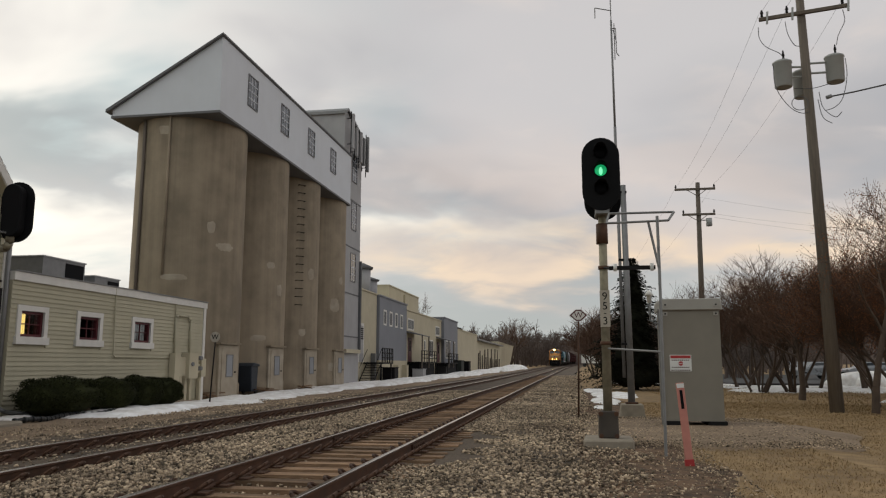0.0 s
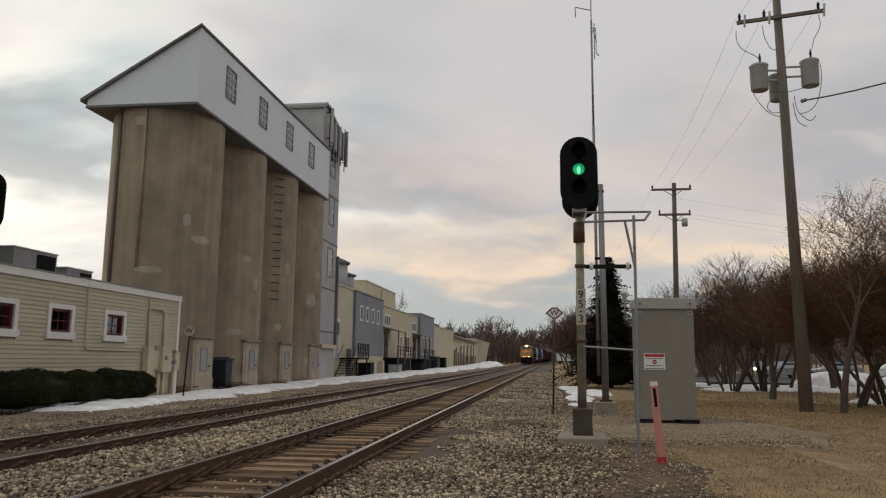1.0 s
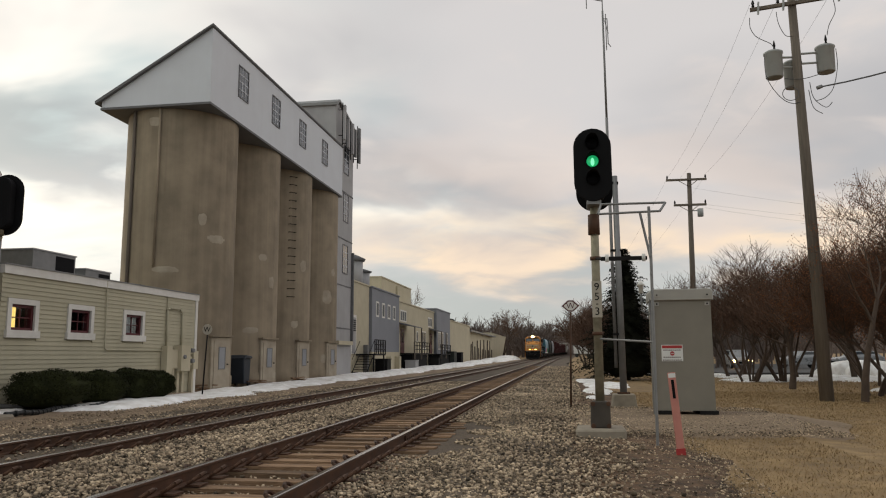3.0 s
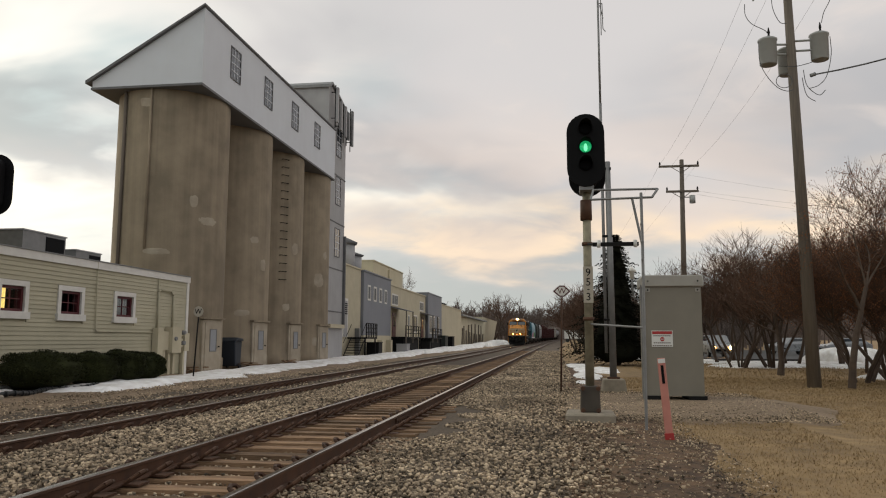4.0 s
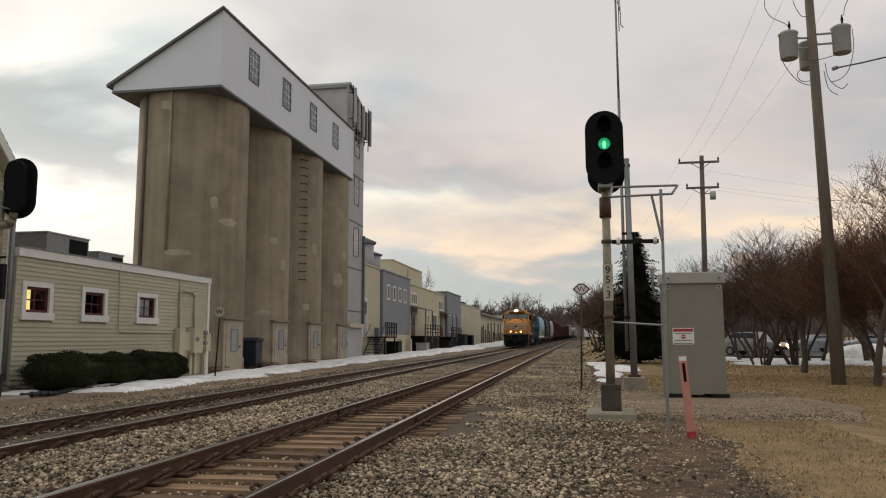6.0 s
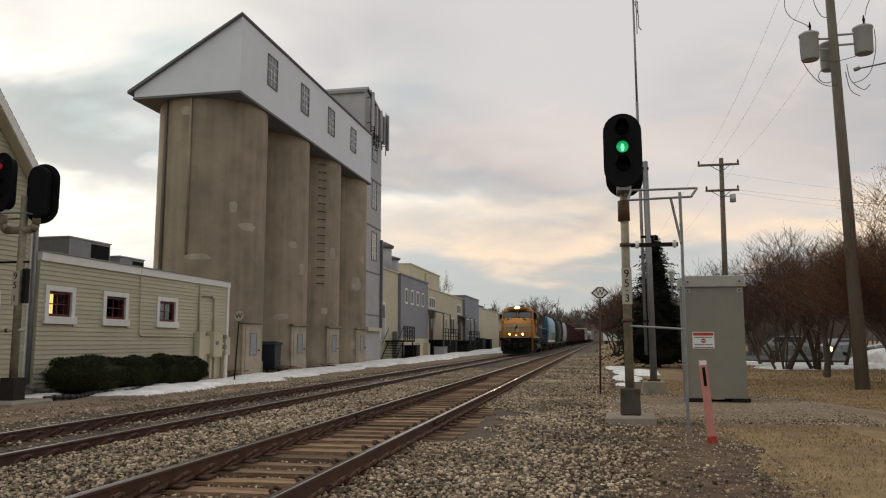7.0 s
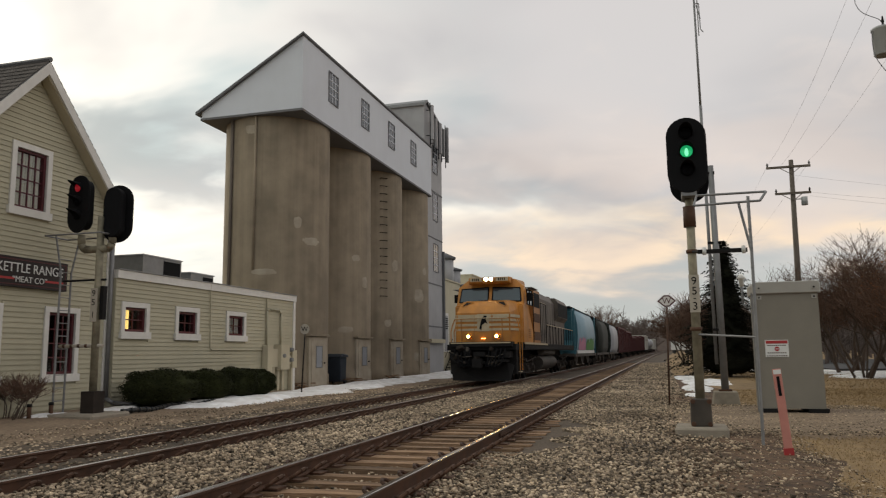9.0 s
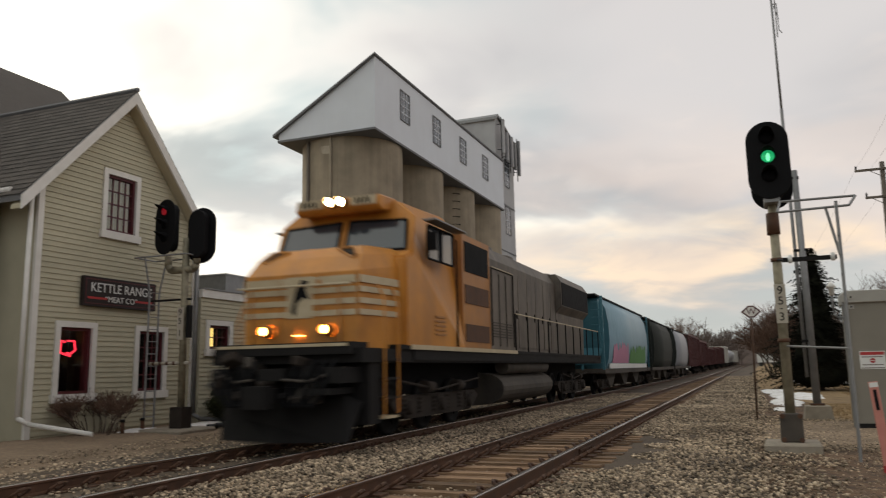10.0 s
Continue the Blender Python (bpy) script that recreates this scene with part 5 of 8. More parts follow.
def covered_hopper(label, side, end, length=16.4, spray=False):
    c = thing("covered_hopper", label, "freight car", "freight cars")
    h = length / 2
    # bulging side sheets
    sect = [(-1.30, 1.05), (-1.47, 1.6), (-1.55, 2.4), (-1.53, 3.2), (-1.42, 3.9), (-1.15, 4.42), (1.15, 4.42), (1.42, 3.9), (1.53, 3.2), (1.55, 2.4), (1.47, 1.6), (1.30, 1.05)]
    bm = bm_new()
    prism(bm, sect, "y", -h + 1.5, h - 1.5)
    for f in bm.faces:
        f.smooth = abs(f.normal.y) < 0.5
    part("hopper_body", bm, M[side], c)
    for s in (-1, 1):
        bm = bm_new()
        y0 = s * (h - 1.5)
        a, b = min(y0, y0 + s * 0.06), max(y0, y0 + s * 0.06)
        prism(bm, [(x * 1.02, z) for x, z in sect], "y", a, b)
        part("end_sheet", bm, M[end], c)
        bm = bm_new()
        prism(bm, [(s * (h - 1.45), 4.3), (s * (h - 1.45), 1.9), (s * (h - 0.35), 1.35), (s * (h - 0.35), 1.5), (s * (h - 1.2), 2.1), (s * (h - 0.9), 4.3)], "x", -1.2, 1.2)
        part("end_slope", bm, M[end], c)
        for x in (-1.45, -0.5, 0.5, 1.45):
            bm = bm_new()
            box(bm, x - 0.05, x + 0.05, s * (h - 0.42) - 0.05, s * (h - 0.42) + 0.05, 1.1, 4.4)
            part("end_post", bm, M[end], c)
        for k in range(9):
            bm = bm_new()
            tube(bm, [(1.0, s * (h - 0.36), 1.4 + k * 0.34), (1.45, s * (h - 0.36), 1.4 + k * 0.34)], 0.02, 5)
            part("ladder_rung", bm, M[end], c)
        bm = bm_new()
        box(bm, -0.14, 0.14, min(s * (h - 0.4), s * (h + 0.35)), max(s * (h - 0.4), s * (h + 0.35)), 0.72, 0.98)
        part("coupler", bm, M["darksteel"], c)
        bm = bm_new()
        box(bm, -1.5, 1.5, min(s * (h - 0.38), s * (h - 1.6)), max(s * (h - 0.38), s * (h - 1.6)), 0.95, 1.15)
        part("end_sill", bm, M["undergrime"], c)
        bm = bm_new()
        box(bm, s * 1.42 - 0.06, s * 1.42 + 0.06, -h + 0.4, h - 0.4, 0.92, 1.14)
        part("side_sill", bm, M["undergrime"], c)
    bm = bm_new()
    box(bm, -1.2, 1.2, -h + 0.3, h - 0.3, 4.44, 4.52)
    part("roof_walk", bm, M["darksteel"], c)
    for k in range(3):
        y = (k - 1) * length * 0.26
        bm = bm_new()
        prism(bm, [(y - 1.9, 1.1), (y + 1.9, 1.1), (y + 0.35, 0.3), (y - 0.35, 0.3)], "x", -1.1, 1.1)
        part("discharge_gate", bm, M["undergrime"], c)
    bogie(c, -h + 2.2, (-0.89, 0.89), 0.46)
    bogie(c, h - 2.2, (-0.89, 0.89), 0.46)
    if spray:
        rnd = random.Random(3)
        for y0, y1, zt, mt in ((-h + 2.6, -1.0, 2.0, "pink"), (-0.6, h - 2.6, 1.95, "green")):
            verts, faces = [], []
            n = 18
            for i in range(n + 1):
                y = y0 + (y1 - y0) * i / n
                top = zt + 0.55 * rnd.random() - (0.5 if i in (0, n) else 0)
                for z in (1.4, 1.7, top):
                    x = 1.40 + 0.15 * max(0, 1 - ((z - 2.5) / 1.4) ** 2) + 0.015
                    verts.append((x, y, z))
            for i in range(n):
                for k in (0, 1):
                    faces.append((i * 3 + k, i * 3 + 3 + k, i * 3 + 4 + k, i * 3 + 1 + k))
            raw("sprayed_lettering", verts, faces, M[mt], c, mt + " sprayed shapes", True)
        bm = bm_new()
        box(bm, 1.44, 1.50, -h + 1.8, h - 2.0, 1.15, 1.38)
        part("pale_band", bm, M["white"], c)
    return c


def box_car(label, material, length=16.0, height=4.3, posts=12, category="freight car", name="boxcar"):
    c = thing(name, label, category, "freight cars")
    h = length / 2
    bm = bm_new()
    box(bm, -1.45, 1.45, -h + 0.4, h - 0.4, 1.05, height)
    part("body", bevel(bm, 0.05), M[material], c)
    for s in (-1, 1):
        for k in range(posts + 1):
            y = -h + 0.5 + (length - 1.0) * k / posts
            bm = bm_new()
            box(bm, s * 1.45 - 0.01, s * 1.45 + s * 0.06, y - 0.06, y + 0.06, 1.0, height) if s > 0 else box(bm, -1.51, -1.44, y - 0.06, y + 0.06, 1.0, height)
            part("side_post", bm, M[material], c)
        bm = bm_new()
        box(bm, -0.14, 0.14, min(s * (h - 0.4), s * (h + 0.35)), max(s * (h - 0.4), s * (h + 0.35)), 0.72, 0.98)
        part("coupler", bm, M["darksteel"], c)
        bm = bm_new()
        box(bm, s * 1.48 - 0.05, s * 1.48 + 0.05, -h + 0.4, h - 0.4, height - 0.15, height + 0.05)
        part("top_chord", bm, M[material], c)
    bogie(c, -h + 2.2, (-0.89, 0.89), 0.46)
    bogie(c, h - 2.2, (-0.89, 0.89), 0.46)
    return c


def tank_car(label, material, length=16.0):
    c = thing("tank_car", label, "freight car", "freight cars")
    h = length / 2
    bm = bm_new()
    lathe(bm, [(0.2, -h + 0.7), (0.9, -h + 0.8), (1.35, -h + 1.1), (1.5, -h + 1.5), (1.5, h - 1.5), (1.35, h - 1.1), (0.9, h - 0.8), (0.2, h - 0.7)], 28, (0, 0, 2.75), "y")
    part("tank", bm, M[material], c)
    bm = bm_new()
    rod(bm, (0, 0, 4.1), (0, 0, 4.6), 0.5, None, 14)
    box(bm, -0.5, 0.5, -h + 1.5, h - 1.5, 4.22, 4.28)
    part("dome_and_walk", bm, M["darksteel"], c)
    bm = bm_new()
    box(bm, -1.2, 1.2, -h + 0.3, h - 0.3, 0.95, 1.2)
    part("underframe", bm, M["darksteel"], c)
    for s in (-1, 1):
        bm = bm_new()
        box(bm, -0.14, 0.14, min(s * (h - 0.4), s * (h + 0.35)), max(s * (h - 0.4), s * (h + 0.35)), 0.72, 0.98)
        part("coupler", bm, M["darksteel"], c)
    bogie(c, -h + 2.2, (-0.89, 0.89), 0.46)
    bogie(c, h - 2.2, (-0.89, 0.89), 0.46)
    return c


TRAIN = []          # vehicle, metres from the locomotive's front sill to the vehicle's middle


def make_train():
    at = 0.0
    loco = locomotive()
    TRAIN.append((loco, 11.0))
    at = 22.9
    cars = [
        (covered_hopper("teal and pale blue covered hopper with sprayed pink and green shapes", "skyblue", "teal", 17.6, True), 17.6),
        (covered_hopper("dark green covered hopper", "darkgreen", "darkgreen", 16.2), 16.2),
        (covered_hopper("grey covered hopper with a dark roof", "tankgrey", "darkgreen", 16.6), 16.6),
        (box_car("oxide red ribbed boxcar", "oxide", 17.0, 4.5), 17.0),
        (box_car("oxide red ribbed boxcar", "oxide", 17.0, 4.3), 17.0),
        (box_car("oxide red ribbed gondola", "oxide", 17.0, 3.6, name="gondola"), 17.0),
        (box_car("oxide red ribbed boxcar", "oxide", 18.0, 3.9), 18.0),
        (box_car("oxide red ribbed boxcar", "oxide", 18.0, 4.2), 18.0),
        (box_car("off-white ribbed steel boxcar", "whitecar", 18.0, 4.6), 18.0),
        (tank_car("grey cylindrical steel tank car", "tankgrey"), 16.0),
        (tank_car("grey cylindrical steel tank car", "tankgrey"), 16.0),
        (box_car("off-white ribbed steel boxcar", "whitecar", 18.0, 4.2), 18.0),
    ]
    for c, ln in cars:
        TRAIN.append((c, at + ln / 2))
        at += ln + 0.7


make_train()
FRONT_10, SPEED = 11.0, 20.5


def along(y):
    """The pose of a vehicle whose middle is at y on the far track."""
    dx, dz = bend(y + 5) - bend(y - 5), climb(y + 5) - climb(y - 5)
    return pose(FAR_X + bend(y), y, FAR_TOP + climb(y), math.degrees(math.atan2(dz, 10)), 0, -math.degrees(math.atan2(dx, 10)))


def train_motion():
    for ob, off in TRAIN:
        walk(ob, [(t / 4, along(FRONT_10 + SPEED * (10 - t / 4) + off)) for t in range(41)])
    for ob, p, r in WHEELS[:14]:
        walk(ob, [(k / 30, pose(*p, math.degrees(k / 30 * SPEED / r) % 360, 0, 0)) for k in range(301)])

# ---- signals ----


def pill(bm, cx, cz, w, h, y0, y1, n=12):
    """A flat plate with round ends, facing -y."""
    r = w / 2
    pts = []
    for i in range(n + 1):
        a = math.pi * i / n
        pts.append((cx + r * math.cos(a), cz + h / 2 - r + r * math.sin(a)))
    for i in range(n + 1):
        a = math.pi + math.pi * i / n
        pts.append((cx + r * math.cos(a), cz - h / 2 + r + r * math.sin(a)))
    return prism(bm, pts, "y", y0, y1)


def signal_head(parent, m, lit=None, lens="greenlens", w=0.66, h=1.36):
    """Three lenses with hoods on a black round-ended backboard that faces -y before m turns it."""
    hd = new("signal_head")
    hd.parent = parent
    hd.matrix_basis = m
    bm = bm_new()
    pill(bm, 0, 0, w, h, -0.02, 0.02)
    part("backboard", bevel(bm, 0.008), M["black"], hd, "black backboard with round ends")
    bm = bm_new()
    pill(bm, 0, 0, w * 0.55, h * 0.86, 0.02, 0.26)
    part("housing", bevel(bm, 0.02), M["black"], hd)
    for k, z in enumerate((0.38, 0.055, -0.27)):
        bm = bm_new()
        lathe(bm, [(0.105, -0.045), (0.10, -0.055), (0.06, -0.07), (0.02, -0.075)], 20, (0, 0, z), "y")
        part("lens", bm, M[lens] if k == lit else M["deadlens"], hd, "lit lens" if k == lit else "unlit dark lens")
        if k == lit and lens == "greenlens":
            bm = bm_new()
            lathe(bm, [(0.055, -0.070), (0.045, -0.080), (0.02, -0.085), (0.001, -0.086)], 16, (0, 0, 0), "y")
            for v in bm.verts:
                v.co = Vector((v.co.x * 0.62, v.co.y, z - 0.02 + v.co.z * 1.35))
            part("lamp_core", bm, M["greencore"], hd, "bright green lamp core")
        verts, faces = [], []
        n = 14
        for i in range(n + 1):
            a = radians(-25) + radians(230) * i / n
            for r, y in ((0.125, -0.02), (0.125, -0.02 - 0.30 * max(0.15, math.sin(max(0.0, min(math.pi, a + 0.15))))), (0.117, -0.02 - 0.30 * max(0.15, math.sin(max(0.0, min(math.pi, a + 0.15))))), (0.117, -0.02)):
                verts.append((r * math.cos(a), y, z + r * math.sin(a)))
        for i in range(n):
            for q in range(3):
                faces.append((i * 4 + q, i * 4 + 4 + q, i * 4 + 5 + q, i * 4 + 1 + q))
        raw("hood", verts, faces, M["black"], hd, "", True)
    return hd


def signal_near():
    s = thing("railway_signal", "tall railway signal showing green on a weathered mast with ladder", "railway signal", "signals")
    x, y = 0.60, 13.65
    bm = bm_new()
    prism(bm, [(0.16, 13.15), (1.0, 13.2), (1.02, 14.1), (0.2, 14.12)], "z", -0.15, 0.11)
    part("footing", bevel(bm, 0.03), M["concrete_pale"], s, "weathered concrete footing")
    bm = bm_new()
    prism(bm, [(x - 0.17, 0.11), (x + 0.17, 0.11), (x + 0.16, 0.5), (x + 0.12, 0.56), (x - 0.12, 0.56), (x - 0.16, 0.5)], "y", y - 0.16, y + 0.16)
    part("base_casting", bevel(bm, 0.015), M["undergrime"], s, "dark grey-brown cast base box")
    for dx in (-0.13, 0.13):
        for dz in (0.15, 0.52):
            bm = bm_new()
            rod(bm, (x + dx, y - 0.20, dz), (x + dx, y - 0.13, dz), 0.04, None, 8)
            part("bolt", bm, M["rail"], s)
    bm = bm_new()
    rod(bm, (x, y, 0.5), (x, y, 4.25), 0.078, 0.070, 16)
    part("mast", bm, M["mast"], s, "weathered tan tubular mast")
    bm = bm_new()
    rod(bm, (x - 0.01, y, 3.48), (x - 0.01, y, 3.84), 0.105, 0.10, 14)
    part("junction_sleeve", bm, M["rail"], s, "rusty sleeve")
    for z in (3.05, 1.72):
        bm = bm_new()
        rod(bm, (x, y, z - 0.03), (x, y, z + 0.03), 0.095, None, 14)
        part("clamp", bm, M["rail"], s)
    signal_head(s, pose(x - 0.01, y - 0.30, 4.69, 0, 0, -2), 1, h=1.32)
    signal_head(s, pose(x + 0.03, y + 0.25, 4.63, 0, 0, 176), None)
    bm = bm_new()
    box(bm, x - 0.12, x + 0.12, y - 0.3, y + 0.28, 3.98, 4.2)
    part("head_bracket", bevel(bm, 0.02), M["galv"], s)
    # number plate
    bm = bm_new()
    box(bm, x - 0.085, x + 0.085, y - 0.098, y - 0.086, 2.00, 2.64)
    np_ = part("number_plate", bm, M["patch"], s, "pale plate with dark numbers")
    for ch, z in (("9", 2.53), ("5", 2.36), ("3", 2.10)):
        words(ch, 0.19, Matrix.Translation((x, y - 0.100, z)) @ FACE_NY, M["black"], np_, depth=0.002)
    bm = bm_new()
    box(bm, x - 0.02, x + 0.02, y - 0.103, y - 0.098, 2.225, 2.24)
    part("dash", bm, M["black"], np_)
    # ladder, edge-on, with its cage on top and two stays
    for k, (lx, ly) in enumerate(((1.385, 12.28), (1.43, 12.68))):
        bm = bm_new()
        tube(bm, [(lx, ly, -0.05), (lx + 0.03, ly + 0.1, 2.9), (lx + (0.03 if k == 0 else -0.12), ly + 0.12, 3.72)], 0.024, 6)
        part("ladder_stile", bm, M["galv"], s)
    for i in range(11):
        z = 0.3 + i * 0.29
        bm = bm_new()
        rod(bm, (1.388, 12.30, z), (1.436, 12.70, z), 0.011, None, 6)
        part("ladder_rung", bm, M["galv"], s)
    bm = bm_new()
    tube(bm, [(0.68, 12.75, 3.85), (1.71, 12.62, 3.82), (1.60, 12.50, 3.66), (0.62, 12.60, 3.66), (0.68, 12.75, 3.85)], 0.02, 6)
    part("landing_frame", bm, M["galv"], s, "galvanised landing frame")
    bm = bm_new()
    box(bm, 0.66, 1.42, 12.95, 13.05, 2.93, 2.99, Matrix.Translation((0, 0, 0)))
    part("stay", bm, M["darksteel"], s, "dark upper stay")
    for xx in (0.76, 1.36):
        bm = bm_new()
        rod(bm, (xx, 12.93, 2.9), (xx, 12.93, 3.02), 0.03, None, 8)
        part("stay_clip", bm, M["white"], s)
    bm = bm_new()
    tube(bm, [(x, y, 1.63), (1.40, 12.5, 1.55)], 0.02, 6)
    part("stay", bm, M["galv"], s)
    bm = bm_new()
    tube(bm, [(x, y, 3.05), (0.72, 13.0, 2.96)], 0.025, 6)
    part("stay", bm, M["darksteel"], s)
    return s


def signal_far():
    s = thing("railway_signal", "double-headed railway signal showing red on a pale mast by the shop", "railway signal", "signals")
    x, y = -12.15, 14.28
    g = 0.10
    bm = bm_new()
    prism(bm, [(x - 0.7, y - 0.6), (x + 0.55, y - 0.65), (x + 0.55, y + 0.6), (x - 0.6, y + 0.6)], "z", -0.1, g + 0.05)
    part("footing", bevel(bm, 0.04), M["concrete_pale"], s, "weathered concrete footing")
    bm = bm_new()
    box(bm, x - 0.17, x + 0.17, y - 0.17, y + 0.17, g + 0.05, g + 0.52)
    part("base_casting", bevel(bm, 0.03), M["truck"], s)
    bm = bm_new()
    rod(bm, (x, y, g + 0.5), (x, y, 4.55), 0.085, 0.08, 14)
    part("mast", bm, M["mast"], s, "weathered pale tubular mast")
    bm = bm_new()
    tube(bm, [(x - 0.52, y + 0.0, 4.15), (x - 0.52, y, 3.92), (x - 0.42, y, 3.80), (x + 0.24, y, 3.80), (x + 0.32, y, 3.92), (x + 0.32, y, 4.10)], 0.085, 10)
    part("yoke", bm, M["mast"], s, "pipe yoke holding the two heads")
    signal_head(s, pose(x - 0.52, y - 0.15, 4.85, 0, 0, -12), 0, "redlens", 0.72, 1.34)
    signal_head(s, pose(x + 0.32, y + 0.15, 4.62, 0, 0, 190), None, w=0.72, h=1.34)
    bm = bm_new()
    box(bm, x - 0.08, x + 0.09, y - 0.13, y - 0.115, 2.15, 2.9)
    np_ = part("number_plate", bm, M["patch"], s, "pale plate with dark numbers")
    for ch, z in (("9", 2.78), ("5", 2.58), ("1", 2.30)):
        words(ch, 0.20, Matrix.Translation((x, y - 0.133, z)) @ FACE_NY, M["black"], np_, depth=0.002)
    bm = bm_new()
    box(bm, x + 0.11, x + 0.20, y - 0.06, y + 0.06, 2.2, 2.95)
    part("relay_box", bm, M["darksteel"], s)
    # ladder on the house side
    lx = x - 0.92
    for dy in (-0.16, 0.16):
        bm = bm_new()
        tube(bm, [(lx, y + dy, g), (lx + 0.02, y + dy, 3.3), (lx - 0.08 if dy < 0 else lx + 0.12, y + dy * 1.6, 4.12)], 0.024, 6)
        part("ladder_stile", bm, M["galv"], s)
    for i in range(12):
        bm = bm_new()
        z = g + 0.3 + i * 0.29
        rod(bm, (lx, y - 0.16, z), (lx, y + 0.16, z), 0.012, None, 6)
        part("ladder_rung", bm, M["galv"], s)
    bm = bm_new()
    tube(bm, [(lx - 0.3, y - 0.35, 4.12), (x + 0.3, y - 0.35, 4.12), (x + 0.3, y + 0.35, 4.12), (lx - 0.3, y + 0.35, 4.12), (lx - 0.3, y - 0.35, 4.12)], 0.02, 6)
    part("landing_frame", bm, M["galv"], s)
    for z, mt in ((1.62, "patch"), (3.1, "darksteel")):
        bm = bm_new()
        tube(bm, [(lx - 0.05, y, z), (x + 0.2, y, z)], 0.04 if z < 2 else 0.025, 8)
        part("stay", bm, M[mt], s)
    for i in range(4):
        bm = bm_new()
        a = lx + 0.05 + i * 0.2
        rod(bm, (a, y, 1.62), (a + 0.07, y, 1.62), 0.043, None, 8)
        part("insulator_band", bm, M["rail"], s)
    return s


def whistle_post(x, y, w, lean, label, round_=False):
    s = thing("whistle_post", label, "sign", "whistle posts")
    z = 2.66 if not round_ else 2.25
    bm = bm_new()
    rod(bm, (x - lean, y, -0.1), (x, y, z - 0.02), 0.026, 0.024, 8)
    part("post", bm, M["rail"] if not round_ else M["darksteel"], s, "thin rusty steel post")
    bm = bm_new()
    if round_:
        lathe(bm, [(0.17, -0.012), (0.175, 0.0), (0.17, 0.008)], 20, (x, y - 0.04, z), "y")
    else:
        prism(bm, [(x - 0.25, z), (x - 0.07, z + 0.16), (x + 0.07, z + 0.16), (x + 0.25, z), (x + 0.07, z - 0.16), (x - 0.07, z - 0.16)], "y", y - 0.045, y - 0.03)
    pl = part("plate", bm, M["white"] if not round_ else M["patch"], s, "white sign plate")
    if not round_:
        for k, (nm, mt) in enumerate((("border", "maroon"), ("field", "trim"))):
            q = (0.93, 0.74)[k]
            bm = bm_new()
            prism(bm, [(x - 0.25 * q, z), (x - 0.07 * q, z + 0.16 * q), (x + 0.07 * q, z + 0.16 * q), (x + 0.25 * q, z), (x + 0.07 * q, z - 0.16 * q), (x - 0.07 * q, z - 0.16 * q)], "y", y - 0.050 - 0.004 * k, y - 0.045 - 0.004 * k)
            part(nm, bm, M[mt], pl, "dark red border" if k == 0 else "white field")
    words("W", 0.22 if not round_ else 0.24, Matrix.Translation((x, y - 0.056, z - 0.002)) @ FACE_NY, M["black"] if round_ else M["maroon"], pl, depth=0.003)
    return s


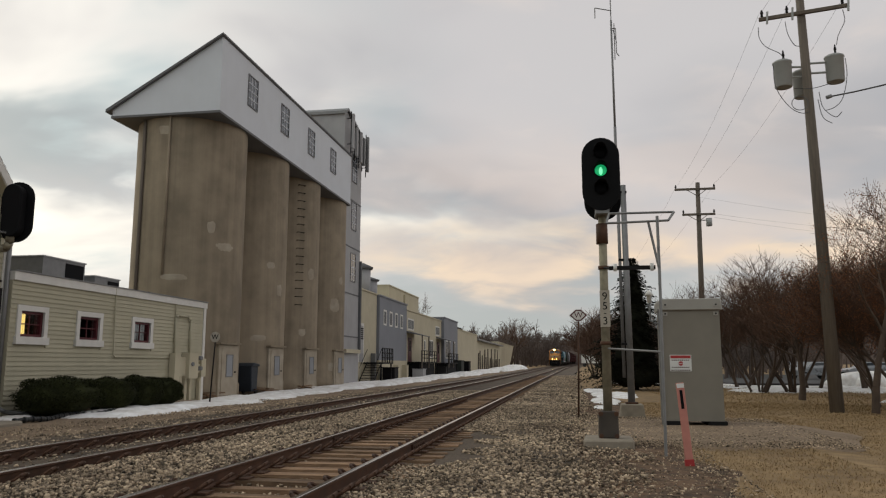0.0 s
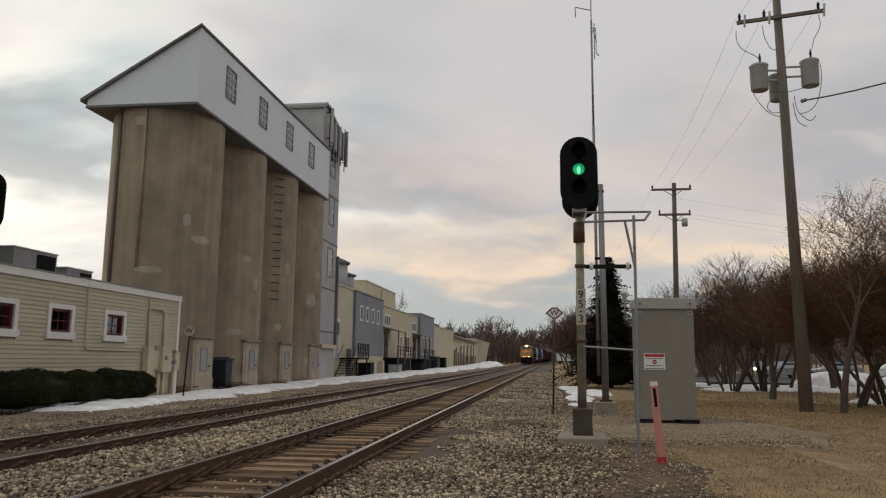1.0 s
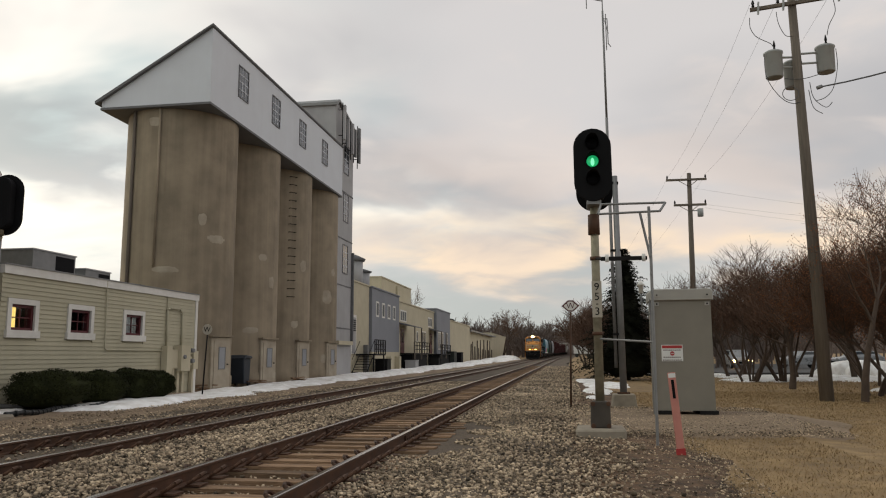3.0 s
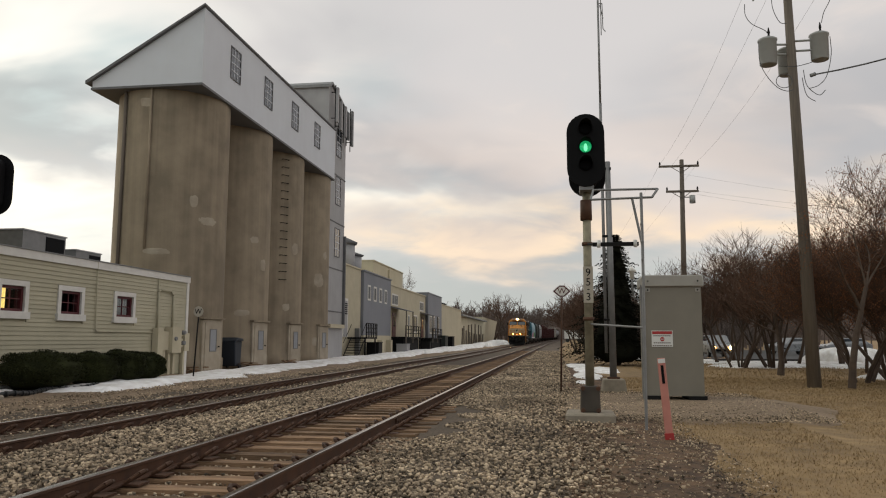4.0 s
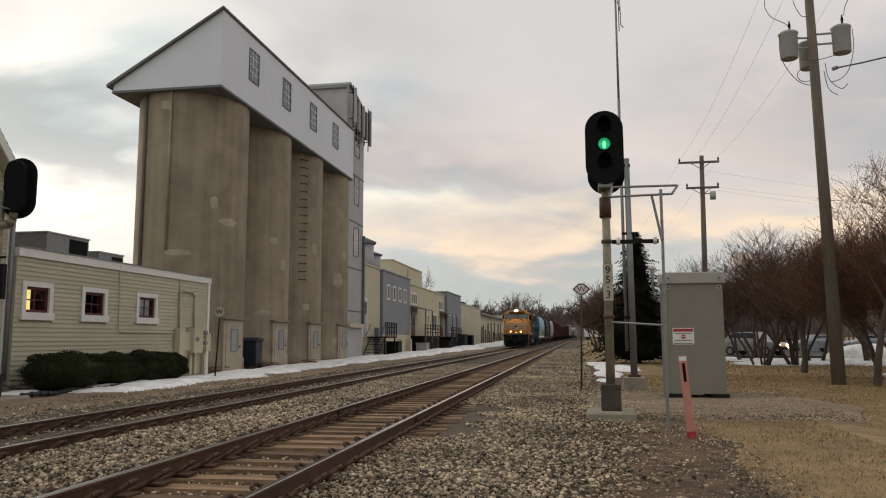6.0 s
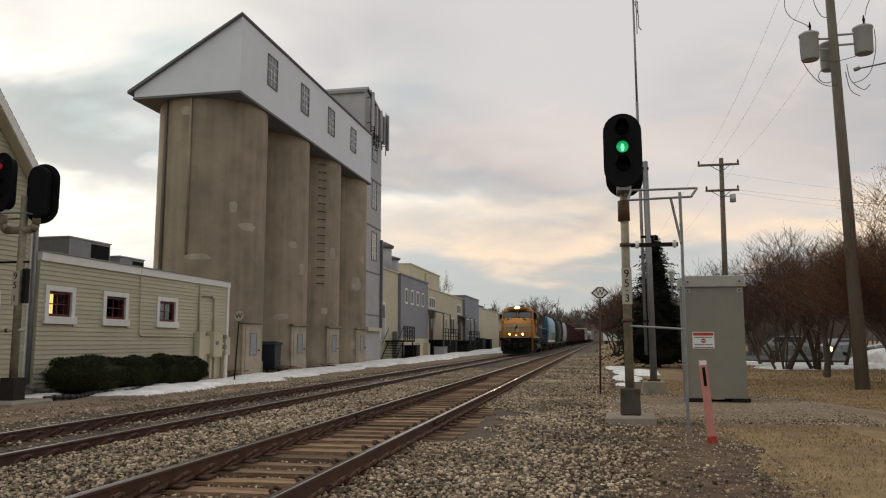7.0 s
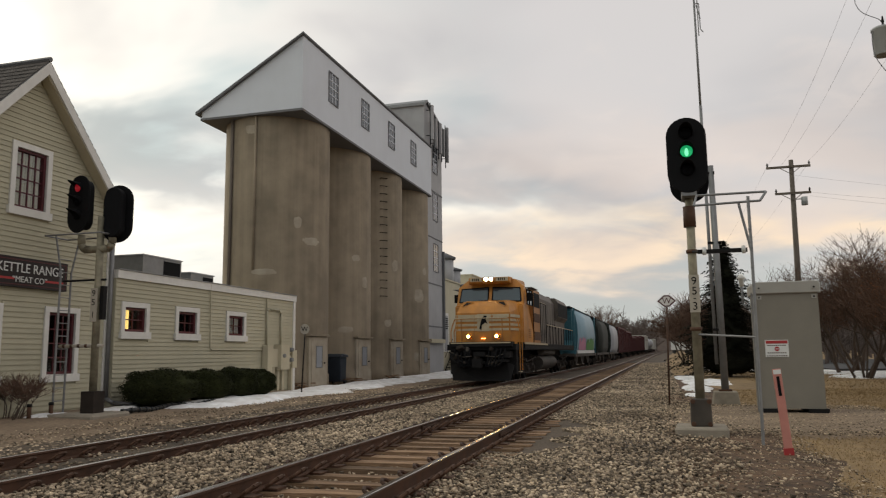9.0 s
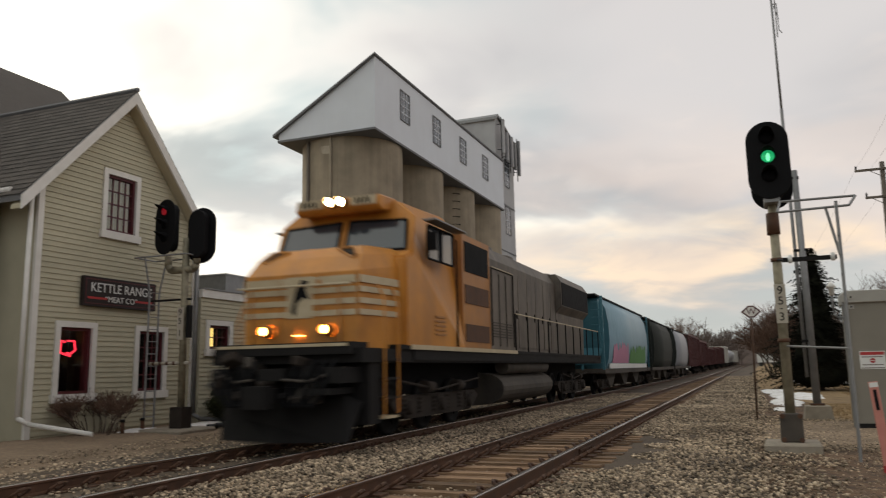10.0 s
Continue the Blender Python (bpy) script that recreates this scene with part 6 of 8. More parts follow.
def cabinet():
    c = thing("signal_cabinet", "tall grey-green steel signal equipment cabinet with a pale lid", "cabinet")
    x0, x1, y0, y1 = 2.06, 3.33, 18.0, 18.95
    bm = bm_new()
    box(bm, x0, x1, y0, y1, 0.10, 2.60)
    part("body", bevel(bm, 0.02), M["cabinet"], c, "grey-green steel body")
    bm = bm_new()
    prism(bm, [(x0 - 0.05, 2.58), (x0 - 0.05, 2.78), (x0 - 0.02, 2.84), (x1 + 0.02, 2.84), (x1 + 0.05, 2.78), (x1 + 0.05, 2.58)], "y", y0 - 0.06, y1 + 0.06)
    part("lid", bevel(bm, 0.015), M["cabtop"], c, "pale steel lid")
    for x in (x0 + 0.08, x1 - 0.08):
        for z in (2.50, 2.70):
            bm = bm_new()
            yy = y0 - (0.075 if z > 2.6 else 0.02)
            box(bm, x - 0.05, x + 0.05, yy, y0 - 0.0, z - 0.04, z + 0.04)
            l = part("lifting_lug", bm, M["cabtop"], c)
            bm = bm_new()
            rod(bm, (x, yy - 0.004, z), (x, yy + 0.001, z), 0.02, None, 8)
            part("lug_hole", bm, M["black"], l)
    for x in (x0 + 0.22, x1 - 0.15):
        bm = bm_new()
        box(bm, x - 0.2, x + 0.2, y0 - 0.05, y1 + 0.05, 0.0, 0.10)
        part("skid", bm, M["darksteel"], c, "dark skid foot")
    bm = bm_new()
    box(bm, x0 + 0.03, x0 + 0.05, y0 - 0.012, y0, 0.2, 2.5)
    part("door_seam", bm, M["cabinet"], c)
    bm = bm_new()
    box(bm, 2.20, 2.67, y0 - 0.014, y0 - 0.002, 1.20, 1.57)
    sg = part("warning_sign", bm, M["white"], c, "white warning sign with a red header")
    bm = bm_new()
    box(bm, 2.215, 2.655, y0 - 0.018, y0 - 0.014, 1.49, 1.555)
    part("header", bm, M["red"], sg)
    bm = bm_new()
    rod(bm, (2.435, y0 - 0.018, 1.375), (2.435, y0 - 0.014, 1.375), 0.05, None, 16)
    part("red_disc", bm, M["red"], sg)
    bm = bm_new()
    box(bm, 2.40, 2.47, y0 - 0.020, y0 - 0.018, 1.368, 1.382)
    part("disc_bar", bm, M["white"], sg)
    for z, a, b in ((1.45, 2.24, 2.63), (1.29, 2.24, 2.63), (1.225, 2.22, 2.65)):
        bm = bm_new()
        for k in range(9):
            p = a + (b - a) * k / 9
            box(bm, p, p + (b - a) / 12, y0 - 0.017, y0 - 0.014, z - 0.010, z + 0.010)
        part("text_bar", bm, M["rail"], sg)
    # vent pipe with a cap at the side
    bm = bm_new()
    tube(bm, [(x0 + 0.02, y0 + 0.3, 2.30), (x0 - 0.14, y0 + 0.3, 2.30), (x0 - 0.22, y0 + 0.3, 2.38), (x0 - 0.23, y0 + 0.3, 2.85)], 0.022, 8)
    part("vent_pipe", bm, M["galv"], c)
    bm = bm_new()
    lathe(bm, [(0.05, 2.78), (0.055, 2.95), (0.11, 2.96), (0.02, 3.07)], 12, (x0 - 0.23, y0 + 0.3, 0))
    part("vent_cap", bm, M["trim"], c, "pale conical cap")
    bm = bm_new()
    tube(bm, [(x0 - 0.05, y0 + 0.1, 0.0), (x0 - 0.05, y0 + 0.1, 2.62)], 0.025, 6)
    part("conduit", bm, M["galv"], c)
    return c


def radio_mast():
    t = thing("radio_mast", "slender grey radio mast and whip aerial on a concrete block", "mast")
    x, y = 1.56, 21.2
    bm = bm_new()
    prism(bm, [(x - 0.34, -0.1), (x + 0.34, -0.1), (x + 0.28, 0.31), (x - 0.28, 0.31)], "y", y - 0.32, y + 0.32)
    part("footing", bevel(bm, 0.02), M["concrete_pale"], t, "pale concrete block")
    bm = bm_new()
    box(bm, x - 0.16, x + 0.16, y - 0.16, y + 0.16, 0.31, 0.36)
    part("base_plate", bm, M["rail"], t)
    bm = bm_new()
    rod(bm, (x, y, 0.33), (x - 0.03, y, 6.3), 0.095, 0.075, 12)
    part("mast", bm, M["galv"], t)
    bm = bm_new()
    rod(bm, (x - 0.17, y, 1.0), (x - 0.19, y, 8.0), 0.045, 0.04, 8)
    rod(bm, (x - 0.19, y, 8.0), (x - 0.20, y, 11.2), 0.032, 0.028, 8)
    part("aerial_pole", bm, M["galv"], t)
    for z in (1.9, 4.2, 6.1):
        bm = bm_new()
        box(bm, x - 0.22, x + 0.06, y - 0.06, y + 0.06, z - 0.03, z + 0.03)
        part("bracket", bm, M["darksteel"], t)
    bm = bm_new()
    xx = x - 0.20
    tube(bm, [(xx, y, 10.95), (xx + 0.12, y, 10.95), (xx + 0.13, y, 10.2), (xx + 0.2, y, 10.1)], 0.014, 6)
    tube(bm, [(xx + 0.08, y, 11.1), (xx + 0.08, y, 10.0)], 0.014, 6)
    tube(bm, [(xx + 0.05, y, 10.9), (xx + 0.14, y, 10.5)], 0.014, 6)
    tube(bm, [(xx, y, 11.1), (xx, y, 12.6)], 0.016, 6)
    tube(bm, [(xx, y, 11.5), (xx - 0.45, y, 11.62), (xx - 0.45, y, 11.3)], 0.014, 6)
    tube(bm, [(xx, y, 12.1), (xx - 0.45, y, 12.2), (xx - 0.45, y, 11.9)], 0.014, 6)
    part("dipole", bm, M["galv"], t)
    return t


def marker_stake():
    t = thing("marker_stake", "faded red plastic cable marker stake leaning in the gravel", "marker stake")
    bm = bm_new()
    box(bm, -0.055, 0.055, -0.012, 0.012, -0.1, 1.10)
    m = pose(1.58, 11.25, 0, 0, -4.5, 6)
    bmesh.ops.transform(bm, matrix=m, verts=bm.verts[:])
    part("blade", bevel(bm, 0.006), M["pinkstake"], t)
    bm = bm_new()
    box(bm, -0.02, 0.02, -0.016, -0.0125, 0.74, 1.0)
    bmesh.ops.transform(bm, matrix=m, verts=bm.verts[:])
    part("text_bar", bm, M["black"], t)
    bm = bm_new()
    box(bm, -0.05, 0.05, -0.0155, -0.0125, 1.03, 1.09)
    bmesh.ops.transform(bm, matrix=m, verts=bm.verts[:])
    part("pale_tip", bm, M["white"], t)
    bm = bm_new()
    box(bm, -0.062, 0.062, -0.022, 0.022, -0.1, 0.05)
    bmesh.ops.transform(bm, matrix=m, verts=bm.verts[:])
    part("foot", bm, M["red"], t)
    return t


def sag(a, b, drop, n=14):
    a, b = Vector(a), Vector(b)
    return [tuple(a.lerp(b, i / n) - Vector((0, 0, drop * 4 * (i / n) * (1 - i / n)))) for i in range(n + 1)]


def smooth_line(pts, k=5):
    """A smooth curve through the points."""
    p = [Vector(pts[0])] + [Vector(q) for q in pts] + [Vector(pts[-1])]
    out = []
    for a, b, c, d in zip(p, p[1:], p[2:], p[3:]):
        for i in range(k):
            t = i / k
            out.append(tuple(0.5 * (2 * b + (c - a) * t + (2 * a - 5 * b + 4 * c - d) * t * t + (3 * b - a - 3 * c + d) * t ** 3)))
    return out + [tuple(pts[-1])]


def utility_pole():
    t = thing("utility_pole", "weathered wooden utility pole with three grey transformers", "utility pole", "utility poles")
    bx, by = 7.80, 24.75
    top = (7.58, 24.7, 13.6)
    bm = bm_new()
    rod(bm, (bx, by, -0.2), top, 0.205, 0.12, 16)
    part("pole", bm, M["pole"], t, "grey-brown wooden pole")
    def at(z):
        return bx + (top[0] - bx) * z / 13.6
    bm = bm_new()
    m = pose(at(12.55), 24.55, 12.55, 0, 0, -14)
    box(bm, -1.3, 1.3, -0.05, 0.05, -0.06, 0.06, m)
    part("crossarm", bevel(bm, 0.01), M["pole"], t)
    for dx in (-1.2, -0.45, 1.15):
        bm = bm_new()
        p = m @ Vector((dx, 0, 0.06))
        lathe(bm, [(0.03, 0), (0.05, 0.05), (0.035, 0.10), (0.055, 0.15), (0.02, 0.26)], 8, p)
        part("insulator", bm, M["darksteel"], t)
        bm = bm_new()
        q = m @ Vector((dx + 0.14, -0.08, 0))
        rod(bm, q + Vector((0, 0, -0.22)), q + Vector((0.03, 0, 0.2)), 0.035, None, 6)
        part("fuse_cutout", bm, M["can"], t)
    cans = ((-0.72, -0.05, 10.12), (0.86, -0.02, 10.22), (0.0, 0.5, 9.95))
    for k, (dx, dy, z) in enumerate(cans):
        c = (at(z) + dx, by + dy, z)
        bm = bm_new()
        lathe(bm, [(0.24, 0.0), (0.265, 0.03), (0.275, 0.78), (0.30, 0.80), (0.30, 0.85), (0.22, 0.90)], 20, c)
        can = part("transformer", bm, M["can"], t, "grey cylindrical transformer")
        bm = bm_new()
        lathe(bm, [(0.03, 0.88), (0.05, 0.96), (0.03, 1.02), (0.045, 1.1), (0.015, 1.26)], 8, (c[0] + 0.05, c[1], c[2]))
        part("bushing", bm, M["darksteel"], can)
        for zz in (0.35, 0.68):
            bm = bm_new()
            rod(bm, (c[0] - 0.2 * (1 if dx > 0 else -1), c[1], z + zz), (at(z) + 0.1 * (1 if dx > 0 else -1), by, z + zz), 0.035, None, 6)
            part("hanger", bm, M["can"], can)
    # droppers and loops
    wires = [
        [(6.32, 24.9, 12.3), (6.30, 24.8, 11.9), (6.45, 24.7, 11.55), (6.85, 24.7, 11.3), (6.92, 24.7, 11.2)],
        [(7.10, 24.7, 12.35), (7.12, 24.6, 11.9), (7.3, 24.6, 11.5), (7.5, 24.6, 11.45)],
        [(8.75, 24.4, 12.5), (8.78, 24.4, 12.1), (8.6, 24.5, 11.7), (8.55, 24.6, 11.4)],
        [(6.62, 24.6, 10.9), (6.60, 24.5, 10.2), (6.75, 24.4, 9.7), (7.05, 24.4, 9.3), (7.35, 24.4, 9.15), (7.55, 24.4, 9.2)],
        [(8.78, 24.6, 10.95), (8.75, 24.5, 10.3), (8.55, 24.4, 9.6), (8.3, 24.4, 9.3), (8.0, 24.4, 9.2)],
        [(7.9, 24.5, 9.85), (7.95, 24.4, 9.3), (8.25, 24.3, 8.95), (8.45, 24.3, 9.1)],
        [(7.85, 24.5, 9.6), (7.92, 24.4, 9.0), (8.15, 24.3, 8.75)],
        [(7.2, 24.6, 10.05), (7.7, 24.5, 9.98), (8.3, 24.6, 10.15)],
    ]
    loop = [(7.28 + 0.24 * math.cos(i * 0.5), 24.4, 9.48 + 0.22 * math.sin(i * 0.5)) for i in range(14)]
    wires.append(loop)
    for w in wires:
        bm = bm_new()
        tube(bm, smooth_line(w), 0.012, 5)
        part("dropper_wire", bm, M["wire"], t)
    bm = bm_new()
    rod(bm, (8.1, 24.5, 9.65), (8.25, 24.5, 9.7), 0.06, None, 8)
    part("clevis", bm, M["galv"], t)
    return t


def second_pole():
    t = thing("utility_pole", "distant wooden utility pole with two crossarms", "utility pole", "utility poles")
    x, y = 7.40, 45.0
    bm = bm_new()
    rod(bm, (x - 0.05, y, -0.2), (x + 0.1, y, 11.85), 0.19, 0.12, 12)
    part("pole", bm, M["pole"], t)
    for z, a, b in ((11.45, -1.22, 1.05), (9.95, -0.85, 0.98)):
        bm = bm_new()
        box(bm, x + a, x + b, y - 0.16, y - 0.06, z - 0.06, z + 0.06)
        part("crossarm", bm, M["pole"], t)
        for s in (-1, 1):
            bm = bm_new()
            rod(bm, (x + s * 0.55, y - 0.14, z - 0.04), (x + 0.06, y - 0.12, z - 0.42), 0.02, None, 5)
            part("brace", bm, M["pole"], t)
        for dx in (a + 0.06, b - 0.06):
            bm = bm_new()
            lathe(bm, [(0.03, 0), (0.06, 0.1), (0.02, 0.22)], 8, (x + dx, y - 0.11, z + 0.06))
            part("insulator", bm, M["darksteel"], t)
    bm = bm_new()
    rod(bm, (x + 0.62, y - 0.1, 9.25), (x + 0.62, y - 0.1, 9.7), 0.17, None, 12)
    part("transformer", bm, M["can"], t)
    bm = bm_new()
    rod(bm, (x + 0.1, y - 0.1, 9.6), (x + 0.5, y - 0.1, 9.6), 0.03, None, 6)
    part("hanger", bm, M["galv"], t)
    return t


def overhead_lines():
    t = thing("overhead_wires", "dark overhead power wires between the wooden poles", "power line")
    runs = [((8.35, 44.9, 11.7), (8.8, 24.5, 12.9), 0.5, 0.0042), ((6.25, 44.9, 11.6), (6.35, 24.9, 12.75), 0.5, 0.0042), ((8.3, 44.9, 9.95), (38, 52, 9.0), 0.7, 0.0042), ((8.3, 44.9, 9.75), (30, 50, 8.4), 0.5, 0.0042),
            ((7.5, 45, 11.0), (40, 60, 10.2), 0.6, 0.0042), ((8.85, 24.5, 12.9), (9.6, -12, 13.4), 0.5, 0.0042), ((6.4, 24.9, 12.75), (7.0, -12, 13.3), 0.5, 0.0042), ((7.1, 24.7, 12.75), (7.6, -12, 13.3), 0.5, 0.0042),
            ((7.0, 45, 11.6), (7.15, 24.7, 12.75), 0.5, 0.0042), ((8.2, 24.5, 9.68), (17, 20, 12.2), 0.65, 0.026), ((6.25, 45, 11.6), (6.5, 110, 13), 0.8, 0.0042), ((8.35, 45, 11.6), (8.8, 110, 13), 0.8, 0.0042)]
    for a, b, d, r in runs:
        bm = bm_new()
        tube(bm, sag(a, b, d), r, 5)
        part("wire", bm, M["wire"], t)
    return t


signal_near()
signal_far()
whistle_post(0.21, 20.8, 0.46, 0.06, "white diamond whistle post sign with a W on a rusty post")
whistle_post(-11.78, 24.0, 0.34, 0.12, "small round whistle sign with a W on a leaning post", True)
cabinet()
radio_mast()
marker_stake()
utility_pole()
second_pole()
overhead_lines()

# ---- far commercial row ----


def far_window(parent, x, y0, y1, z0, z1, bars=1, trim="trim"):
    bm = bm_new()
    box(bm, x - 0.05, x + 0.012, y0, y1, z0, z1)
    w = part("window", bm, M["dullglass"], parent, "dark window with white frame")
    bm = bm_new()
    t = 0.14
    for a, b, c, d in ((y0 - t, y0, z0 - t, z1 + t), (y1, y1 + t, z0 - t, z1 + t), (y0, y1, z0 - t, z0), (y0, y1, z1, z1 + t)):
        box(bm, x, x + 0.025, a, b, c, d)
    for i in range(1, bars):
        yy = y0 + (y1 - y0) * i / bars
        box(bm, x + 0.012, x + 0.022, yy - 0.06, yy + 0.06, z0, z1)
    part("window_frame", bm, M[trim], w)
    return w


def landing(x, y0, y1, z, g, stairs_left):
    t = thing("metal_landing", "black steel loading landing with railings and steps", "stairs", "landings")
    bm = bm_new()
    box(bm, x, x + 1.5, y0, y1, z - 0.12, z)
    part("deck", bm, M["darksteel"], t)
    for yy in [y0 + (y1 - y0) * i / 6 for i in range(7)]:
        bm = bm_new()
        box(bm, x + 1.43, x + 1.50, yy - 0.04, yy + 0.04, z, z + 1.05)
        part("post", bm, M["darksteel"], t)
    for dz in (0.35, 0.7, 1.05):
        bm = bm_new()
        box(bm, x + 1.44, x + 1.49, y0, y1, z + dz - 0.035, z + dz + 0.035)
        part("rail", bm, M["darksteel"], t)
    for yy in (y0 + 0.1, y1 - 0.1):
        bm = bm_new()
        box(bm, x + 1.3, x + 1.4, yy - 0.05, yy + 0.05, g, z - 0.12)
        part("leg", bm, M["darksteel"], t)
    if stairs_left:
        n = 7
        for i in range(n):
            zz = z - (i + 1) * (z - g) / (n + 1)
            yy = y0 - i * 0.30
            bm = bm_new()
            box(bm, x + 0.3, x + 1.4, yy - 0.30, yy, zz - 0.04, zz)
            part("tread", bm, M["darksteel"], t)
        for xx in (x + 0.3, x + 1.4):
            for h in (0.0, 0.95):
                bm = bm_new()
                tube(bm, [(xx, y0, z + h), (xx, y0 - n * 0.30, g + 0.15 + h)], 0.04 if h == 0 else 0.025, 6)
                part("stringer" if h == 0 else "handrail", bm, M["darksteel"], t)
    else:
        bm = bm_new()
        box(bm, x + 0.05, x + 1.25, y0 + 0.15, y1 - 0.15, g, z - 0.13)
        part("skirting", bm, M["black"], t)
    return t


def row_building(y0, y1, z, material, label, deep=14, x=-15.5, parts=()):
    b = thing("commercial_building", label, "building", "commercial row")
    sh = bend((y0 + y1) / 2)
    g = climb((y0 + y1) / 2) - 0.25
    bm = bm_new()
    box(bm, x - deep, x + sh, y0, y1, g, z)
    part("wall", bm, M[material], b)
    bm = bm_new()
    box(bm, x - deep - 0.05, x + sh + 0.08, y0 - 0.05, y1 + 0.05, z, z + 0.12)
    part("parapet", bm, M[material], b)
    return b, x + sh


def commercial_row():
    b, x = row_building(51.95, 59.7, 6.9, "cream", "cream rendered commercial building with a vented door")
    bm = bm_new()
    box(bm, x, x + 0.07, 54.3, 55.7, 1.5, 4.4)
    d = part("door", bm, M["trim"], b, "white door frame")
    bm = bm_new()
    box(bm, x + 0.07, x + 0.09, 54.55, 55.45, 1.55, 4.2)
    part("door_leaf", bm, M["tower"], d)
    for k in range(6):
        bm = bm_new()
        box(bm, x + 0.09, x + 0.12, 54.6, 55.4, 3.2 + k * 0.15, 3.28 + k * 0.15)
        part("louvre", bm, M["black"], d)
    bm = bm_new()
    box(bm, x + 0.01, x + 0.35, 58.0, 58.5, 0.1, 2.2)
    part("duct", bm, M["galv"], b)
    b, x = row_building(76.0, 91.5, 9.4, "cream", "tall cream rendered block set behind the row", 12, -18.6)
    bm = bm_new()
    box(bm, x + 0.0, x + 0.2, 83.0, 83.6, 7.6, 9.1)
    part("pilaster", bm, M["cream"], b)
    for yy, zz, w, h in ((60.6, 7.8, 1.7, 1.9), (63.2, 7.6, 1.5, 1.2)):
        t = thing("rooftop_vent", "dark metal rooftop exhaust vent", "vent", "rooftop vents")
        bm = bm_new()
        rod(bm, (-17.0, yy, 6.9), (-17.0, yy, zz + h * 0.7), w * 0.42, None, 14)
        part("duct", bm, M["tower"], t)
        bm = bm_new()
        lathe(bm, [(w * 0.5, zz + h * 0.7), (w * 0.55, zz + h * 0.8), (0.1, zz + h)], 14, (-17.0, yy, 0))
        part("cowl", bm, M["darkroof"], t)
    b, x = row_building(59.75, 70.1, 6.85, "slate", "slate blue panelled building with four narrow upper windows", x=-15.3)
    bm = bm_new()
    box(bm, x - 0.2, x + 0.05, 59.7, 70.15, -0.2, 1.68)
    part("plinth", bm, M["cream"], b, "cream plinth")
    for i in range(4):
        y = 61.2 + i * 2.1
        far_window(b, x, y, y + 0.75, 4.7, 5.7)
    for yy in (64.5, 68.0):
        bm = bm_new()
        box(bm, x + 0.05, x + 0.5, yy, yy + 0.7, 0.0, 1.3)
        part("meter_box", bm, M["cream"], b)
    b, x = row_building(70.15, 90.2, 6.45, "cream", "cream rendered commercial building with porch doors and windows")
    far_window(b, x, 71.2, 73.8, 4.75, 5.6, 3)
    far_window(b, x, 86.3, 88.7, 4.75, 5.6, 3)
    far_window(b, x, 82.2, 84.6, 2.2, 3.9, 2)
    far_window(b, x, 79.3, 80.0, 2.9, 3.8)
    for yy in (71.2, 87.2):
        bm = bm_new()
        box(bm, x + 0.002, x + 0.05, yy, yy + 1.6, 1.6, 3.9)
        d = part("door", bm, M["maroon"], b, "dark red door")
        bm = bm_new()
        box(bm, x + 0.05, x + 0.06, yy + 0.4, yy + 1.2, 2.6, 3.6)
        part("door_glass", bm, M["window"], d)
        bm = bm_new()
        prism(bm, [(x, 4.35), (x + 1.6, 4.0), (x + 1.6, 4.08), (x, 4.5)], "y", yy - 0.6, yy + 3.0)
        part("porch_roof", bm, M["darkroof"], b)
        for y2 in (yy - 0.5, yy + 2.9):
            bm = bm_new()
            box(bm, x + 1.45, x + 1.55, y2 - 0.06, y2 + 0.06, 1.0, 4.05)
            part("porch_post", bm, M["pole"], b)
    b, x = row_building(90.25, 101.3, 6.9, "slate", "slate blue panelled building with white-framed windows", x=-15.3)
    for yy in (91.5, 93.8, 97.5):
        far_window(b, x, yy, yy + 1.5, 2.2, 4.1, 2)
    b, x = row_building(101.35, 123.2, 6.0, "cream", "plain cream rendered shed with rooftop gear")
    bm = bm_new()
    box(bm, x - 4.0, x - 2.0, 116, 120, 6.12, 7.0)
    part("rooftop_gear", bm, M["black"], b)
    b, x = row_building(123.3, 168, 5.2, "cream", "long low cream shed with dark timber props", x=-16.6)
    bm = bm_new()
    prism(bm, [(x - 14, 6.8), (x + 0.9, 5.5), (x + 0.9, 5.25), (x - 14, 6.5)], "y", 123.2, 168.3)
    part("roof", bm, M["galv"], b, "pale metal eave")
    for i in range(14):
        bm = bm_new()
        yy = 125 + i * 3.1
        rod(bm, (x + 0.15, yy, 0.0), (x + 0.12 + 0.1 * math.sin(i * 2.0), yy + 0.3, 3.4 + math.sin(i * 3.3)), 0.12, None, 6)
        part("timber_prop", bm, M["pole"], b)
    b, x = row_building(170, 215, 6.3, "cream", "distant long cream shed", x=-18)
    landing(-15.45, 55.8, 59.2, 1.5, 0.0, True)
    landing(-15.40, 70.8, 79.0, 1.6, 0.0, False)
    landing(-15.30, 86.0, 93.5, 1.55, 0.05, False)
    for (x, y, w, h, nm, mt, lb, ct) in ((-14.4, 60.2, 1.3, 1.05, "condenser_unit", "darksteel", "dark air-conditioning condenser on the snow", "air conditioner"), (-14.3, 71.5, 1.5, 0.85, "condenser_unit", "tower", "grey air-conditioning condenser on the snow", "air conditioner"),
                             (-14.2, 96.8, 2.4, 1.7, "waste_bin", "darkgreen", "dark green wheeled waste container", "bin"), (-14.2, 103.5, 2.0, 1.6, "waste_bin", "black", "black waste container beside the shed", "bin"), (-14.2, 84.0, 0.8, 1.0, "gas_meter", "darksteel", "dark gas meter cluster by the wall", "meter")):
        t = thing(nm, lb, ct)
        g = climb(y)
        bm = bm_new()
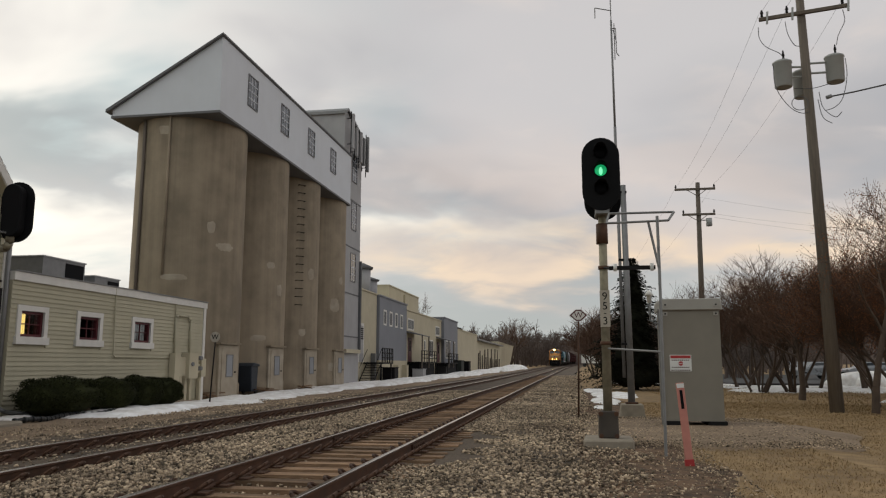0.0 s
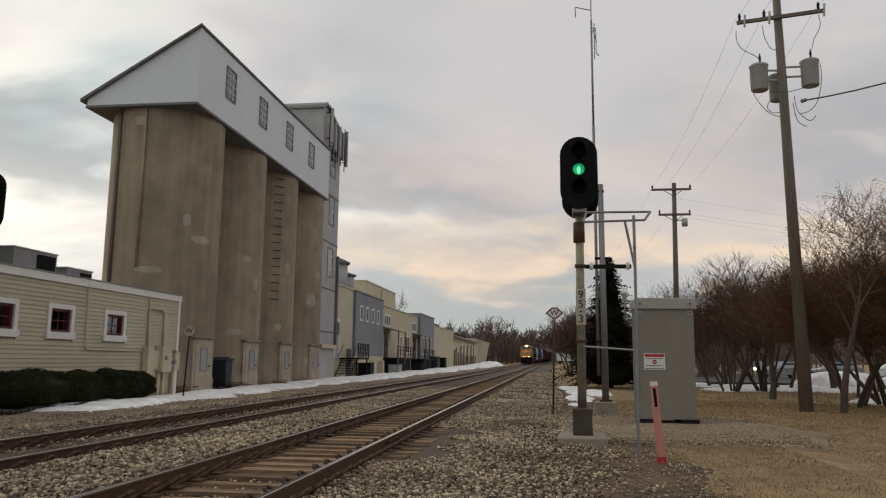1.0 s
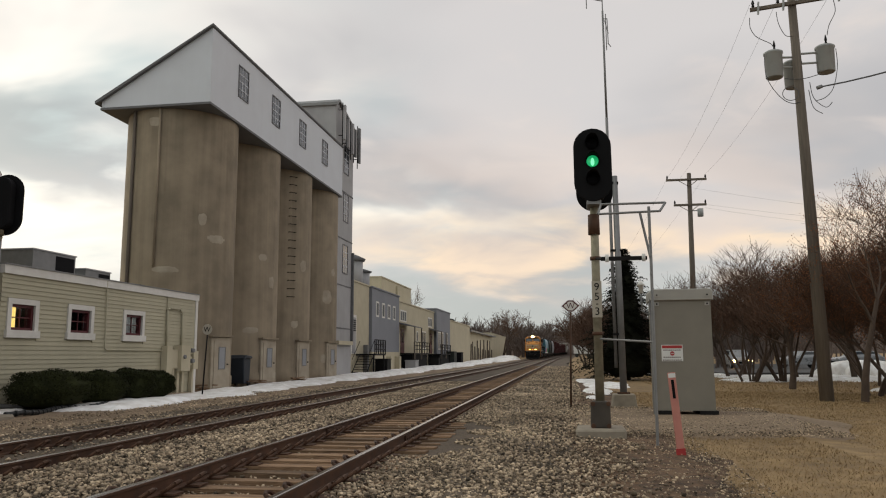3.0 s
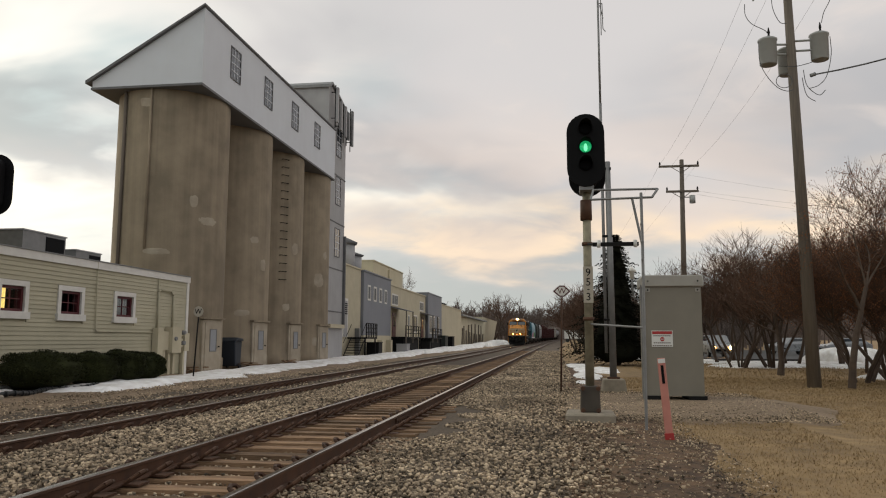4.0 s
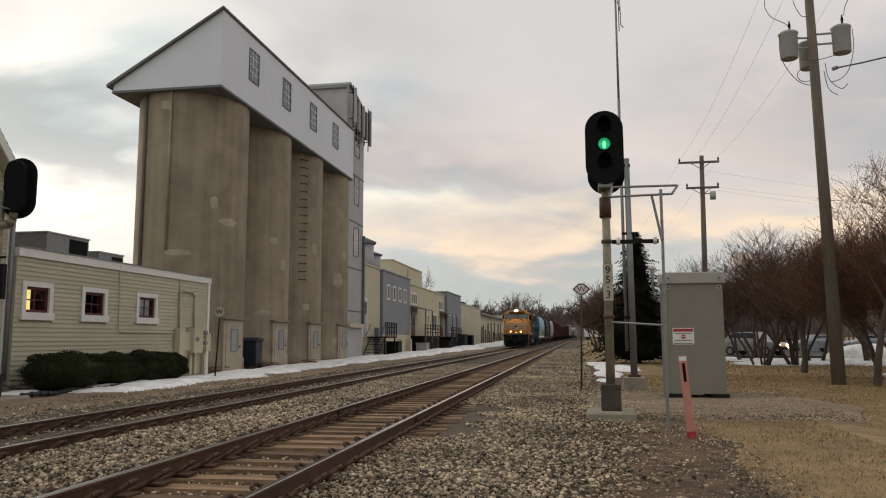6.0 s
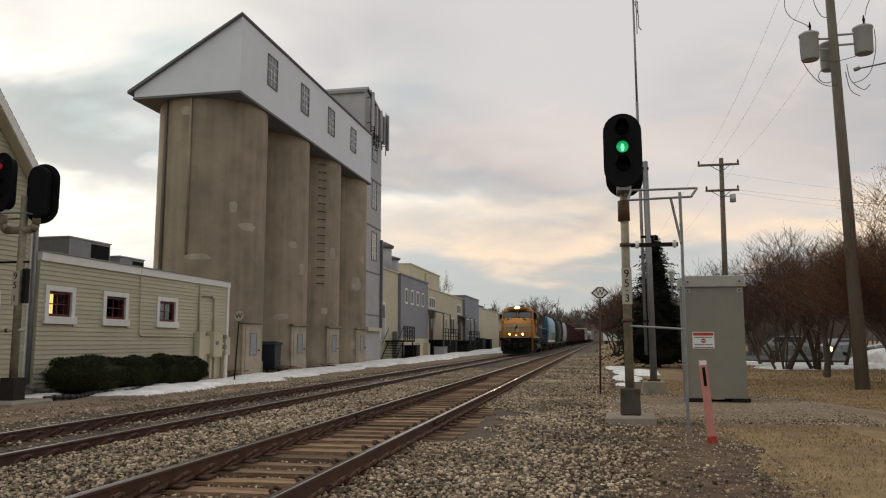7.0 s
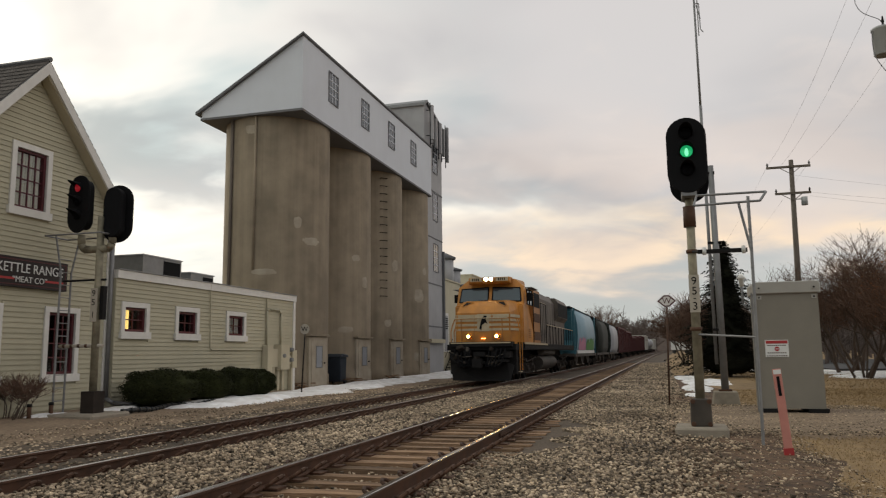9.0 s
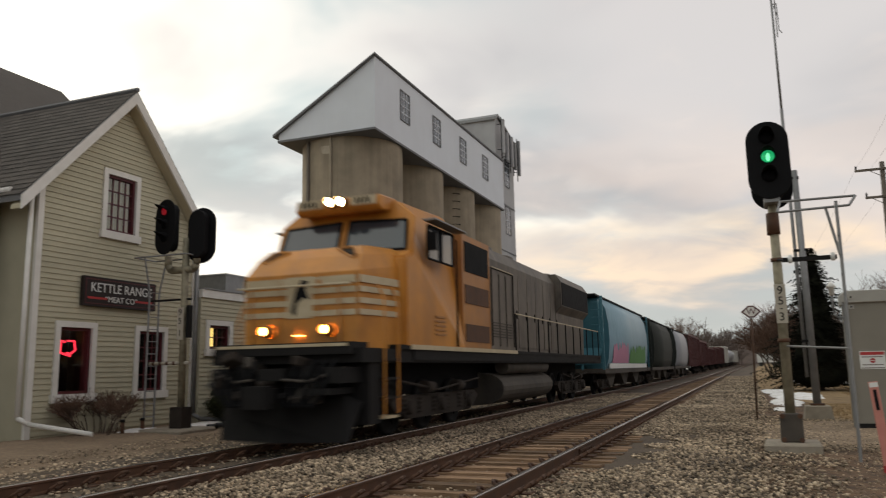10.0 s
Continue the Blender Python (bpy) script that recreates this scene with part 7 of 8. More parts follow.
        box(bm, x - 0.5, x + 0.5, y - w / 2, y + w / 2, g - 0.05, g + h)
        part("casing", bevel(bm, 0.05), M[mt], t)
        bm = bm_new()
        box(bm, x - 0.54, x + 0.54, y - w / 2 - 0.04, y + w / 2 + 0.04, g + h, g + h + 0.07)
        part("lid", bm, M[mt], t)


commercial_row()


def wheeled_bin():
    t = thing("wheeled_bin", "dark blue wheeled rubbish bin between the silos", "bin")
    x, y = -14.9, 33.75
    bm = bm_new()
    prism(bm, [(y - 0.30, 0.1), (y + 0.30, 0.1), (y + 0.40, 1.25), (y - 0.40, 1.25)], "x", x - 0.35, x + 0.35)
    part("body", bevel(bm, 0.03), M["bluebin"], t)
    bm = bm_new()
    prism(bm, [(y - 0.45, 1.25), (y + 0.45, 1.25), (y + 0.40, 1.36), (y - 0.2, 1.42)], "x", x - 0.38, x + 0.42)
    part("lid", bevel(bm, 0.03), M["bluebin"], t)
    for s in (-0.3, 0.3):
        bm = bm_new()
        rod(bm, (x + s - 0.04, y + 0.3, 0.12), (x + s + 0.04, y + 0.3, 0.12), 0.13, None, 14)
        part("wheel", bm, M["rubber"], t)


wheeled_bin()

# ---- planting ----


def leaf_cloud(name, centre, radii, count, size, material, parent, seed, flat=0.0):
    """Many small leaves over a lumpy ellipsoid."""
    rnd = np.random.RandomState(seed)
    d = rnd.normal(size=(count, 3))
    d /= np.linalg.norm(d, axis=1)[:, None]
    d[:, 2] = np.where(d[:, 2] < -0.5, -d[:, 2], d[:, 2])
    lump = 1 + 0.10 * np.sin(d[:, 0] * 5 + seed) * np.cos(d[:, 1] * 6) + 0.06 * np.sin(d[:, 2] * 9 + seed)
    r = (0.82 + 0.20 * rnd.rand(count)) * lump
    p = np.sign(d) * np.abs(d) ** (1 - flat) * r[:, None] * np.array(radii) + np.array(centre)
    a = rnd.normal(size=(count, 3))
    a /= np.linalg.norm(a, axis=1)[:, None]
    b = np.cross(a, d)
    b /= np.linalg.norm(b, axis=1)[:, None] + 1e-9
    s = size * (0.6 + 0.8 * rnd.rand(count))[:, None]
    v = np.stack([p - a * s, p + b * s * 0.45, p + a * s, p - b * s * 0.45], 1).reshape(-1, 3)
    f = np.arange(count * 4).reshape(-1, 4)
    return raw(name, v.tolist(), f.tolist(), material, parent)


def hedge():
    for i, (y, w, h, d) in enumerate(((17.3, 1.25, 0.96, 0.80), (19.3, 0.90, 0.92, 0.72), (20.75, 0.85, 0.95, 0.72), (22.05, 0.72, 0.86, 0.66))):
        t = thing("evergreen_shrub", "clipped dark green evergreen shrub against the clapboard wall", "shrub", "evergreen shrubs")
        bm = bm_new()
        bmesh.ops.create_icosphere(bm, subdivisions=3, radius=1)
        for v in bm.verts:
            n = 1 + 0.08 * noise.noise(v.co * 2.2 + Vector((i * 3, 0, 0)))
            c = Vector((math.copysign(abs(v.co.x) ** 0.9, v.co.x), math.copysign(abs(v.co.y) ** 0.9, v.co.y), math.copysign(abs(v.co.z) ** 0.85, v.co.z)))
            v.co = Vector((c.x * d * 0.9, c.y * w * 0.92, c.z * h * 0.46)) * n + Vector((-12.55, y, 0.08 + h * 0.48))
        part("mass", bm, M["hedge"], t)
        leaf_cloud("leaves", (-12.55, y, 0.08 + h * 0.48), (d, w, h * 0.52), 16000, 0.026, M["hedge"], t, 20 + i, 0.05)


hedge()


def branchy(base, height, stems, spread, levels, seed, thick, droop=0.0, kids=4, lean=0.0, up=0.6, twig_r=0.006):
    """Verts and faces of a bare tree, the limbs stem by stem and the twigs together."""
    rnd = random.Random(seed)
    limbs, twigs, tips = [], ([], []), []

    def seg(dst, a, b, r0, r1, n):
        v, f = dst
        q = (b - a).to_track_quat("Z", "Y")
        k = len(v)
        for p, r in ((a, r0), (b, r1)):
            for i in range(n):
                t = 2 * math.pi * i / n
                v.append(p + q @ Vector((r * math.cos(t), r * math.sin(t), 0)))
        for i in range(n):
            f.append((k + i, k + (i + 1) % n, k + n + (i + 1) % n, k + n + i))

    def grow(p, d, ln, r, lv):
        n = 4 if lv > 1 else 3
        k = 4 if lv > 1 else 2
        q = p
        for i in range(k):
            d = (d + Vector((rnd.uniform(-1, 1), rnd.uniform(-1, 1), rnd.uniform(-0.5, 0.9) * up - droop)) * 0.22).normalized()
            e = q + d * ln / k
            r1 = max(r * (1 - 0.5 * (i + 1) / k), twig_r * 0.6)
            seg(limbs[-1] if lv >= levels - 1 else twigs, q, e, r * (1 - 0.5 * i / k), r1, 7 if lv >= levels - 1 else n)
            if lv > 0 and not (lv == levels and i < 2):
                m = kids if i == k - 1 else kids - 2
                for _ in range(max(1, m)):
                    s = Vector((rnd.uniform(-1, 1), rnd.uniform(-1, 1), rnd.uniform(-0.35, 0.9) * up)).normalized()
                    grow(e, (d * 0.75 + s * 0.75).normalized(), ln * rnd.uniform(0.5, 0.72), max(r1 * 0.62, twig_r), lv - 1)
            elif i == k - 1:
                tips.append(e)
            q = e
    for i in range(stems):
        limbs.append(([], []))
        a = rnd.uniform(0, 2 * math.pi)
        d = Vector((math.cos(a) * spread + lean, math.sin(a) * spread, 1)).normalized()
        o = Vector(base) + Vector((math.cos(a), math.sin(a), 0)) * (0.12 * min(3, stems - 1))
        grow(o, d, height * rnd.uniform(0.36, 0.46), thick * rnd.uniform(0.8, 1.1), levels)
    return limbs, twigs, tips


def bare_tree(name, label, base, seed, buds=0, **kw):
    t = thing(name, label, "tree" if name == "bare_tree" else "shrub", "bare trees")
    limbs, twigs, tips = branchy(base, seed=seed, **kw)
    for v, f in limbs:
        raw("trunk", v, f, M["bark"], t, "dark bare trunk and limbs", True)
    raw("crown", twigs[0], twigs[1], M["twig"], t, "fine bare twigs")
    if buds:
        rnd = random.Random(seed)
        v, f = [], []
        for p in tips:
            if rnd.random() < buds:
                for _ in range(4):
                    c = p + Vector((rnd.gauss(0, 0.09), rnd.gauss(0, 0.09), rnd.gauss(0, 0.07)))
                    k = len(v)
                    s = rnd.uniform(0.008, 0.02)
                    v += [c + Vector((-s, 0, 0)), c + Vector((0, s, -s)), c + Vector((s, 0, 0)), c + Vector((0, -s * 0.5, s))]
                    f.append((k, k + 1, k + 2, k + 3))
        raw("seed_crown", v, f, M["bud"], t, "rusty dry seed heads")
    return t


bare_tree("bare_shrub", "bare many-stemmed brown shrub on the grass", (9.2, 40.5, 0), 11, height=7.2, stems=8, spread=0.45, levels=3, thick=0.06, kids=4, twig_r=0.008)
bare_tree("bare_shrub", "bare many-stemmed brown shrub on the grass", (11.0, 41.0, 0), 12, height=7.6, stems=9, spread=0.42, levels=3, thick=0.07, kids=4, twig_r=0.008)
bare_tree("bare_tree", "small bare dark-barked tree beside the utility pole", (8.75, 31.6, 0), 13, height=5.6, stems=2, spread=0.22, levels=4, thick=0.12, kids=3, twig_r=0.007)
bare_tree("bare_tree", "small bare tree with rusty seed heads", (8.45, 23.6, 0), 14, buds=0.55, height=6.9, stems=1, spread=0.03, levels=4, thick=0.115, kids=3, lean=-0.16, twig_r=0.005)
bare_tree("bare_tree", "spreading bare tree with rusty seed heads", (11.2, 25.6, 0), 15, buds=0.45, height=7.2, stems=3, spread=0.45, levels=4, thick=0.11, kids=4, twig_r=0.006)
bare_tree("bare_tree", "low spreading bare tree with rusty seed heads", (12.1, 29.5, 0), 27, buds=0.3, height=6.4, stems=4, spread=0.6, levels=4, thick=0.09, kids=4, twig_r=0.007)
bare_tree("bare_tree", "low spreading bare tree with rusty seed heads", (10.2, 27.5, 0), 26, buds=0.4, height=5.2, stems=4, spread=0.6, levels=4, thick=0.08, kids=4, twig_r=0.006)
bare_tree("bare_shrub", "bare many-stemmed brown shrub on the grass", (13.4, 36.0, 0), 16, height=7.6, stems=6, spread=0.45, levels=3, thick=0.07, kids=4, twig_r=0.007)
bare_tree("bare_shrub", "bare arching shrub at the grass edge", (10.8, 22.4, 0), 17, height=3.0, stems=8, spread=0.8, levels=2, thick=0.035, kids=4, droop=0.15, twig_r=0.005)
bare_tree("bare_tree", "bare tree behind the shrubs", (7.3, 47.0, 0), 18, height=6.0, stems=3, spread=0.3, levels=4, thick=0.10, kids=3, twig_r=0.008)
bare_tree("bare_tree", "bare tree behind the shrubs", (16.0, 46.0, 0), 19, height=8.2, stems=3, spread=0.35, levels=4, thick=0.13, kids=3, twig_r=0.009)
bare_tree("bare_tree", "bare tree behind the shrubs", (12.4, 55.0, 0), 21, height=8.0, stems=3, spread=0.35, levels=4, thick=0.13, kids=3, twig_r=0.010)
for k, (tx, ty, th, st) in enumerate(((16.5, 40.5, 7.0, 4), (19.5, 47.0, 7.6, 4), (13.8, 47.5, 7.0, 4), (22.5, 44.0, 7.6, 4), (10.2, 49.0, 6.2, 4))):
    bare_tree("bare_tree", "bare brown tree in the thicket beyond the grass", (tx, ty, 0), 60 + k, height=th, stems=st, spread=0.42, levels=3, thick=0.10, kids=5, twig_r=0.011)
bare_tree("bare_tree", "tall bare tree behind the commercial row", (-14.5, 182, 0.6), 22, height=13, stems=2, spread=0.2, levels=4, thick=0.28, kids=3, twig_r=0.022)
bare_tree("bare_tree", "tall bare tree behind the commercial row", (-27, 120, 0), 23, height=12, stems=2, spread=0.3, levels=4, thick=0.25, kids=3, twig_r=0.018)
bare_tree("bare_shrub", "dry bare shrub against the shop wall", (-13.2, 12.9, 0.1), 24, height=1.25, stems=26, spread=0.55, levels=2, thick=0.014, kids=5, twig_r=0.006)


def conifer(x, y, h, r, seed):
    t = thing("conifer", "dark green conifer behind the signal mast", "tree", "conifers")
    bm = bm_new()
    rod(bm, (x, y, -0.1), (x, y, h * 0.95), 0.16, 0.02, 8)
    part("trunk", bm, M["bark"], t)
    bm = bm_new()
    lathe(bm, [(r * 0.28, 0.1), (r * 0.45, 0.5)] + [(r * 0.45 * (1 - i / 12) ** 0.9 + 0.02 + 0.10 * (i % 2), 0.5 + (h - 0.8) * i / 12) for i in range(1, 13)], 18, (x, y, 0))
    for vv in bm.verts:
        vv.co += Vector((noise.noise(vv.co * 1.7), noise.noise(vv.co * 1.7 + Vector((9, 0, 0))), 0)) * 0.22
    part("inner_foliage", bm, M["conifer"], t)
    rnd = random.Random(seed)
    v, f = [], []
    z = 0.25
    while z < h:
        rr = r * (1 - z / h) ** 0.8 * rnd.uniform(0.7, 1.15) + 0.05
        for _ in range(30):
            a = rnd.uniform(0, 2 * math.pi)
            c, s = math.cos(a), math.sin(a)
            ln = rr * rnd.uniform(0.55, 1.25)
            steps = max(4, int(ln / 0.10))
            for i in range(steps):
                q = (i + rnd.random()) / steps
                p = Vector((x + c * ln * q, y + s * ln * q, z - 0.25 * ln * q * q + 0.12 * ln * q + rnd.gauss(0, 0.04)))
                for sd in (-1, 1):
                    w = 0.26 * (1.1 - q * 0.6) * rnd.uniform(0.6, 1.3)
                    e = p + Vector((c * 0.10 - s * w * sd, s * 0.10 + c * w * sd, rnd.uniform(-0.10, 0.03)))
                    k = len(v)
                    v += [p, p + Vector((c * 0.07, s * 0.07, 0.02)), e]
                    f.append((k, k + 1, k + 2))
        z += 0.17
    raw("foliage", v, f, M["conifer"], t, "dark needle foliage")


conifer(3.6, 45.0, 7.5, 2.9, 31)
for k, (tx, ty, th) in enumerate(((2.4, 58.0, 6.0), (2.4, 72.0, 6.6), (3.4, 66.0, 7.0))):
    bare_tree("bare_tree", "bare brown tree behind the conifer", (tx, ty, climb(ty)), 80 + k, height=th, stems=4, spread=0.4, levels=3, thick=0.10, kids=5, twig_r=0.013)


def far_woods():
    rnd = random.Random(41)
    v, f = [], []

    def seg(a, b, r0, r1):
        k = len(v)
        for p, r in ((a, r0), (b, r1)):
            v.extend([p + Vector((-r, 0, 0)), p + Vector((r, 0, 0)), p + Vector((0, -r, 0))])
        f.extend([(k, k + 1, k + 4, k + 3), (k + 1, k + 2, k + 5, k + 4), (k + 2, k, k + 3, k + 5)])
    for i in range(1300):
        k = rnd.random()
        if k < 0.30:
            y, x = rnd.uniform(215, 330), rnd.uniform(-90, -8)
        elif k < 0.62:
            y, x = rnd.uniform(190, 335), rnd.uniform(3.5, 66)
        elif k < 0.80:
            y, x = rnd.uniform(100, 210), rnd.uniform(-60, -33)
        else:
            y = rnd.uniform(75, 190)
            x = rnd.uniform(6, 14) + (y - 60) * rnd.uniform(0.0, 0.45)
        x += bend(y)
        q0 = y / 250
        h = rnd.uniform(9, 14) * (0.62 if y < 190 and x > 0 else 1.0)
        o = Vector((x, y, climb(y) - 0.3))
        top = o + Vector((rnd.gauss(0, 0.5), rnd.gauss(0, 0.5), h * 0.75))
        seg(o, top, 0.22 * q0 + 0.04, 0.09 * q0)
        for _ in range(24):
            q = rnd.uniform(0.15, 1)
            a = o.lerp(top, q)
            d = Vector((rnd.gauss(0, 1), rnd.gauss(0, 1), rnd.uniform(0.4, 1.8))).normalized()
            ln = h * rnd.uniform(0.18, 0.42) * (1.2 - q * 0.6)
            b = a + d * ln
            seg(a, b, 0.10 * q0, 0.06 * q0)
            for _ in range(3):
                c = a.lerp(b, rnd.uniform(0.4, 1))
                e = c + Vector((rnd.gauss(0, 1), rnd.gauss(0, 1), rnd.uniform(0.0, 1.4))).normalized() * ln * 0.5
                seg(c, e, 0.07 * q0, 0.04 * q0)
    tagged(raw("far_woods", v, f, M["woods"]), "distant bare brown winter woodland", "trees", kind="stuff")
    verts, faces = [], []
    n = 120
    for i in range(n + 1):
        x = -420 + 900 * i / n
        h = 9.5 + 1.5 * noise.noise((x * 0.02, 0, 0)) + 1.2 * noise.noise((x * 0.12, 4, 0)) + 4 * max(0, min(1, (x - 5) / 40))
        for k, (dy, q) in enumerate(((0, -2.0), (6, 0.8), (25, 1.0))):
            verts.append((x, 345 + dy + 0.02 * abs(x), 3.0 + h * q if k else -2))
    for i in range(n):
        for k in (0, 1):
            faces.append((i * 3 + k, i * 3 + 3 + k, i * 3 + 4 + k, i * 3 + 1 + k))
    tagged(raw("backdrop", verts, faces, M["woods"], smooth=True), "low brown wooded hill on the horizon", "hill", kind="structure")


far_woods()

# ---- snow ----


def snow_patch(cx, cy, lx, ly, h, seed, label="thin dirty old snow beside the track"):
    n, m = 120, 6
    verts, faces = [], []
    g0 = ground_z(cx, cy)
    verts.append((cx, cy, 0))
    for j in range(1, m + 1):
        for i in range(n):
            a = 2 * math.pi * i / n
            w = 1 + 0.34 * noise.noise((math.cos(a) * 1.6 + seed, math.sin(a) * 1.6, seed * 0.7)) + 0.18 * noise.noise((math.cos(a) * 5 + seed, math.sin(a) * 5, 1)) + 0.14 * noise.noise((math.cos(a) * 14 + seed, math.sin(a) * 14, 4)) + 0.08 * noise.noise((math.cos(a) * 30, math.sin(a) * 30, seed))
            q = j / m
            verts.append((cx + lx * w * q * math.cos(a), cy + ly * w * q * math.sin(a), q))
    out = []
    for x, y, q in verts:
        z = ground_z(x, y) + (h * (1 - q ** 3) + 0.035 * noise.noise((x * 1.7, y * 1.7, seed)) + 0.02 * noise.noise((x * 5, y * 5, seed)) if q < 1 else -0.10)
        if -10.9 < x - bend(y) < 0.5:
            z = max(z, climb(y) + 0.0) if q < 1 else z
        out.append((x, y, z))
    for i in range(n):
        faces.append((0, 1 + i, 1 + (i + 1) % n))
        for j in range(m - 1):
            a, b = 1 + j * n + i, 1 + j * n + (i + 1) % n
            faces.append((a, a + n, b + n, b))
    t = raw("snow_patch", out, faces, M["snow"], None, "", True)
    return tagged(t, label, "snow", "snow patches", kind="stuff")


for i, (x, y, lx, ly, h) in enumerate(((-11.9, 20.2, 1.0, 3.6, 0.13), (-12.1, 24.8, 1.3, 3.2, 0.13), (-12.8, 29.4, 1.5, 3.8, 0.12), (-13.0, 35.6, 1.6, 4.8, 0.15), (-13.2, 43.0, 1.7, 5.4, 0.18), (-13.3, 51.5, 1.9, 6.8, 0.22), (-13.3, 62.5, 1.9, 8.6, 0.28),
                                       (-13.2, 76.0, 1.8, 9.6, 0.34), (-13.1, 93.0, 1.9, 12.0, 0.42), (-12.9, 114.0, 2.0, 14.0, 0.5), (-12.3, 138.0, 2.2, 16.0, 0.65), (-11.8, 160.0, 2.4, 15.0, 0.9), (-12.7, 15.8, 0.55, 0.9, 0.09), (-13.0, 13.9, 0.35, 0.6, 0.08),
                                       (1.2, 30.0, 0.6, 2.8, 0.10), (1.9, 36.0, 1.1, 2.6, 0.10), (1.2, 41.5, 0.7, 2.4, 0.10), (0.9, 25.5, 0.25, 0.8, 0.06))):
    snow_patch(x, y, lx, ly, h, i + 1.3)
for i, (x, y, lx, ly, h) in enumerate(((11.0, 44.0, 2.6, 2.6, 0.08), (17.5, 43.5, 5.0, 3.2, 0.08), (14.0, 50.0, 6.0, 2.5, 0.07), (24.0, 47.0, 6.0, 4.0, 0.10), (19.5, 54.5, 2.8, 1.5, 0.95), (24.5, 55.0, 3.0, 1.6, 0.8), (30.0, 56.0, 5.0, 3.0, 0.9), (13.2, 32.5, 1.4, 1.2, 0.10), (16.5, 35.5, 2.5, 1.8, 0.12), (8.3, 57, 3, 2, 0.08), (4.3, 62, 1.6, 4, 0.08))):
    snow_patch(x, y, lx, ly, h, i + 30.7, "old snow bank on the grass by the road" if h > 0.5 else "thin old snow on the dormant grass")

bm = bm_new()
box(bm, 11, 60, 56.6, 112, -0.3, 0.06)
fixed("road", bm, M["asphalt"], "wet grey asphalt road and parking beyond the grass", "road")

# ---- vehicles beyond the grass ----


def road_car(label, material, m, lit=False, tall=1.55):
    c = thing("car", label, "car", "cars", m)
    bm = bm_new()
    prism(bm, [(-2.2, 0.35), (-2.25, 0.75), (-1.9, 0.95), (-1.1, 1.02), (-0.45, tall), (1.3, tall), (2.0, 1.05), (2.25, 0.95), (2.25, 0.35)], "x", -0.88, 0.88)
    for v in bm.verts:
        if v.co.z > 1.2:
            v.co.x *= 0.82
    part("body", bevel(bm, 0.06, 2), M[material], c)
    bm = bm_new()
    prism(bm, [(-1.02, 1.06), (-0.48, tall - 0.07), (-0.43, tall - 0.07), (-0.97, 1.06)], "x", -0.70, 0.70)
    part("windscreen", bm, M["window"], c)
    for s in (-1, 1):
        bm = bm_new()
        prism(bm, [(-0.9, 1.06), (-0.4, tall - 0.08), (1.2, tall - 0.08), (1.75, 1.06)], "x", s * 0.80 - 0.03, s * 0.80 + 0.03)
        part("side_glass", bm, M["window"], c)
        for y in (-1.4, 1.4):
            bm = bm_new()
            rod(bm, (s * 0.72, y, 0.33), (s * 0.92, y, 0.33), 0.33, None, 16)
            w = part("wheel", bm, M["rubber"], c)
            bm = bm_new()
            rod(bm, (s * 0.92, y, 0.33), (s * 0.93, y, 0.33), 0.19, None, 12)
            part("rim", bm, M["galv"], w)
        bm = bm_new()
        rod(bm, (s * 0.66, -2.28, 0.74), (s * 0.66, -2.18, 0.74), 0.15, None, 12)
        part("headlight", bm, M["carlamp"] if lit else M["galv"], c, "lit headlight" if lit else "")
        bm = bm_new()
        box(bm, s * 0.7 - 0.12, s * 0.7 + 0.12, 2.22, 2.28, 0.75, 0.9)
        part("tail_light", bm, M["red"], c)
    bm = bm_new()
    box(bm, -0.45, 0.45, -2.29, -2.2, 0.45, 0.62)
    part("grille", bm, M["black"], c)
    return c


moving_car = road_car("grey car driving on the road with headlights on", "carpaint", pose(22, 88, 0.06), True, 1.7)
road_car("silver hatchback parked beyond the snow", "carpaint", pose(21.5, 74, 0.06, 0, 0, -70))
road_car("grey car parked beyond the snow", "carpaint", pose(27.5, 78, 0.06, 0, 0, -80))
road_car("white car parked beyond the grass", "white", pose(31, 72, 0.06, 0, 0, 80))


def truck():
    t = thing("parked_truck", "distant white box truck parked near the line", "truck")
    x, y = 5.2, 205
    g = climb(y)
    bm = bm_new()
    box(bm, x - 2.6, x + 2.2, y, y + 2.5, g + 1.0, g + 3.2)
    part("box", bevel(bm, 0.05), M["white"], t)
    bm = bm_new()
    box(bm, x + 2.3, x + 3.8, y + 0.1, y + 2.4, g + 0.6, g + 2.6)
    part("cab", bevel(bm, 0.15), M["white"], t)
    for dx in (-1.8, 1.2, 3.0):
        bm = bm_new()
        rod(bm, (x + dx, y - 0.02, g + 0.5), (x + dx, y + 0.3, g + 0.5), 0.5, None, 14)
        part("wheel", bm, M["rubber"], t)


truck()


def car_motion():
    # time, bearing from the line in degrees, distance, heading
    rows = [(0, 15.2, 110, -6), (1, 14.6, 100, -6), (2, 12.95, 88, -4), (3.4, 11.8, 71, 0), (4.0, 11.35, 64, 0), (4.5, 11.45, 61, 2), (5.0, 11.7, 60.5, 8), (5.6, 11.95, 60.2, 30), (6.4, 12.9, 60.2, 62), (7.2, 14.0, 60.5, 80), (8.0, 16.2, 61.1, 90), (9.0, 19.5, 62.2, 90), (10.0, 22.8, 63.7, 90)]
    walk(moving_car, [(t, pose(d * math.sin(radians(a)), d * math.cos(radians(a)), 0.06, 0, 0, h)) for t, a, d, h in rows])


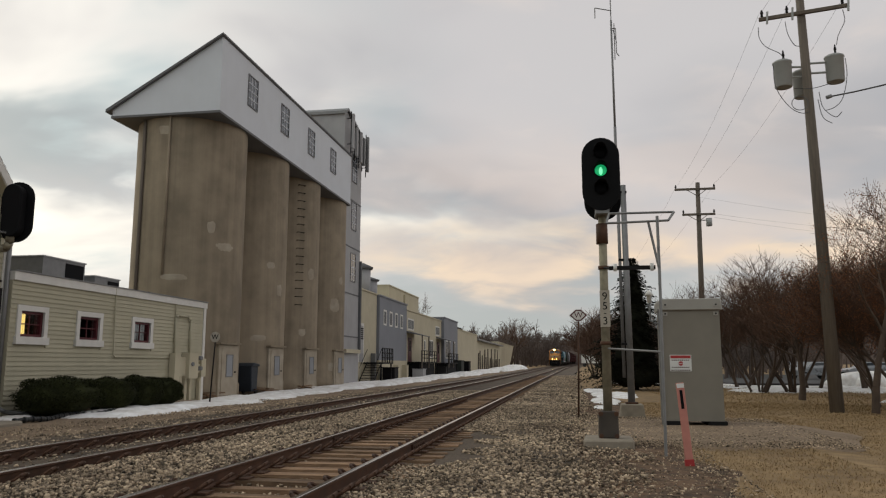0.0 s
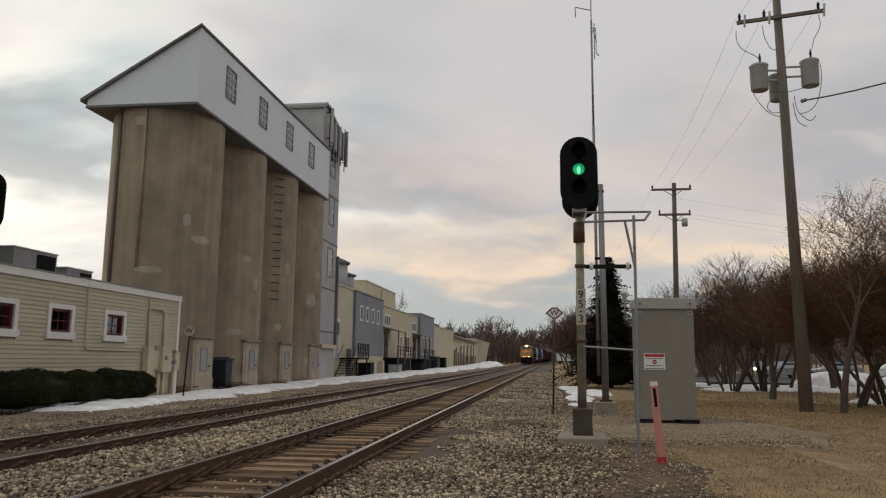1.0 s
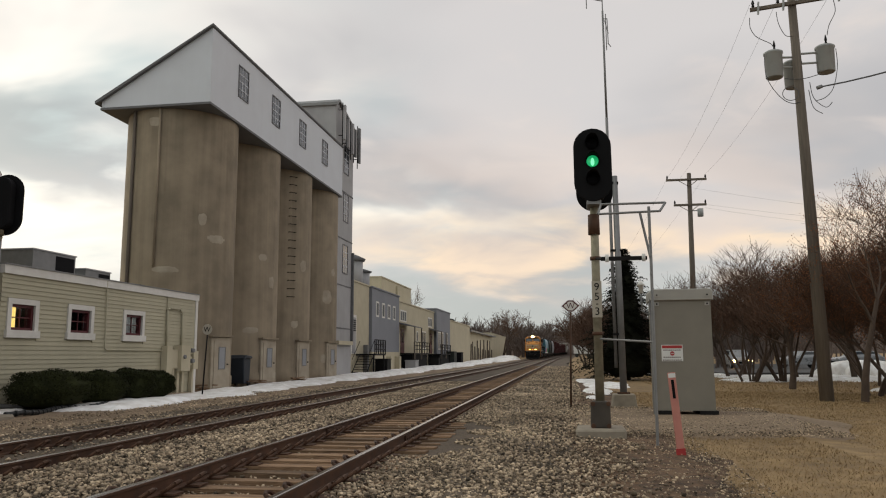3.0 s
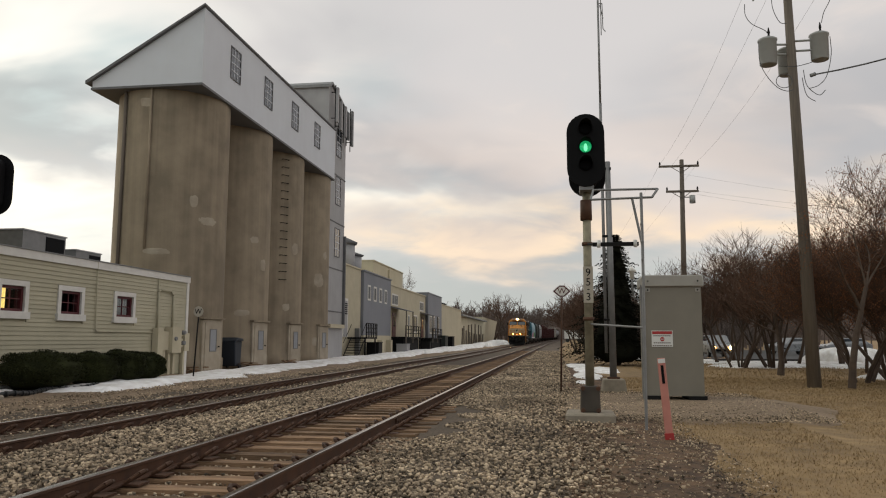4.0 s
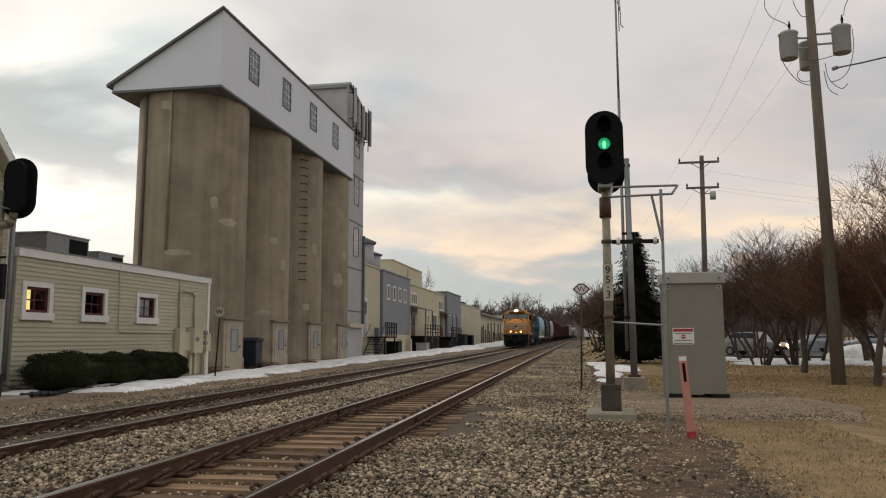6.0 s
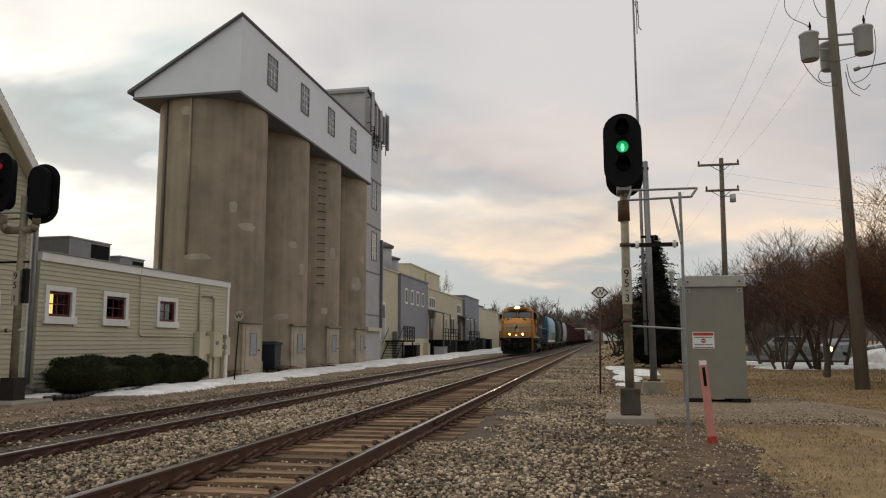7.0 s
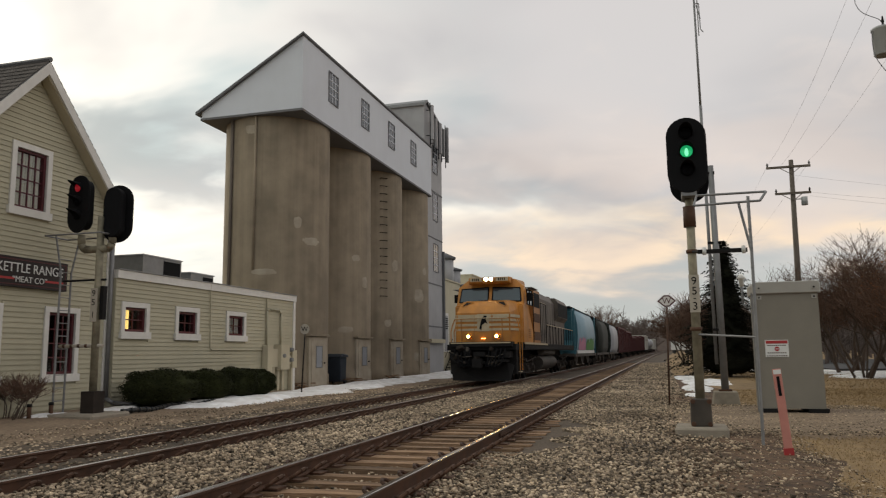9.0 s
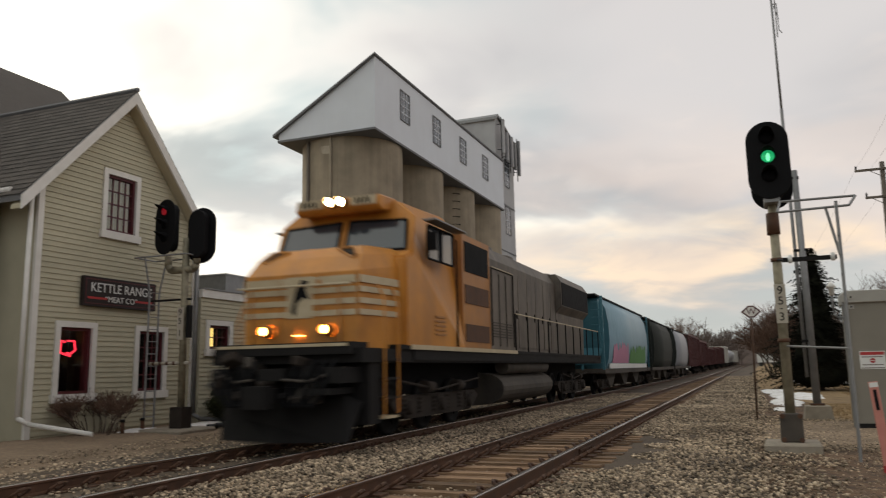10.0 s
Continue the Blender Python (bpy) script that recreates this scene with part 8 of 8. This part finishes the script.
def drain_hose():
    t = thing("drain_hose", "black corrugated drain hose lying before the shrubs", "hose")
    pts = [(-11.95 + 0.12 * math.sin(i * 0.55), 15.0 + i * 0.22, 0.12 + 0.02 * math.sin(i * 0.9)) for i in range(20)]
    bm = bm_new()
    for i, (a, b) in enumerate(zip(pts, pts[1:])):
        rod(bm, a, b, 0.055, 0.055, 8)
        rod(bm, a, Vector(a).lerp(Vector(b), 0.3), 0.066, 0.066, 8)
    part("hose", bm, M["rubber"], t)


def scrap_boards():
    rnd = random.Random(77)
    for cx, cy in ((-14.25, 29.0), (-14.2, 34.6), (-14.0, 39.4)):
        t = thing("scrap_boards", "dark weathered scrap boards by the silo foot", "scrap wood", "scrap boards")
        for k in range(7):
            bm = bm_new()
            ln = rnd.uniform(0.5, 1.3)
            m = pose(cx + rnd.uniform(-0.25, 0.25), cy + rnd.uniform(-0.5, 0.5), 0.05 + 0.05 * k * 0.6, rnd.uniform(-6, 6), rnd.uniform(-6, 6), rnd.uniform(40, 140))
            box(bm, -ln / 2, ln / 2, -0.07, 0.07, -0.02, 0.02, m)
            part("board", bm, M["tie"], t)


def ground_spikes():
    for x, y in ((-12.9, 13.3), (-12.75, 15.1), (-12.9, 13.9)):
        t = thing("ground_stub", "short rusty pipe stub by the shop wall", "pipe", "pipe stubs")
        bm = bm_new()
        rod(bm, (x, y, 0.05), (x, y, 0.34), 0.045, None, 8)
        part("pipe", bm, M["rail"], t)
        bm = bm_new()
        rod(bm, (x, y, 0.34), (x, y, 0.40), 0.06, 0.05, 8)
        part("cap", bm, M["darksteel"], t)


drain_hose()
scrap_boards()
ground_spikes()

# ---- ties, fastenings, stones, grass ----


def tie_mesh(seed, buried=False):
    rnd = random.Random(seed)
    bm = bm_new()
    box(bm, -1.29, 1.29, -0.115, 0.115, -0.18, 0.0)
    bmesh.ops.subdivide_edges(bm, edges=[e for e in bm.edges if abs(e.verts[0].co.x - e.verts[1].co.x) > 1], cuts=3)
    for v in bm.verts:
        v.co += Vector((rnd.uniform(-0.02, 0.02), rnd.uniform(-0.012, 0.012), rnd.uniform(-0.010, 0.006)))
    return mesh_of("tie", bm, M["tie"])


TIES = [tie_mesh(i) for i in range(6)]


def clip_mesh():
    bm = bm_new()
    pts = [(0.07, -0.09, 0.02), (0.13, -0.10, 0.05), (0.19, -0.07, 0.085), (0.20, 0.0, 0.095), (0.17, 0.07, 0.085), (0.11, 0.09, 0.06), (0.06, 0.07, 0.035), (0.05, 0.02, 0.03)]
    tube(bm, [(p[0], p[1] * 1.15, p[2] * 1.35) for p in pts], 0.020, 6)
    box(bm, 0.0, 0.20, -0.10, 0.10, 0.0, 0.018)
    return mesh_of("rail_clip", bm, M["rail"])


CLIP = clip_mesh()


def lay_ties(parent, cx, top, y0, count, step, drop, clips):
    rnd = random.Random(int(cx * 10))
    y = y0
    for i in range(count):
        yaw = rnd.gauss(0, 0.9)
        x = cx + bend(y) + rnd.gauss(0, 0.04)
        piece("tie", TIES[i % 6], parent, pose(x, y, top - 0.17 + climb(y) - drop + rnd.uniform(-0.008, 0.008), 0, 0, yaw))
        if i < clips:
            for s in (-1, 1):
                for d in (-1, 1):
                    piece("rail_clip", CLIP, parent, pose(cx + bend(y) + s * 0.772 + d * 0.03, y + rnd.uniform(-0.02, 0.02), top - 0.168 + climb(y), 0, 0, 0 if d > 0 else 180))
        y += step + rnd.gauss(0, 0.02)


lay_ties(near_track, NEAR_X, NEAR_TOP, 1.5, 170, 0.52, 0.0, 52)
lay_ties(far_track, FAR_X, FAR_TOP, 3.5, 120, 0.52, 0.02, 40)
# the stretch south of the standpoint
lay_ties(near_track, NEAR_X, NEAR_TOP, -11.5, 25, 0.52, 0.0, 0)
lay_ties(far_track, FAR_X, FAR_TOP, -11.6, 29, 0.52, 0.02, 0)

# joint bars on the rails
for cx, top, ys in ((NEAR_X, NEAR_TOP, (13.1, 12.2)), (FAR_X, FAR_TOP, (13.7, 12.6))):
    for s, yy in zip((-1, 1), ys):
        bm = bm_new()
        for d in (-1, 1):
            box(bm, cx + s * 0.772 + d * 0.026 - 0.016, cx + s * 0.772 + d * 0.026 + 0.016, yy - 0.45, yy + 0.45, top - 0.135, top - 0.045)
            for k in range(6):
                rod(bm, (cx + s * 0.772 + d * 0.04, yy - 0.38 + k * 0.15, top - 0.09), (cx + s * 0.772 + d * 0.065, yy - 0.38 + k * 0.15, top - 0.09), 0.02, None, 6)
        part("joint_bar", bm, M["rail"], near_track if cx == NEAR_X else far_track)


def stones(name, count, seed, place, size, material, label):
    """Angular crushed stones strewn over the bed, one joined mesh."""
    rnd = np.random.RandomState(seed)
    cube = np.array([(x, y, z) for z in (-1, 1) for y in (-1, 1) for x in (-1, 1)], float) * 0.75
    quad = np.array([(0, 2, 3, 1), (4, 5, 7, 6), (0, 1, 5, 4), (2, 6, 7, 3), (0, 4, 6, 2), (1, 3, 7, 5)])
    p = place(rnd, count)
    n = len(p)
    s = size * (0.55 + 0.75 * rnd.rand(n) ** 1.5)[:, None, None]
    sc = np.stack([rnd.uniform(0.7, 1.3, n), rnd.uniform(0.6, 1.2, n), rnd.uniform(0.4, 0.85, n)], 1)[:, None, :]
    v = cube[None] * sc * (1 + rnd.uniform(-0.55, 0.35, (n, 8, 3)))
    a, b = rnd.uniform(0, 6.28, n), rnd.uniform(-1.1, 1.1, n)
    ca, sa, cb, sb = np.cos(a)[:, None], np.sin(a)[:, None], np.cos(b)[:, None], np.sin(b)[:, None]
    x, y, z = v[..., 0], v[..., 1], v[..., 2]
    y, z = y * cb - z * sb, y * sb + z * cb
    x, y = x * ca - y * sa, x * sa + y * ca
    v = np.stack([x, y, z], 2) * s + p[:, None, :]
    f = (quad[None] + (np.arange(n) * 8)[:, None, None]).reshape(-1, 4)
    me = bpy.data.meshes.new(name)
    me.vertices.add(n * 8)
    me.vertices.foreach_set("co", v.reshape(-1))
    me.loops.add(len(f) * 4)
    me.loops.foreach_set("vertex_index", f.reshape(-1).astype(np.int32))
    me.polygons.add(len(f))
    me.polygons.foreach_set("loop_start", (np.arange(len(f)) * 4).astype(np.int32))
    me.update(calc_edges=True)
    me.validate()
    me.materials.append(material)
    return tagged(new(name, me), label, "stones", kind="stuff")


def spread(x0, x1, y0, y1, power=1.6, keep=None, z=0.0):
    def place(rnd, count):
        y = y0 + (y1 - y0) * rnd.rand(count) ** power
        x = x0 + (x1 - x0) * rnd.rand(count)
        zz = np.full(count, z) + rnd.uniform(-0.02, 0.015, count)
        zz += np.array([climb(q) for q in y])
        x = x + np.array([bend(q) for q in y])
        if keep is not None:
            k = keep(x, y, rnd)
            x, y, zz = x[k], y[k], zz[k]
        return np.stack([x, y, zz], 1)
    return place


def off_rails(x, y, rnd):
    k = np.ones(len(x), bool)
    for c in (NEAR_X, FAR_X):
        for s in (-1, 1):
            k &= np.abs(x - c - s * 0.772) > 0.11
    return k


def far_bed(x, y, rnd):
    # mostly earth between the rails of the far track
    return off_rails(x, y, rnd) & ((np.abs(x - FAR_X - 0.1) > 0.95) | (rnd.rand(len(x)) < 0.22)) & ((x > -9.6) | (rnd.rand(len(x)) < 0.6))


def shoulder(x, y, rnd):
    # the ties' ends lie bare for a stretch beside the joint
    bare = (x < -1.5 + 0.25 * np.sin(y * 4)) & (y > 10.4) & (y < 15.8)
    return ~bare & (rnd.rand(len(x)) < np.clip(1.42 - (x + 1.9) / 2.0 + 0.25 * np.sin(y * 1.7) * np.sin(x * 2.3 + y), 0.035, 1))


stones("shoulder_stones", 62000, 1, spread(-2.4, 1.2, 2.5, 28, 1.35, shoulder, 0.004), 0.0218, M["stone"], "loose crushed grey ballast stones on the shoulder")
stones("shoulder_stones", 14000, 9, spread(-2.2, 0.6, 26, 90, 1.2, None, 0.0), 0.036, M["stone"], "loose crushed grey ballast stones on the shoulder")
stones("crib_stones", 13000, 2, spread(-3.98, -2.52, 1.5, 40, 1.3, off_rails, -0.05), 0.020, M["stone"], "small ballast stones between the ties")
stones("middle_stones", 42000, 3, spread(-6.5, -4.05, 4.0, 40, 1.3, off_rails, -0.008), 0.025, M["stone"], "loose crushed ballast stones between the tracks")
stones("far_stones", 34000, 4, spread(-11.2, -6.6, 5.5, 44, 1.3, far_bed, -0.035), 0.027, M["stone"], "loose crushed ballast stones by the far track")
for sname, n, sx0, sx1, sy1, sz, keep in (("shoulder_stones", 36000, -2.4, 1.2, 3.0, 0.004, shoulder), ("crib_stones", 7000, -3.98, -2.52, 1.8, -0.05, off_rails), ("middle_stones", 20000, -6.5, -4.05, 4.6, -0.008, off_rails), ("far_stones", 20000, -11.2, -6.6, 6.2, -0.035, off_rails)):
    stones(sname, n, 30 + n % 7, spread(sx0, sx1, -12, sy1, 0.8, keep, sz), 0.0245, M["stone"], "loose crushed grey ballast stones along the tracks")
stones("berm_pebbles", 9000, 10, spread(-13.6, -10.4, 8, 28, 1.1, None, 0.03), 0.016, M["stone"], "pebbles strewn on the dirt by the shop")
stones("dirt_pebbles", 9000, 5, spread(0.1, 2.1, 4, 22, 1.2, None, -0.036), 0.013, M["stone"], "scattered pebbles on bare dirt")
stones("pad_pebbles", 14000, 6, spread(0.4, 4.8, 13.6, 20.8, 1.0, None, -0.002), 0.014, M["stone"], "fine gravel pebbles around the cabinet")


def grass_blades(name, count, seed, x0, x1, y0, y1, h):
    rnd = np.random.RandomState(seed)
    y = y0 + (y1 - y0) * rnd.rand(count) ** 1.5
    x = x0 + (x1 - x0) * rnd.rand(count)
    cl = np.array([noise.noise((a * 0.9, b * 0.9, 7)) + 0.5 * noise.noise((a * 3.1, b * 3.1, 1)) for a, b in zip(x, y)])
    edge = 1.75 - 0.02 * (y - 6) + 0.5 * np.array([noise.noise((b * 0.6, 3, 0)) for b in y])
    d = ((x - 2.55) / 2.5) ** 2 + ((y - 17.2) / 3.1) ** 2
    k = ((x > edge + 0.8 * (0.2 - cl)) & (d > 1.0 + 0.3 * cl)) | ((rnd.rand(count) < 0.10) & (x > edge - 0.7) & (cl > -0.15) & (d > 0.9))
    x, y, cl = x[k], y[k], cl[k]
    n = len(x)
    hh = h * (0.5 + rnd.rand(n)) * (1 + 0.6 * cl)
    a = rnd.uniform(0, 6.28, n)
    ln = rnd.uniform(0.4, 1.6, n)
    z = np.array([ground_z(p, q) - 0.05 for p, q in zip(x, y)])
    w = 0.0018 + 0.002 * rnd.rand(n) + 0.0003 * y
    p0 = np.stack([x - w * np.sin(a), y + w * np.cos(a), z], 1)
    p1 = np.stack([x + w * np.sin(a), y - w * np.cos(a), z], 1)
    p2 = np.stack([x + hh * ln * np.cos(a), y + hh * ln * np.sin(a), z + hh], 1)
    v = np.stack([p0, p1, p2], 1).reshape(-1, 3)
    f = np.arange(n * 3).reshape(-1, 3)
    tagged(raw(name, v.tolist(), f.tolist(), M["blade"]), "dry straw-coloured dormant grass", "grass", kind="stuff")


grass_blades("dry_grass", 190000, 7, 0.9, 13, 4.0, 30, 0.026)
grass_blades("dry_grass", 40000, 12, 1.4, 9, -8, 5, 0.035)
grass_blades("dry_grass", 25000, 8, 4, 20, 26, 55, 0.06)


def motions():
    train_motion()
    car_motion()


motions()
